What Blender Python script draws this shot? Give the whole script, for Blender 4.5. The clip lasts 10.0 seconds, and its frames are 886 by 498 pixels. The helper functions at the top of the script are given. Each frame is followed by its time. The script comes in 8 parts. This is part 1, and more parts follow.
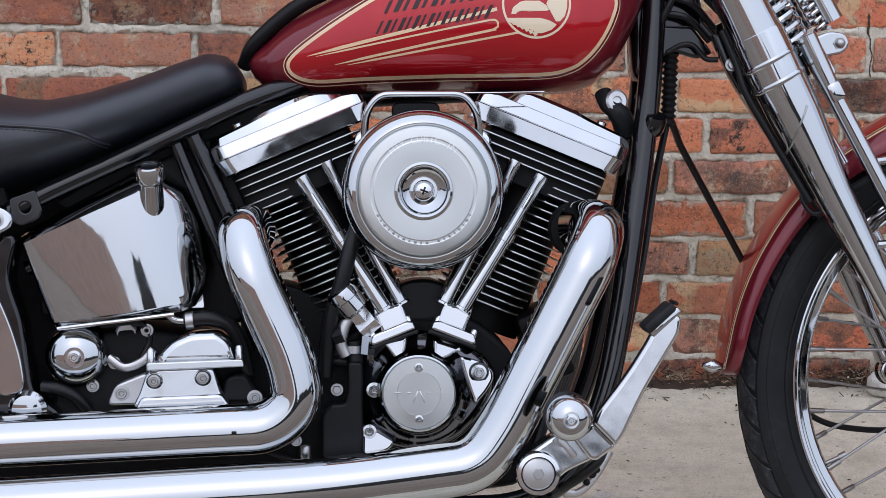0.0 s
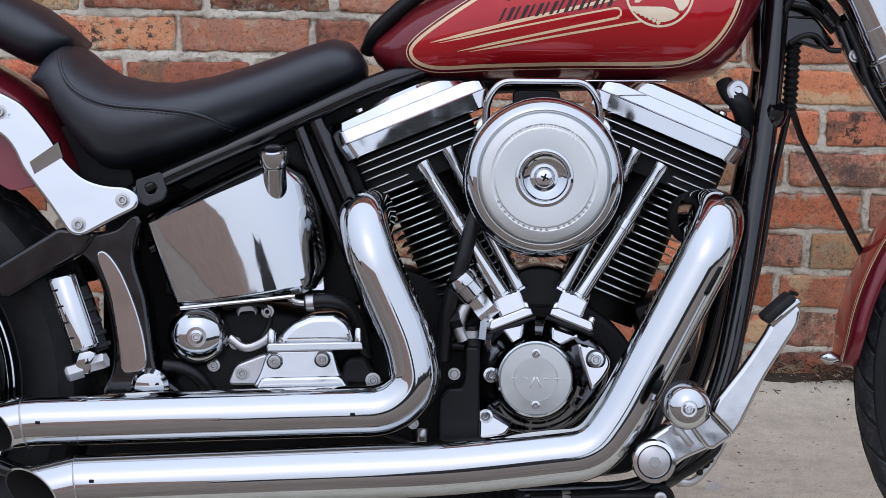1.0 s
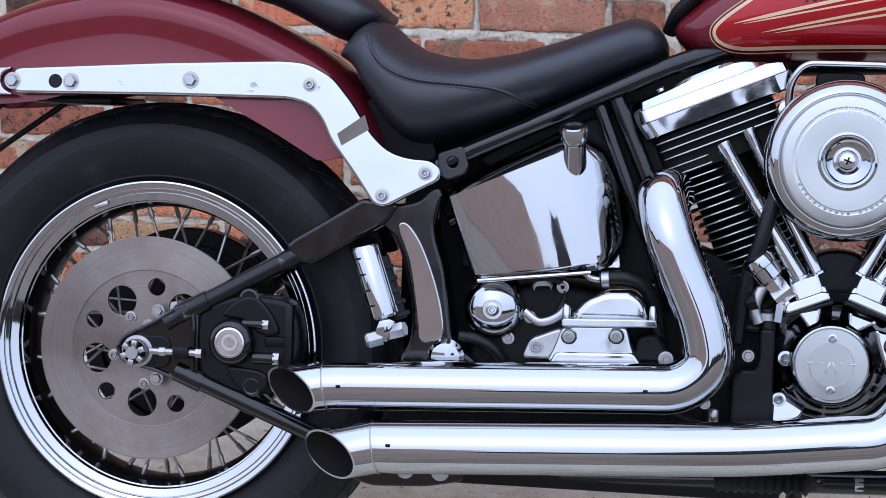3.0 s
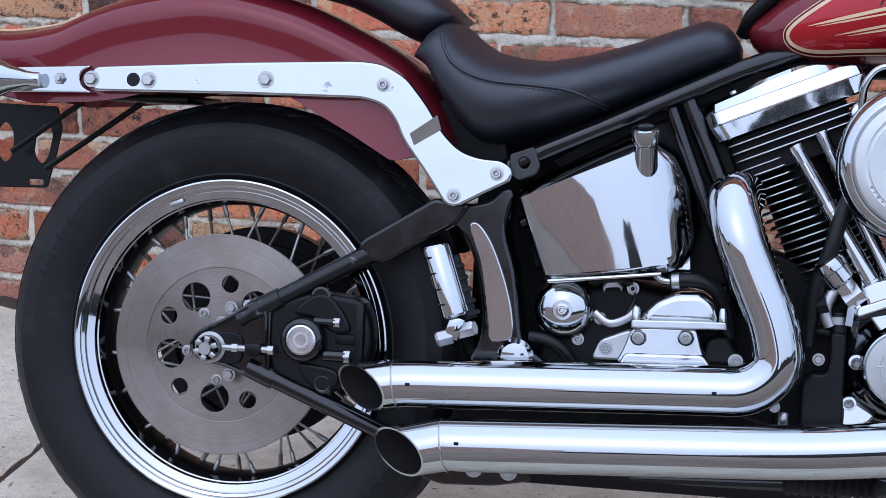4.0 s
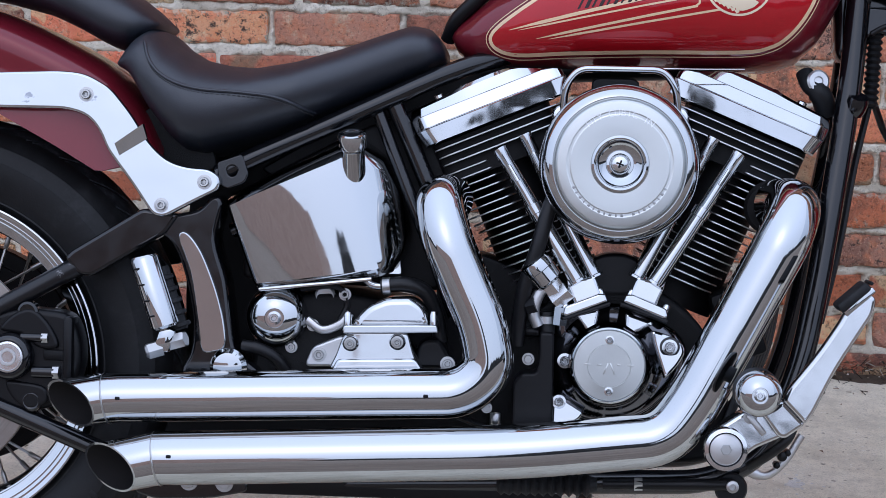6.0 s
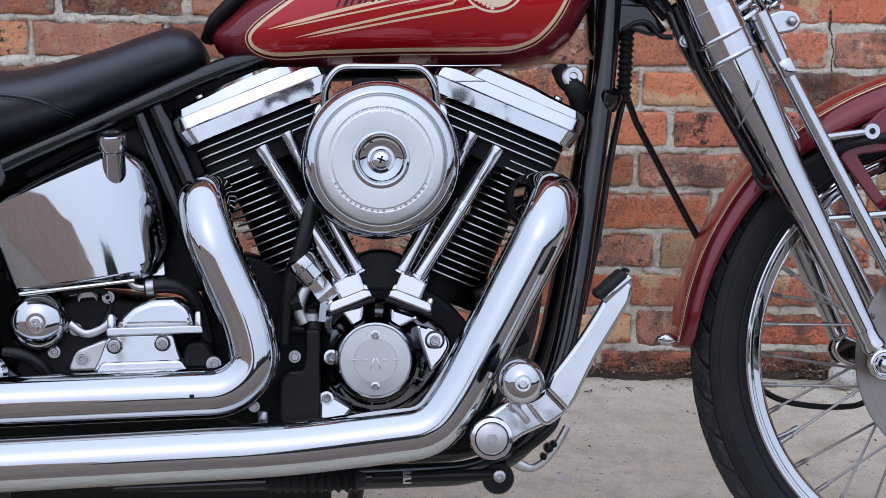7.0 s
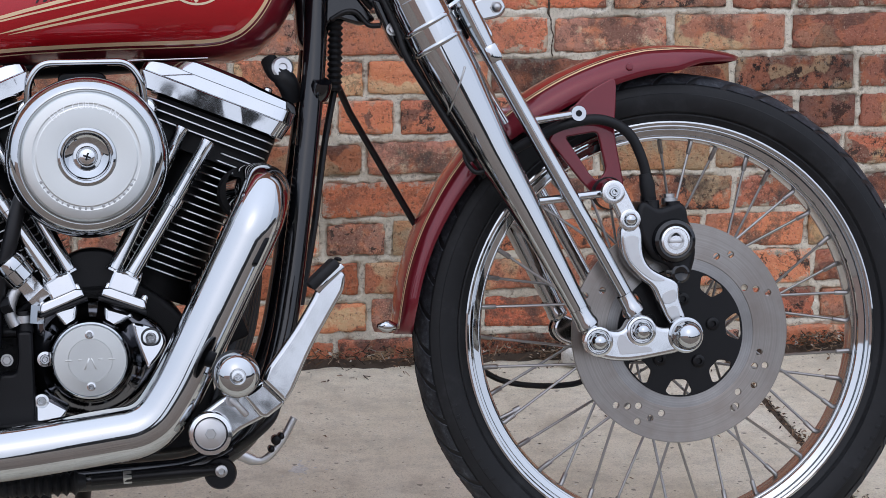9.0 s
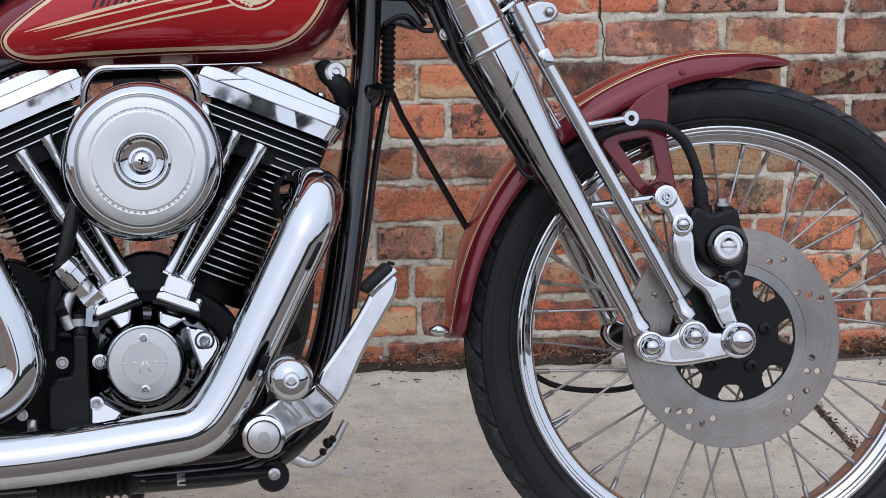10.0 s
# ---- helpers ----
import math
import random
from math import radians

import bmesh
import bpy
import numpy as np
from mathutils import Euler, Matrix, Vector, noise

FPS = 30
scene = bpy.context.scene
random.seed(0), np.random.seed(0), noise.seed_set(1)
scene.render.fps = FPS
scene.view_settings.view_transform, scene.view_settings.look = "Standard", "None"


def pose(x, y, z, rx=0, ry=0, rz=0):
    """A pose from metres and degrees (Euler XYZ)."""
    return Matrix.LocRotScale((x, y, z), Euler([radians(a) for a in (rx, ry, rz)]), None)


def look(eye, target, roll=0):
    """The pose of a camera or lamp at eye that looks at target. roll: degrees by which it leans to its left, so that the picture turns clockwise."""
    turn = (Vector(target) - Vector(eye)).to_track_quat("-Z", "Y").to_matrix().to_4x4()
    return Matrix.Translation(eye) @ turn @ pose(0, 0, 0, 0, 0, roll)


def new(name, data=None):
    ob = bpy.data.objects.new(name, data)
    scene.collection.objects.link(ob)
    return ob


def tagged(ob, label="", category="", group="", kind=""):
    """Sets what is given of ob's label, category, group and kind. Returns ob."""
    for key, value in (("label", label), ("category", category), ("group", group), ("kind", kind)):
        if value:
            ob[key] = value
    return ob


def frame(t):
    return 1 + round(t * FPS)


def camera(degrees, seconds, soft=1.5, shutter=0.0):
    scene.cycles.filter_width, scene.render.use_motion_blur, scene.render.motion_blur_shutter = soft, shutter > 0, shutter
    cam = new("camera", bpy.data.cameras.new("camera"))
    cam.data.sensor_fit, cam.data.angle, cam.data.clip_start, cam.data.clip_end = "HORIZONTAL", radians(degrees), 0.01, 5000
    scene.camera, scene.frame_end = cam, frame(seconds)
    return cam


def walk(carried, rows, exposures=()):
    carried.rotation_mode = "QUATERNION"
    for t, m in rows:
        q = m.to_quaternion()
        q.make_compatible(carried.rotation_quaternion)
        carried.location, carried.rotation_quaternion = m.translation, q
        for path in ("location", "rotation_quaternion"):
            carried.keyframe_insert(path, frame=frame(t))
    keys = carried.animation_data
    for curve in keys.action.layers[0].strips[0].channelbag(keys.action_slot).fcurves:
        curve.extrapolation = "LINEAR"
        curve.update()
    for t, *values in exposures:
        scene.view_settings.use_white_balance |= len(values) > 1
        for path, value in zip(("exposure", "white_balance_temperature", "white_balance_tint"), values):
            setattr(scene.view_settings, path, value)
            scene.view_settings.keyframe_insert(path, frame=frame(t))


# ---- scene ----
cam = camera(26.91, 10.0, 0.4)
# seconds, eye, target, roll
PATH = [
    (0.00, (0.0114, -2.1574, 1.1658), (0.0233, -0.2367, 0.6082), 0.32),
    (0.50, (0.0066, -2.1610, 1.1655), (-0.0202, -0.2422, 0.6022), 0.41),
    (1.00, (-0.0148, -2.1729, 1.1630), (-0.1079, -0.2572, 0.5960), 0.39),
    (1.50, (-0.0271, -2.1809, 1.1573), (-0.2033, -0.2714, 0.5889), 0.34),
    (2.00, (-0.0372, -2.1907, 1.1577), (-0.2884, -0.2916, 0.5827), 0.15),
    (2.50, (-0.0428, -2.1977, 1.1595), (-0.3638, -0.3111, 0.5785), -0.05),
    (3.00, (-0.0447, -2.2008, 1.1577), (-0.4258, -0.3254, 0.5765), -0.30),
    (3.20, (-0.0476, -2.2059, 1.1601), (-0.4456, -0.3343, 0.5779), -0.23),
    (3.57, (-0.0424, -2.2101, 1.1549), (-0.4806, -0.3460, 0.5777), -0.32),
    (3.93, (-0.0297, -2.2135, 1.1446), (-0.4970, -0.3534, 0.5775), -0.40),
    (4.30, (-0.0205, -2.2146, 1.1375), (-0.4902, -0.3529, 0.5774), -0.41),
    (4.50, (-0.0186, -2.2143, 1.1361), (-0.4793, -0.3500, 0.5775), -0.40),
    (5.00, (-0.0028, -2.2109, 1.1354), (-0.4095, -0.3335, 0.5786), -0.21),
    (5.50, (0.0155, -2.2013, 1.1348), (-0.3035, -0.3068, 0.5791), -0.01),
    (5.70, (0.0231, -2.1972, 1.1389), (-0.2556, -0.2972, 0.5800), 0.09),
    (6.07, (0.0312, -2.1963, 1.1291), (-0.1656, -0.2830, 0.5807), 0.32),
    (6.43, (0.0349, -2.2029, 1.1089), (-0.0667, -0.2766, 0.5808), 0.60),
    (6.80, (0.0437, -2.2093, 1.0977), (0.0262, -0.2777, 0.5792), 0.75),
    (7.00, (0.0509, -2.2151, 1.0968), (0.0745, -0.2838, 0.5776), 0.81),
    (7.50, (0.0715, -2.2162, 1.0974), (0.1872, -0.2895, 0.5736), 0.79),
    (8.00, (0.0896, -2.2128, 1.0954), (0.2864, -0.2935, 0.5687), 0.77),
    (8.50, (0.1113, -2.2156, 1.0947), (0.3602, -0.3023, 0.5681), 0.65),
    (9.00, (0.1213, -2.2203, 1.0965), (0.3903, -0.3094, 0.5712), 0.54),
    (9.50, (0.1214, -2.2203, 1.0996), (0.3781, -0.3077, 0.5744), 0.45),
    (10.00, (0.1129, -2.2231, 1.1000), (0.3326, -0.3052, 0.5769), 0.31),
]
walk(cam, [(t, look(eye, target, roll)) for t, eye, target, roll in PATH], [(0, -0.18, 6050, 15), (2, -0.08, 5750, 16), (3, 0.0, 5500, 17), (4.5, -0.12, 5350, 15), (5.5, -0.16, 5450, 16), (7, -0.18, 5750, 16), (8.5, -0.24, 6000, 15), (9.5, -0.14, 6050, 14), (10, -0.13, 6050, 14)])

# ---- sky and sun: a bright overcast day ----
SUN_EL, SUN_AZ = radians(45), radians(190)
world = bpy.data.worlds.new("overcast_sky")
scene.world = world
world.use_nodes = True
wn, wl = world.node_tree.nodes, world.node_tree.links
sky = wn.new("ShaderNodeTexSky")
sky.sky_type, sky.sun_disc = "NISHITA", False
sky.sun_elevation, sky.sun_rotation = SUN_EL, SUN_AZ
sky.air_density, sky.dust_density = 1.0, 4.0
veil = wn.new("ShaderNodeMix")
veil.data_type = "RGBA"
veil.inputs["Factor"].default_value = 0.85
veil.inputs["B"].default_value = (7.1, 7.8, 8.9, 1)
wl.new(sky.outputs[0], veil.inputs["A"])
# an overcast sky grows brighter towards the zenith
rise = wn.new("ShaderNodeTexGradient")
rise.texture_mapping.mapping_x, rise.texture_mapping.mapping_y, rise.texture_mapping.mapping_z = "Z", "Y", "X"
lift = wn.new("ShaderNodeMath")
lift.operation = "MULTIPLY_ADD"
lift.inputs[1].default_value, lift.inputs[2].default_value = 0.75, 0.95
wl.new(rise.outputs["Fac"], lift.inputs[0])
dome = wn.new("ShaderNodeVectorMath")
dome.operation = "SCALE"
wl.new(veil.outputs["Result"], dome.inputs[0])
wl.new(lift.outputs[0], dome.inputs["Scale"])
wl.new(dome.outputs[0], wn["Background"].inputs["Color"])
wn["Background"].inputs["Strength"].default_value = 0.12
sun = new("sun", bpy.data.lights.new("sun", "SUN"))
sun.data.energy, sun.data.angle, sun.data.color = 0.8, radians(150), (1.0, 0.98, 0.95)
sun.matrix_world = look((-1.2, -6.2, 6.6), (0, 0, 0.4))

# ---- mesh helpers ----
V = Vector


def interp(x, pts):
    return float(np.interp(x, [p[0] for p in pts], [p[1] for p in pts]))


def part(name, bm, material, parent=None, label="", angle=38, kind=""):
    """Link a bmesh or a mesh as one object under parent."""
    if isinstance(bm, bmesh.types.BMesh):
        bmesh.ops.recalc_face_normals(bm, faces=bm.faces)
        me = bpy.data.meshes.new(name)
        bm.to_mesh(me)
        bm.free()
    else:
        me = bm
    for m in material if isinstance(material, (list, tuple)) else [material]:
        me.materials.append(m)
    if angle:
        me.shade_smooth()
        me.set_sharp_from_angle(angle=radians(angle))
        if "cap" in me.attributes:
            caps = np.zeros(len(me.polygons), dtype=np.int32)
            me.attributes["cap"].data.foreach_get("value", caps)
            me.polygons.foreach_set("use_smooth", caps == 0)
            me.attributes.remove(me.attributes["cap"])
    ob = new(name, me)
    ob.parent = parent
    return tagged(ob, label, kind=kind)


def again(ob, m=None, parent=None):
    """One more object on the same mesh."""
    o = new(ob.name.split(".")[0], ob.data)
    o.parent = parent or ob.parent
    o.matrix_basis = ob.matrix_basis if m is None else m
    if ob.get("label"):
        o["label"] = ob["label"]
    return o


def smooth_path(pts, n=6, closed=False):
    """Catmull-Rom through points."""
    p = [V(q) for q in pts]
    k = len(p)
    out = []
    for i in range(k if closed else k - 1):
        a, b = p[i], p[(i + 1) % k]
        z = p[i - 1] if i or closed else a * 2 - b
        c = p[(i + 2) % k] if i + 2 < k or closed else b * 2 - a
        for j in range(n):
            t = j / n
            out.append(0.5 * (2 * a + (b - z) * t + (2 * z - 5 * a + 4 * b - c) * t * t + (3 * a - z - 3 * b + c) * t ** 3))
    if not closed:
        out.append(p[-1])
    return out


def rounded(pts, r, n=6):
    """A polyline with its corners rounded by arcs of about radius r."""
    p = [V(q) for q in pts]
    out = [p[0]]
    for i in range(1, len(p) - 1):
        a, b, c = p[i - 1], p[i], p[i + 1]
        u, w = (a - b), (c - b)
        d = min(r, u.length * 0.48, w.length * 0.48)
        s, e = b + u.normalized() * d, b + w.normalized() * d
        for j in range(n + 1):
            t = j / n
            out.append((1 - t) ** 2 * s + 2 * t * (1 - t) * b + t * t * e)
    return out + [p[-1]]


def sweep(path, radius, seg=14, caps=True, closed=False, flat=1.0, bm=None):
    """A tube along a path; radius a number or a list; flat squeezes it along its second axis."""
    bm = bm or bmesh.new()
    p = [V(q) for q in path]
    k = len(p)
    rad = radius if isinstance(radius, (list, tuple)) else [radius] * k
    rings, normal = [], None
    for i in range(k):
        t = (p[(i + 1) % k] - p[i - 1]) if closed else (p[min(i + 1, k - 1)] - p[max(i - 1, 0)])
        t.normalize()
        if normal is None:
            normal = t.cross(V((0.13, 1, 0.05))).normalized()
        normal = (normal - t * normal.dot(t)).normalized()
        bi = t.cross(normal)
        rings.append([bm.verts.new(p[i] + rad[i] * (normal * math.cos(6.28318 * j / seg) + flat * bi * math.sin(6.28318 * j / seg))) for j in range(seg)])
    for i in range(k if closed else k - 1):
        a, b = rings[i], rings[(i + 1) % k]
        for j in range(seg):
            bm.faces.new((a[j], a[(j + 1) % seg], b[(j + 1) % seg], b[j]))
    if caps and not closed:
        bm.faces.new(rings[0])
        bm.faces.new(rings[-1][::-1])
    return bm


def rod(a, b, r, seg=12, bm=None, r2=None):
    return sweep([a, b], [r, r if r2 is None else r2], seg, bm=bm)


def lathe(profile, origin=(0, 0, 0), axis=(0, -1, 0), seg=48, closed=False, bm=None):
    """Revolve (radius, distance along the axis) round an axis through origin."""
    bm = bm or bmesh.new()
    ax = V(axis).normalized()
    u = ax.cross(V((0.0, 0.0, 1.0)) if abs(ax.z) < 0.9 else V((1, 0, 0))).normalized()
    w = ax.cross(u)
    o = V(origin)
    rings = []
    for r, h in profile:
        if r < 1e-6:
            rings.append([bm.verts.new(o + ax * h)])
        else:
            rings.append([bm.verts.new(o + ax * h + r * (u * math.cos(6.28318530718 * j / seg) + w * math.sin(6.28318530718 * j / seg))) for j in range(seg)])
    k = len(rings)
    for i in range(k if closed else k - 1):
        a, b = rings[i], rings[(i + 1) % k]
        for j in range(seg):
            q = [a[j % len(a)], a[(j + 1) % len(a)], b[(j + 1) % len(b)], b[j % len(b)]]
            f = list(dict.fromkeys(q))
            if len(f) > 2:
                bm.faces.new(f)
    return bm


def shape(outline, y0, y1, bevel=0.002, holes=(), res=2):
    """A plate: an outline in x, z with holes, from depth y0 to y1 (y1 nearer the viewer's side or not), edges rounded."""
    cu = bpy.data.curves.new("outline", "CURVE")
    cu.dimensions, cu.fill_mode = "2D", "BOTH"
    cu.extrude, cu.bevel_depth, cu.bevel_resolution, cu.offset = abs(y1 - y0) / 2 - bevel, bevel, res, -bevel
    for line in (outline, *holes):
        sp = cu.splines.new("POLY")
        sp.points.add(len(line) - 1)
        for q, xz in zip(sp.points, line):
            q.co = (xz[0], xz[1], 0, 1)
        sp.use_cyclic_u = True
    ob = new("outline", cu)
    bpy.context.view_layer.update()
    me = bpy.data.meshes.new_from_object(ob.evaluated_get(bpy.context.evaluated_depsgraph_get()))
    bpy.data.objects.remove(ob)
    bpy.data.curves.remove(cu)
    bm = bmesh.new()
    bm.from_mesh(me)
    bpy.data.meshes.remove(me)
    bmesh.ops.remove_doubles(bm, verts=bm.verts, dist=1e-5)
    for v in bm.verts:
        v.co = (v.co.x, (y0 + y1) / 2 - v.co.z, v.co.y)
    bm.normal_update()
    cap = bm.faces.layers.int.new("cap")
    for f in bm.faces:
        f[cap] = int(abs(f.normal.y) > 0.9999)
    return bm


def ring(cx, cz, r, n=24, a0=0.0, a1=360.0):
    full = abs(a1 - a0) > 359
    m = n if full else n - 1
    return [(cx + r * math.cos(radians(a0 + (a1 - a0) * i / m)), cz + r * math.sin(radians(a0 + (a1 - a0) * i / m))) for i in range(n)]


def curve2(pts, n=5, closed=True):
    return [(q.x, q.y) for q in smooth_path([(x, z, 0) for x, z in pts], n, closed)]


def round2(pts, r, n=5):
    """A closed outline with rounded corners."""
    k = len(pts)
    out = []
    for i in range(k):
        a, b, c = (V((*pts[j % k], 0)) for j in (i - 1, i, i + 1))
        u, w = a - b, c - b
        rr = r[i] if isinstance(r, (list, tuple)) else r
        d = min(rr, u.length * 0.49, w.length * 0.49)
        s, e = b + u.normalized() * d, b + w.normalized() * d
        for j in range(n + 1):
            t = j / n
            q = (1 - t) ** 2 * s + 2 * t * (1 - t) * b + t * t * e
            out.append((q.x, q.y))
    return out


def loft(rings, caps=True, bm=None):
    bm = bm or bmesh.new()
    rows = [[bm.verts.new(q) for q in r] for r in rings]
    n = len(rows[0])
    for a, b in zip(rows, rows[1:]):
        for j in range(n):
            bm.faces.new((a[j], a[(j + 1) % n], b[(j + 1) % n], b[j]))
    if caps:
        bm.faces.new(rows[0])
        bm.faces.new(rows[-1][::-1])
    return bm


def sheet(rows, bm=None):
    bm = bm or bmesh.new()
    g = [[bm.verts.new(q) for q in r] for r in rows]
    for a, b in zip(g, g[1:]):
        for j in range(len(a) - 1):
            bm.faces.new((a[j], a[j + 1], b[j + 1], b[j]))
    return bm


def box(c, s, bevel=0.003, m=None, seg=2, bm=None):
    bm2 = bmesh.new()
    bmesh.ops.create_cube(bm2, size=1, matrix=Matrix.Translation(c) @ (m or Matrix()) @ Matrix.Diagonal((*s, 1)))
    if bevel:
        bmesh.ops.bevel(bm2, geom=bm2.edges[:], offset=bevel, segments=seg, affect="EDGES", profile=0.5)
    if bm is None:
        return bm2
    me = bpy.data.meshes.new("tmp")
    bm2.to_mesh(me)
    bm2.free()
    bm.from_mesh(me)
    bpy.data.meshes.remove(me)
    return bm


def join(bm, other):
    me = bpy.data.meshes.new("tmp")
    other.to_mesh(me)
    other.free()
    bm.from_mesh(me)
    bpy.data.meshes.remove(me)
    return bm


def tipped(ob, y, z, degrees):
    """Lean a part's front face upwards about the line at y, z."""
    ob.matrix_basis = pose(0, y, z) @ pose(0, 0, 0, -degrees, 0, 0) @ pose(0, -y, -z)
    return ob


def hexbolt(c, r=0.008, h=0.007, axis=(0, -1, 0), washer=True, bm=None):
    """A hexagon head with a washer and chamfer."""
    bm = bm or bmesh.new()
    if washer:
        lathe([(0, 0), (r * 1.35, 0), (r * 1.4, 0.0008), (r * 1.35, 0.0016), (0, 0.0016)], c, axis, 20, bm=bm)
    lathe([(r, 0.001), (r, h * 0.8), (r * 0.86, h), (0, h)], c, axis, 6, bm=bm)
    return bm


def allen(c, r=0.008, h=0.008, axis=(0, -1, 0), bm=None):
    """A socket-head screw with its hexagon recess."""
    bm = bm or bmesh.new()
    lathe([(r * 1.5, 0), (r * 1.5, 0.0012), (r, 0.0014), (r, h * 0.85), (r * 0.9, h), (r * 0.58, h)], c, axis, 18, bm=bm)
    lathe([(r * 0.58, h), (r * 0.5, h - 0.0005), (r * 0.5, h * 0.35), (0, h * 0.35)], c, axis, 6, bm=bm)
    return bm


def acorn(c, r=0.009, h=0.014, axis=(0, -1, 0), bm=None):
    """A domed cap nut."""
    bm = bm or bmesh.new()
    lathe([(r * 1.25, 0), (r * 1.25, 0.002), (r, 0.002), (r, h * 0.45)], c, axis, 6, bm=bm)
    lathe([(r * 0.95, h * 0.45), (r * 0.8, h * 0.75), (r * 0.45, h * 0.95), (0, h)], c, axis, 16, bm=bm)
    return bm


def coil(a, b, r, wire, turns, seg=8):
    a, b = V(a), V(b)
    t = (b - a).normalized()
    u = t.cross(V((0, 1, 0))).normalized()
    w = t.cross(u)
    n = int(turns * 20)
    return sweep([a + (b - a) * i / n + r * (u * math.cos(6.28318 * i / 20) + w * math.sin(6.28318 * i / 20)) for i in range(n + 1)], wire, seg)

# ---- materials ----
def mat(name, color=(0.5, 0.5, 0.5), rough=0.5, metal=0.0, coat=0.0, spec=0.5):
    m = bpy.data.materials.new(name)
    m.use_nodes = True
    b = m.node_tree.nodes["Principled BSDF"]
    b.inputs["Base Color"].default_value = (*color, 1)
    b.inputs["Roughness"].default_value = rough
    b.inputs["Metallic"].default_value = metal
    b.inputs["Specular IOR Level"].default_value = spec
    b.inputs["Coat Weight"].default_value = coat
    b.inputs["Coat Roughness"].default_value = 0.04
    return m


def nd(m, kind, **inputs):
    n = m.node_tree.nodes.new(kind)
    for k, v in inputs.items():
        n.inputs[k.replace("_", " ")].default_value = v
    return n


def ln(m, a, b):
    m.node_tree.links.new(a, b)


FIXED = set()  # materials whose grain is laid out over the whole place


def noise_of(m, scale, detail=4.0, rough=0.55, stretch=None):
    co = nd(m, "ShaderNodeTexCoord")
    n = nd(m, "ShaderNodeTexNoise", Scale=scale, Detail=detail, Roughness=rough)
    if m.name in FIXED:
        ln(m, nd(m, "ShaderNodeNewGeometry").outputs["Position"], n.inputs["Vector"])
    elif stretch:
        mp = nd(m, "ShaderNodeMapping", Scale=stretch)
        ln(m, co.outputs["Object"], mp.inputs["Vector"])
        ln(m, mp.outputs[0], n.inputs["Vector"])
    else:
        ln(m, co.outputs["Object"], n.inputs["Vector"])
    return n.outputs["Fac"]


def ramp(m, fac, stops):
    r = nd(m, "ShaderNodeValToRGB")
    e = r.color_ramp.elements
    while len(e) < len(stops):
        e.new(0.5)
    for el, (pos, col) in zip(e, stops):
        el.position = pos
        el.color = (*col, 1) if len(col) == 3 else col
    ln(m, fac, r.inputs["Fac"])
    return r.outputs["Color"]


def mixed(m, fac, a, b, blend="MIX"):
    n = nd(m, "ShaderNodeMix")
    n.data_type, n.blend_type = "RGBA", blend
    for sock, v in (("Factor", fac), ("A", a), ("B", b)):
        if isinstance(v, bpy.types.NodeSocket):
            ln(m, v, n.inputs[sock] if sock == "Factor" else n.inputs[6 if sock == "A" else 7])
        elif sock == "Factor":
            n.inputs[0].default_value = v
        else:
            n.inputs[6 if sock == "A" else 7].default_value = (*v, 1)
    return n.outputs[2]


def to(m, sock, value):
    ln(m, value, m.node_tree.nodes["Principled BSDF"].inputs[sock])


def bump(m, height, strength, distance, under=None):
    b = nd(m, "ShaderNodeBump", Strength=strength, Distance=distance)
    ln(m, height, b.inputs["Height"])
    if under:
        ln(m, under, b.inputs["Normal"])
    to(m, "Normal", b.outputs[0])
    return b.outputs[0]


def metal(name, color, rough, spread=0.05, scale=30, wave=0.0, stretch=None):
    """Metal with smudges in its gloss and a faint unevenness."""
    m = mat(name, color, rough, 1.0)
    n = noise_of(m, scale, 5, 0.6, stretch)
    to(m, "Roughness", ramp(m, n, [(0.35, (rough,) * 3), (0.75, (rough + spread,) * 3)]))
    if wave:
        bump(m, noise_of(m, 18, 2), wave, 0.002)
    return m


def round_brush(m, amount):
    """Brushed in rings round the lateral axis: stretches the gloss as turned metal does."""
    t = nd(m, "ShaderNodeTangent")
    t.direction_type, t.axis = "RADIAL", "Y"
    to(m, "Tangent", t.outputs[0])
    m.node_tree.nodes["Principled BSDF"].inputs["Anisotropic"].default_value = amount


CHROME = metal("chrome", (0.51, 0.525, 0.535), 0.025, 0.06, 40, 0.05)
CHROME_PLATE = metal("chrome_plate", (0.56, 0.58, 0.60), 0.03, 0.10, 25, 0.0)
bump(CHROME_PLATE, noise_of(CHROME_PLATE, 8, 2, 0.5), 0.30, 0.008)
to(CHROME_PLATE, "Roughness", ramp(CHROME_PLATE, noise_of(CHROME_PLATE, 9, 6, 0.7, (1, 1, 3)), [(0.42, (0.03,) * 3), (0.58, (0.10,) * 3), (0.72, (0.24,) * 3)]))
plate_mark = noise_of(CHROME_PLATE, 11, 8, 0.62, (1, 1, 1.8))
to(CHROME_PLATE, "Base Color", mixed(CHROME_PLATE, ramp(CHROME_PLATE, plate_mark, [(0.62, (0, 0, 0)), (0.635, (0.7, 0.7, 0.7)), (0.70, (1, 1, 1))]), (0.56, 0.58, 0.60), (0.24, 0.255, 0.29)))
CHROME_CAST = metal("chrome_on_castings", (0.55, 0.565, 0.58), 0.03, 0.08, 40, 0.0)
bump(CHROME_CAST, noise_of(CHROME_CAST, 20, 1, 0.5), 0.22, 0.005)
CHROME_OLD = metal("worn_chrome", (0.66, 0.67, 0.68), 0.08, 0.14, 60, 0.06)
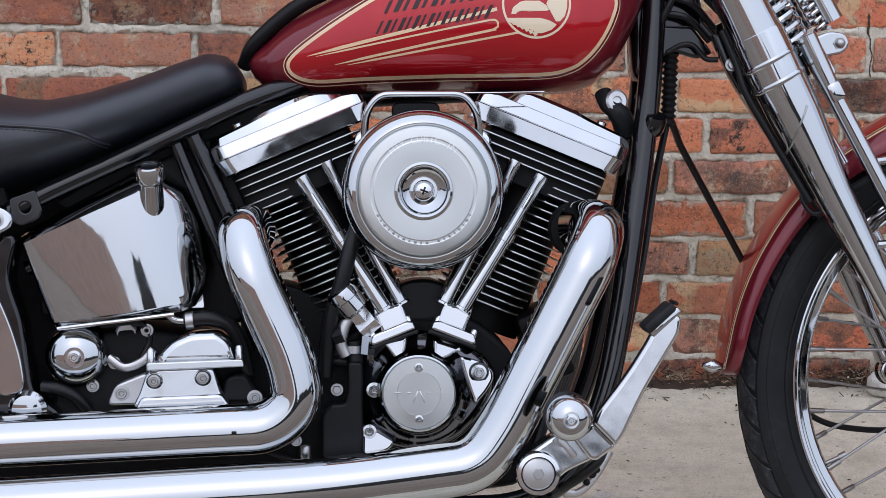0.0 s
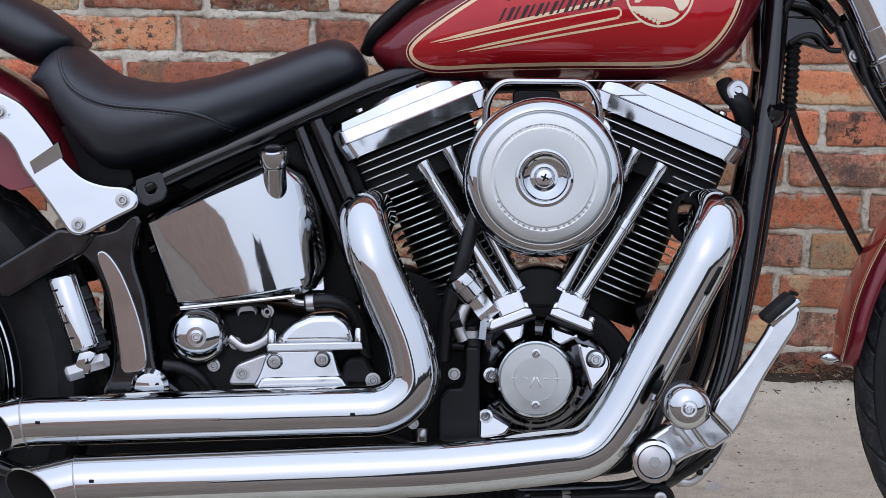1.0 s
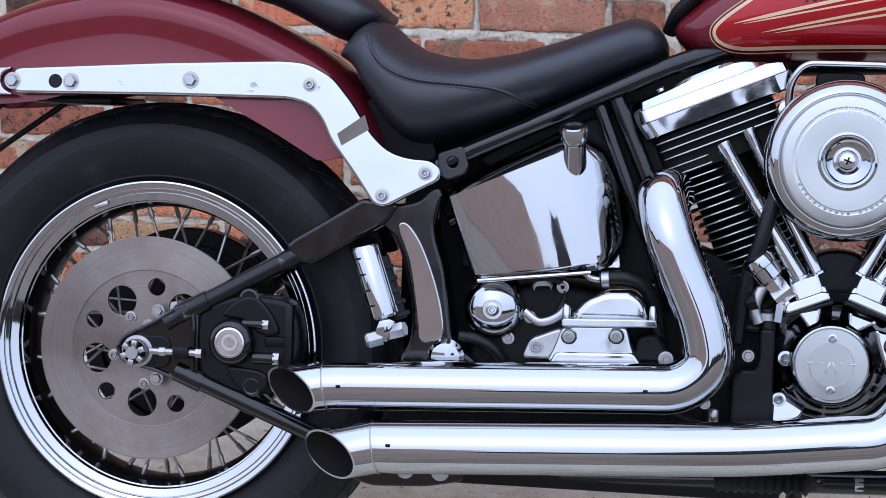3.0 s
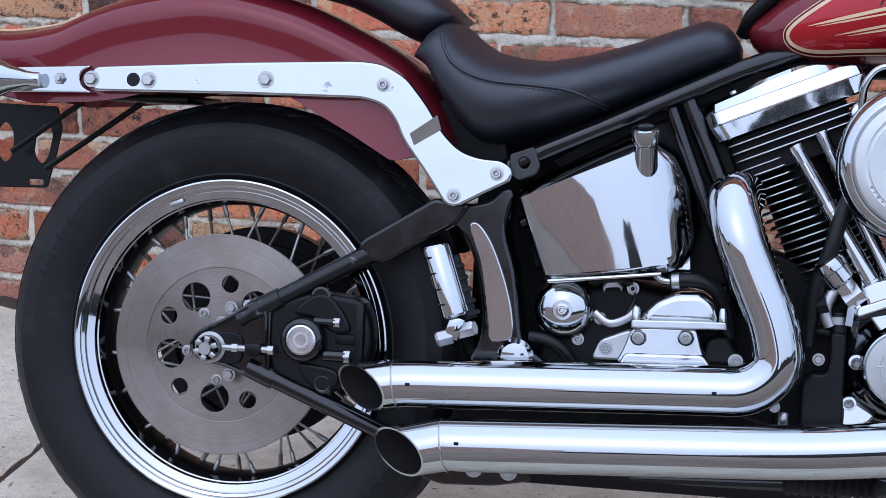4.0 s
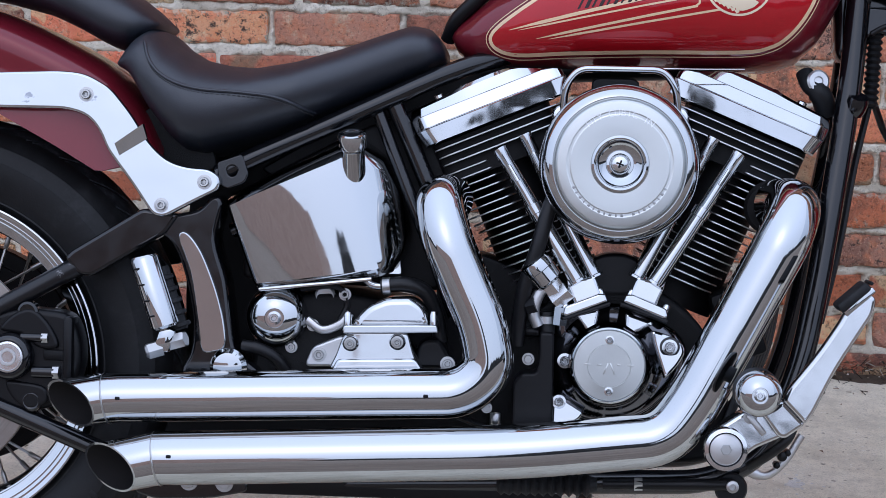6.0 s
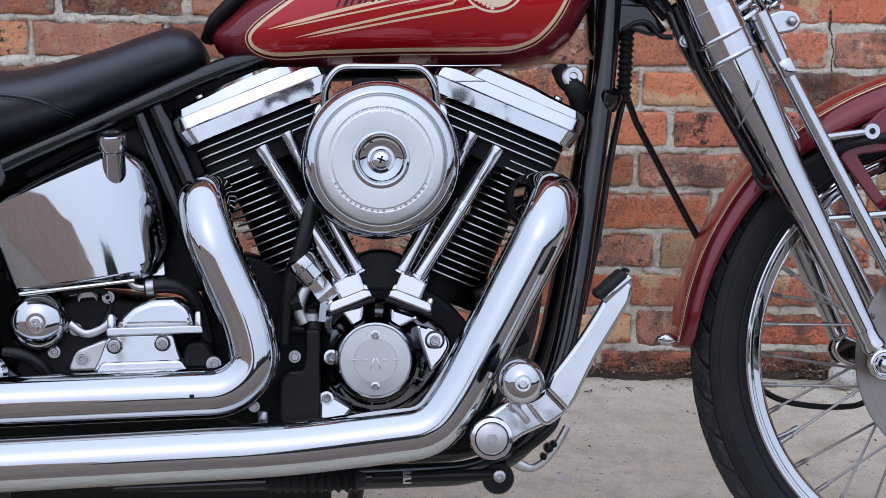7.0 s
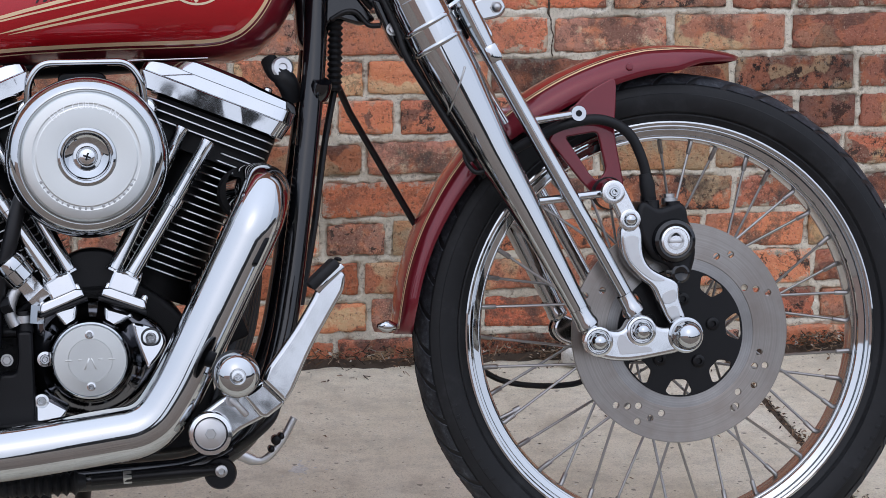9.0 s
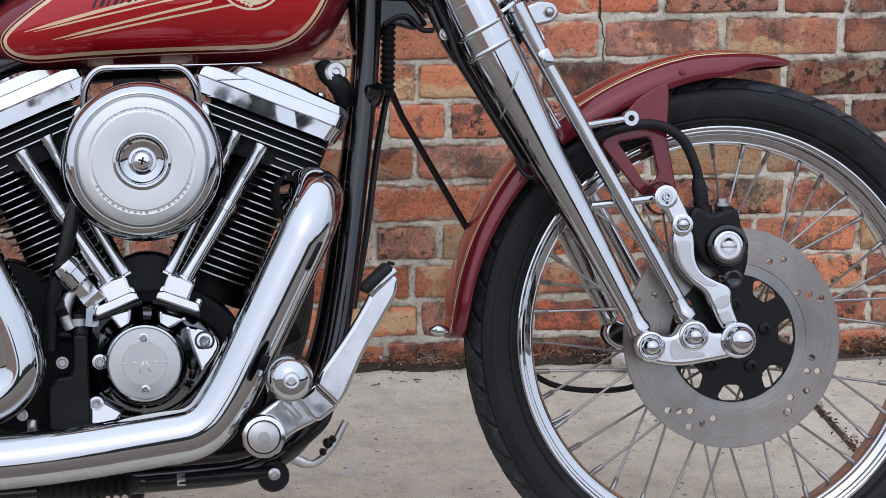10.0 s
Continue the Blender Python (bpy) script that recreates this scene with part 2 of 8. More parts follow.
ALLOY = metal("polished_alloy", (0.66, 0.665, 0.67), 0.16, 0.16, 50, 0.08)
PEDAL = metal("hand_polished_alloy", (0.58, 0.59, 0.60), 0.07, 0.12, 22, 0.25)
ALLOY_DULL = metal("dull_alloy", (0.6, 0.6, 0.6), 0.34, 0.2, 70, 0.15)
STEEL = metal("zinc_steel", (0.46, 0.46, 0.455), 0.28, 0.2, 90)
SPOKE = metal("spoke_steel", (0.36, 0.35, 0.34), 0.3, 0.2, 120)
BRUSHED = metal("brushed_cover", (0.60, 0.615, 0.60), 0.28, 0.10, 30, 0.02)
round_brush(BRUSHED, 0.35)
FIN_EDGE = metal("machined_fin_edge", (0.86, 0.86, 0.87), 0.3, 0.1, 80)


def disc_steel(name, base, streak):
    """Turned brake steel: rings round the wheel's axle, heat stains."""
    m = mat(name, base, 0.38, 1.0)
    co = nd(m, "ShaderNodeTexCoord")
    ln_ = nd(m, "ShaderNodeVectorMath")
    ln_.operation = "MULTIPLY"
    ln_.inputs[1].default_value = (1, 0, 1)
    ln(m, co.outputs["Object"], ln_.inputs[0])
    le = nd(m, "ShaderNodeVectorMath")
    le.operation = "LENGTH"
    ln(m, ln_.outputs[0], le.inputs[0])
    n = nd(m, "ShaderNodeTexNoise", Scale=420.0, Detail=3.0, Roughness=0.7)
    n.noise_dimensions = "1D"
    ln(m, le.outputs["Value"], n.inputs["W"])
    blot = noise_of(m, 14, 4, 0.6)
    col = ramp(m, n.outputs["Fac"], [(0.3, tuple(c * 0.76 for c in base)), (0.7, base)])
    col = mixed(m, ramp(m, blot, [(0.4, (0, 0, 0)), (0.75, (1, 1, 1))]), col, streak)
    to(m, "Base Color", col)
    to(m, "Roughness", ramp(m, n.outputs["Fac"], [(0.3, (0.30,) * 3), (0.7, (0.40,) * 3)]))
    m.node_tree.nodes["Principled BSDF"].inputs["Anisotropic Rotation"].default_value = 0.25
    round_brush(m, 0.85)
    return m


DISC = disc_steel("brake_disc_steel", (0.38, 0.354, 0.328), (0.25, 0.216, 0.192))
DISC_HUB = disc_steel("brake_disc_dull_steel", (0.35, 0.318, 0.295), (0.21, 0.180, 0.160))

# rear rim's inner well: the shade inside it is put into the metal's colour
SHADED_WELL = metal("shade_toned_rim_well", (0.04, 0.04, 0.045), 0.35, 0.2, 40)
DISC_BAND = disc_steel("mottled_disc_band", (0.40, 0.39, 0.38), (0.23, 0.22, 0.21))


def paint(name, color, dark, rough=0.22):
    """Lacquered metallic paint with dust and fine orange peel under a clear coat."""
    m = mat(name, color, rough, 0.30, 1.0)
    m.node_tree.nodes["Principled BSDF"].inputs["Coat IOR"].default_value = 1.45
    m.node_tree.nodes["Principled BSDF"].inputs["Specular IOR Level"].default_value = 0.12
    fl = noise_of(m, 900, 2, 0.5)
    big = noise_of(m, 6, 3, 0.5)
    col = mixed(m, ramp(m, fl, [(0.4, (0, 0, 0)), (0.7, (1, 1, 1))]), color, tuple(min(1, c * 1.35) for c in color))
    to(m, "Base Color", mixed(m, ramp(m, big, [(0.35, (0, 0, 0)), (0.8, (0.6, 0.6, 0.6))]), col, dark))
    bump(m, noise_of(m, 55, 2), 0.02, 0.001)
    return m


MAROON = paint("maroon_lacquer", (0.150, 0.010, 0.019), (0.105, 0.007, 0.013), 0.30)
RED = paint("red_lacquer", (0.40, 0.007, 0.012), (0.32, 0.005, 0.010), 0.34)
GOLD = mat("cream_gold_pinstripe", (0.78, 0.55, 0.33), 0.35, 0.0, 0.6)
CREAM = mat("cream_emblem_paint", (0.8, 0.66, 0.46), 0.35, 0.0, 0.8)
DARKRED = mat("dark_red_lettering_paint", (0.020, 0.004, 0.006), 0.4, 0.0, 0.25, 0.3)
BLACK = mat("gloss_black_enamel", (0.0035, 0.0037, 0.005), 0.2, 0.0, 0.35, 0.45)
to(BLACK, "Roughness", ramp(BLACK, noise_of(BLACK, 40), [(0.35, (0.07,) * 3), (0.75, (0.22,) * 3)]))
# chrome cover metal; reflections of dark surroundings are put into its base colour
DARK_REFLECTION_CHROME = metal("chrome_with_painted_dark_reflections", (0.13, 0.13, 0.14), 0.05, 0.10, 40, 0.1)
SATIN = mat("satin_black_enamel", (0.004, 0.004, 0.005), 0.36, spec=0.25)
bump(SATIN, noise_of(SATIN, 500, 3), 0.15, 0.0008)
CRINKLE = mat("black_crinkle_paint", (0.003, 0.003, 0.0035), 0.5, spec=0.22)
bump(CRINKLE, noise_of(CRINKLE, 900, 4), 0.5, 0.0012)
PLASTIC = mat("black_plastic", (0.005, 0.005, 0.006), 0.4, spec=0.25)
bump(PLASTIC, noise_of(PLASTIC, 350, 3), 0.12, 0.0006)
CABLE = mat("black_cable_sheath", (0.005, 0.005, 0.006), 0.4, spec=0.35)
BRASS = metal("brass_fitting", (0.6, 0.46, 0.26), 0.3, 0.15)


def rubber():
    m = mat("tyre_rubber", (0.02, 0.02, 0.021), 0.62, spec=0.25)
    a, b = noise_of(m, 17, 7, 0.7), noise_of(m, 300, 3, 0.6)
    col = ramp(m, a, [(0.3, (0.007, 0.0072, 0.0082)), (0.55, (0.011, 0.0114, 0.0126)), (0.72, (0.024, 0.025, 0.027))])
    to(m, "Base Color", col)
    to(m, "Roughness", ramp(m, a, [(0.3, (0.42,) * 3), (0.8, (0.66,) * 3)]))
    bump(m, b, 0.25, 0.0008)
    return m


SCUFFED = mat("scuffed_black_enamel", (0.006, 0.0062, 0.008), 0.28, 0.0, 0.1, 0.4)
worn_off = ramp(SCUFFED, noise_of(SCUFFED, 34, 8, 0.75), [(0.60, (0, 0, 0)), (0.66, (1, 1, 1))])
to(SCUFFED, "Base Color", mixed(SCUFFED, worn_off, (0.006, 0.0062, 0.008), (0.20, 0.20, 0.205)))
RUBBER = rubber()
TREAD = mat("dusty_tread_rubber", (0.02, 0.02, 0.022), 0.7, spec=0.3)
to(TREAD, "Base Color", ramp(TREAD, noise_of(TREAD, 60, 6, 0.7), [(0.35, (0.012, 0.013, 0.016)), (0.55, (0.035, 0.038, 0.045)), (0.75, (0.11, 0.12, 0.13))]))
bump(TREAD, noise_of(TREAD, 260, 3), 0.3, 0.001)


def leather():
    m = mat("black_leather", (0.0062, 0.0094, 0.0170), 0.44, spec=0.75)
    co = nd(m, "ShaderNodeTexCoord")
    v = nd(m, "ShaderNodeTexVoronoi", Scale=420.0)
    v.feature = "DISTANCE_TO_EDGE"
    ln(m, co.outputs["Object"], v.inputs["Vector"])
    b1 = bump(m, ramp(m, v.outputs["Distance"], [(0.0, (0, 0, 0)), (0.12, (1, 1, 1))]), 0.18, 0.0006)
    bump(m, noise_of(m, 16, 3), 0.25, 0.006, b1)
    to(m, "Roughness", ramp(m, noise_of(m, 12, 4), [(0.35, (0.40,) * 3), (0.8, (0.55,) * 3)]))
    m.node_tree.nodes["Principled BSDF"].inputs["Coat Weight"].default_value = 0.12
    m.node_tree.nodes["Principled BSDF"].inputs["Coat Roughness"].default_value = 0.4
    return m


LEATHER = leather()
THREAD = mat("black_seat_thread", (0.02, 0.02, 0.022), 0.7)


def brick_material():
    FIXED.add("old_red_brick")
    m = mat("old_red_brick", (0.3, 0.1, 0.06), 0.88, spec=0.25)
    info = nd(m, "ShaderNodeObjectInfo")
    geo = nd(m, "ShaderNodeNewGeometry")
    rnd = nd(m, "ShaderNodeMath")
    rnd.operation = "ADD"
    ln(m, info.outputs["Random"], rnd.inputs[0])
    ln(m, geo.outputs["Random Per Island"], rnd.inputs[1])
    fr = nd(m, "ShaderNodeMath")
    fr.operation = "FRACT"
    ln(m, rnd.outputs[0], fr.inputs[0])
    base = ramp(m, fr.outputs[0], [(0.0, (0.664, 0.170, 0.086)), (0.10, (0.738, 0.243, 0.121)), (0.20, (0.443, 0.154, 0.107)), (0.30, (0.797, 0.229, 0.107)), (0.40, (0.354, 0.170, 0.125)), (0.52, (0.693, 0.177, 0.092)), (0.62, (0.531, 0.229, 0.154)), (0.72, (0.826, 0.288, 0.140)), (0.82, (0.619, 0.145, 0.082)), (0.89, (0.812, 0.502, 0.251)), (0.94, (0.502, 0.177, 0.119)), (1.0, (0.397, 0.192, 0.145))])
    geo2 = nd(m, "ShaderNodeNewGeometry")
    warp = nd(m, "ShaderNodeTexNoise", Scale=26.0, Detail=4.0)
    ln(m, geo2.outputs["Position"], warp.inputs["Vector"])
    add = nd(m, "ShaderNodeVectorMath")
    add.operation = "MULTIPLY_ADD"
    add.inputs[1].default_value = (0.03, 0.03, 0.03)
    ln(m, warp.outputs["Color"], add.inputs[0])
    ln(m, geo2.outputs["Position"], add.inputs[2])
    cell = nd(m, "ShaderNodeTexVoronoi", Scale=17.0)
    cell.feature = "SMOOTH_F1"
    cell.inputs["Smoothness"].default_value = 0.35
    ln(m, add.outputs[0], cell.inputs["Vector"])
    sep = nd(m, "ShaderNodeSeparateColor")
    ln(m, cell.outputs["Color"], sep.inputs[0])
    mid, fine = noise_of(m, 24, 6, 0.65), noise_of(m, 150, 5, 0.7)
    # burnt, pale and orange patches from the kiln; each brick has its own share of them
    def share(k, lo, hi):
        a = nd(m, "ShaderNodeMath")
        a.operation = "MULTIPLY"
        a.inputs[1].default_value = k
        ln(m, fr.outputs[0], a.inputs[0])
        b = nd(m, "ShaderNodeMath")
        b.operation = "FRACT"
        ln(m, a.outputs[0], b.inputs[0])
        return ramp(m, b.outputs[0], [(lo, (0, 0, 0)), (hi, (1, 1, 1))])

    def masked(mask, part_of):
        return mixed(m, 1.0, mask, part_of, "MULTIPLY")

    burnt = masked(ramp(m, sep.outputs["Red"], [(0.50, (0, 0, 0)), (0.62, (0.85, 0.85, 0.85))]), share(3.71, 0.35, 0.6))
    col = mixed(m, burnt, base, (0.20, 0.090, 0.068))
    col = mixed(m, masked(ramp(m, sep.outputs["Green"], [(0.62, (0, 0, 0)), (0.74, (0.8, 0.8, 0.8))]), share(5.37, 0.4, 0.6)), col, (0.66, 0.42, 0.24))
    col = mixed(m, ramp(m, mid, [(0.48, (0, 0, 0)), (0.66, (0.55, 0.55, 0.55))]), col, (0.74, 0.225, 0.095))
    col = mixed(m, masked(ramp(m, noise_of(m, 13, 7, 0.8), [(0.54, (0, 0, 0)), (0.64, (0.7, 0.7, 0.7))]), share(9.13, 0.3, 0.7)), col, (0.68, 0.50, 0.34))
    col = mixed(m, masked(ramp(m, noise_of(m, 34, 7, 0.8), [(0.53, (0, 0, 0)), (0.575, (1, 1, 1))]), share(11.9, 0.45, 0.75)), col, (0.060, 0.036, 0.030))
    col = mixed(m, masked(ramp(m, noise_of(m, 9, 6, 0.75), [(0.50, (0, 0, 0)), (0.62, (0.85, 0.85, 0.85))]), share(13.3, 0.50, 0.75)), col, (0.085, 0.060, 0.050))
    col = mixed(m, ramp(m, noise_of(m, 2.6, 6, 0.7), [(0.52, (0, 0, 0)), (0.70, (0.35, 0.35, 0.35))]), col, (0.125, 0.078, 0.062))
    col = mixed(m, ramp(m, fine, [(0.34, (0.7, 0.7, 0.7)), (0.46, (0, 0, 0))]), col, (0.14, 0.048, 0.034))
    col = mixed(m, ramp(m, noise_of(m, 420, 3, 0.6), [(0.60, (0, 0, 0)), (0.70, (0.6, 0.6, 0.6))]), col, (0.70, 0.44, 0.30))
    # lime and cement left on the face near the arrises by the pointing
    gen = nd(m, "ShaderNodeTexCoord")
    axes = nd(m, "ShaderNodeSeparateXYZ")
    ln(m, gen.outputs["Generated"], axes.inputs[0])
    near = []
    for axis, span in (("X", 4.4), ("Z", 1.25)):
        off = nd(m, "ShaderNodeMath")
        off.operation = "SUBTRACT"
        off.inputs[1].default_value = 0.5
        ln(m, axes.outputs[axis], off.inputs[0])
        size = nd(m, "ShaderNodeMath")
        size.operation = "ABSOLUTE"
        ln(m, off.outputs[0], size.inputs[0])
        rim = nd(m, "ShaderNodeMath")
        rim.operation = "MULTIPLY_ADD"
        rim.inputs[1].default_value, rim.inputs[2].default_value = span, 1 - 0.5 * span
        ln(m, size.outputs[0], rim.inputs[0])
        near.append(rim)
    rim = nd(m, "ShaderNodeMath")
    rim.operation = "MAXIMUM"
    ln(m, near[0].outputs[0], rim.inputs[0])
    ln(m, near[1].outputs[0], rim.inputs[1])
    ragged = nd(m, "ShaderNodeMath")
    ragged.operation = "MULTIPLY_ADD"
    ragged.inputs[1].default_value = 0.42
    ln(m, rim.outputs[0], ragged.inputs[0])
    ln(m, noise_of(m, 42, 7, 0.75), ragged.inputs[2])
    lime = masked(ramp(m, ragged.outputs[0], [(0.86, (0, 0, 0)), (0.93, (0.85, 0.85, 0.85))]), share(17.7, 0.40, 0.95))
    col = mixed(m, lime, col, (0.50, 0.42, 0.33))
    # one brick fired darker, the next paler
    again_ = nd(m, "ShaderNodeMath")
    again_.operation = "MULTIPLY"
    again_.inputs[1].default_value = 7.13
    ln(m, fr.outputs[0], again_.inputs[0])
    tone = nd(m, "ShaderNodeMath")
    tone.operation = "FRACT"
    ln(m, again_.outputs[0], tone.inputs[0])
    col = mixed(m, 1.0, col, ramp(m, tone.outputs[0], [(0.0, (0.66, 0.72, 0.74)), (0.3, (1.12, 1.28, 1.32)), (0.7, (1.42, 1.62, 1.62)), (1.0, (1.66, 1.90, 1.86))]), "MULTIPLY")
    to(m, "Base Color", col)
    b1 = bump(m, fine, 1.0, 0.006)
    bump(m, noise_of(m, 60, 6, 0.7), 1.0, 0.010, b1)
    return m


BRICK = brick_material()


def mortar_material():
    FIXED.add("lime_mortar")
    m = mat("lime_mortar", (0.42, 0.39, 0.33), 0.95, spec=0.2)
    mid, fine = noise_of(m, 14, 6, 0.65), noise_of(m, 220, 5, 0.7)
    col = ramp(m, mid, [(0.3, (0.60, 0.545, 0.44)), (0.5, (0.74, 0.68, 0.56)), (0.75, (0.82, 0.77, 0.66))])
    col = mixed(m, ramp(m, noise_of(m, 6, 5, 0.7), [(0.48, (0, 0, 0)), (0.66, (0.6, 0.6, 0.6))]), col, (0.33, 0.29, 0.225))
    col = mixed(m, ramp(m, noise_of(m, 45, 7, 0.8), [(0.54, (0, 0, 0)), (0.62, (0.7, 0.7, 0.7))]), col, (0.15, 0.125, 0.095))
    col = mixed(m, ramp(m, fine, [(0.30, (0.7, 0.7, 0.7)), (0.47, (0, 0, 0))]), col, (0.24, 0.21, 0.165))
    to(m, "Base Color", col)
    b1 = bump(m, fine, 0.7, 0.003)
    bump(m, mid, 0.5, 0.008, b1)
    return m


MORTAR = mortar_material()


def concrete_material(name, a, b, c):
    FIXED.add(name)
    m = mat(name, b, 0.9, spec=0.25)
    big, mid, fine = noise_of(m, 2.2, 6, 0.65), noise_of(m, 16, 7, 0.75), noise_of(m, 260, 5, 0.75)
    col = ramp(m, big, [(0.34, a), (0.5, b), (0.66, c)])
    col = mixed(m, ramp(m, mid, [(0.46, (0, 0, 0)), (0.68, (0.8, 0.8, 0.8))]), col, tuple(x * 0.66 for x in b))
    col = mixed(m, ramp(m, noise_of(m, 5, 7, 0.8), [(0.52, (0, 0, 0)), (0.66, (0.5, 0.5, 0.5))]), col, tuple(x * k for x, k in zip(b, (0.62, 0.58, 0.52))))
    col = mixed(m, ramp(m, fine, [(0.28, (0.9, 0.9, 0.9)), (0.48, (0, 0, 0))]), col, tuple(x * 0.45 for x in b))
    col = mixed(m, ramp(m, noise_of(m, 600, 2, 0.6), [(0.36, (0.25, 0.25, 0.25)), (0.50, (0, 0, 0))]), col, tuple(x * 0.5 for x in b))
    col = mixed(m, ramp(m, noise_of(m, 75, 2, 0.4), [(0.68, (0, 0, 0)), (0.73, (0.8, 0.8, 0.8))]), col, tuple(x * 0.25 for x in b))
    col = mixed(m, ramp(m, noise_of(m, 190, 2, 0.5), [(0.66, (0, 0, 0)), (0.72, (0.6, 0.6, 0.6))]), col, tuple(min(0.8, x * 1.35) for x in b))
    to(m, "Base Color", col)
    b1 = bump(m, fine, 0.7, 0.002)
    bump(m, mid, 0.4, 0.006, b1)
    return m


CONCRETE = concrete_material("weathered_concrete", (0.66, 0.60, 0.46), (0.77, 0.71, 0.565), (0.82, 0.77, 0.64))
YARD = concrete_material("worn_yard_paving", (0.25, 0.200, 0.155), (0.31, 0.252, 0.200), (0.37, 0.305, 0.245))
DIRT = concrete_material("dark_soil", (0.05, 0.036, 0.026), (0.085, 0.062, 0.045), (0.14, 0.108, 0.080))


def litter_material():
    m = mat("dead_leaves_and_twigs", (0.1, 0.06, 0.035), 0.9)
    geo = nd(m, "ShaderNodeNewGeometry")
    to(m, "Base Color", ramp(m, geo.outputs["Random Per Island"], [(0.0, (0.02, 0.014, 0.01)), (0.35, (0.06, 0.036, 0.022)), (0.6, (0.15, 0.085, 0.045)), (0.8, (0.27, 0.17, 0.10)), (0.92, (0.38, 0.30, 0.22)), (1.0, (0.55, 0.50, 0.43))]))
    return m


LITTER = litter_material()
LIME = concrete_material("pale_lime", (0.60, 0.58, 0.53), (0.70, 0.68, 0.63), (0.78, 0.76, 0.71))
HOUSE = concrete_material("brown_brick_house", (0.60, 0.42, 0.33), (0.70, 0.50, 0.395), (0.76, 0.56, 0.45))
TREES = mat("far_trees_and_houses", (0.05, 0.05, 0.048), 0.95)
to(TREES, "Base Color", ramp(TREES, noise_of(TREES, 0.6, 6, 0.7), [(0.3, (0.02, 0.02, 0.018)), (0.7, (0.09, 0.085, 0.08))]))

# ---- the wall: mortar, bricks, and the rest of the building's face ----
WALL_Y, COURSE, JOINT0 = 0.998, 0.0737, 0.049
rng = random.Random(7)


def box_rows(verts, faces, x0, x1, z0, z1, y0, y1):
    i = len(verts)
    verts += [(x0, y0, z0), (x1, y0, z0), (x1, y0, z1), (x0, y0, z1), (x0, y1, z0), (x1, y1, z0), (x1, y1, z1), (x0, y1, z1)]
    faces += [(i, i + 1, i + 2, i + 3), (i + 1, i + 5, i + 6, i + 2), (i + 4, i, i + 3, i + 7), (i + 3, i + 2, i + 6, i + 7), (i, i + 4, i + 5, i + 1), (i + 5, i + 4, i + 7, i + 6)]


def mesh_of(name, verts, faces):
    me = bpy.data.meshes.new(name)
    me.from_pydata(verts, [], faces)
    me.update()
    return me


# wall core, and in the middle stretch a mortar skin that is uneven as struck joints are
WX0, WX1, WZ1 = -1.92, 1.66, 0.712
v, f = [], []
box_rows(v, f, -7, 7, -0.1, 3.6, WALL_Y + 0.02, WALL_Y + 0.32)
wall = part("wall_north", mesh_of("wall_north", v, f), MORTAR, None, angle=0, kind="structure")
tagged(wall, "old red brick wall with thick uneven lime mortar joints", "wall")
# joints of each course that can be told apart, from the lowest course up
JOINTS = {0: (0.438, 1.29), 1: (0.424, 0.62), 2: (0.355, 0.476, 1.257), 3: (0.35, 0.573, 1.115), 4: (-1.555, 0.431, 1.075), 5: (0.379, 0.489, 1.227, 1.343), 6: (-0.730, -0.506, 0.435, 1.101, 1.335), 7: (-0.632, -0.397, -0.295, 0.764, 0.983, 1.203), 8: (-0.36, 0.87, 1.09)}


def brick_ends(k, x0, x1):
    """The joints of a course: the known ones, and stretchers with a few half bricks between them."""
    known = sorted(JOINTS.get(k, ()))
    xs = list(known) or [x0 + rng.uniform(0, 0.2)]
    while xs[-1] < x1:
        xs.append(xs[-1] + (0.22 if rng.random() < 0.8 else 0.115) + rng.uniform(-0.006, 0.008))
    while xs[0] > x0:
        xs.insert(0, xs[0] - (0.22 if rng.random() < 0.8 else 0.115) + rng.uniform(-0.008, 0.006))
    out = [xs[0]]
    for q in xs[1:]:
        gap = q - out[-1]
        n = max(1, round(gap / 0.22))
        if q in known and n > 1:
            a = out[-1]
            out += [a + gap * (i / n) + rng.uniform(-0.008, 0.008) for i in range(1, n)]
        if q - out[-1] > 0.05:
            out.append(q)
    return out


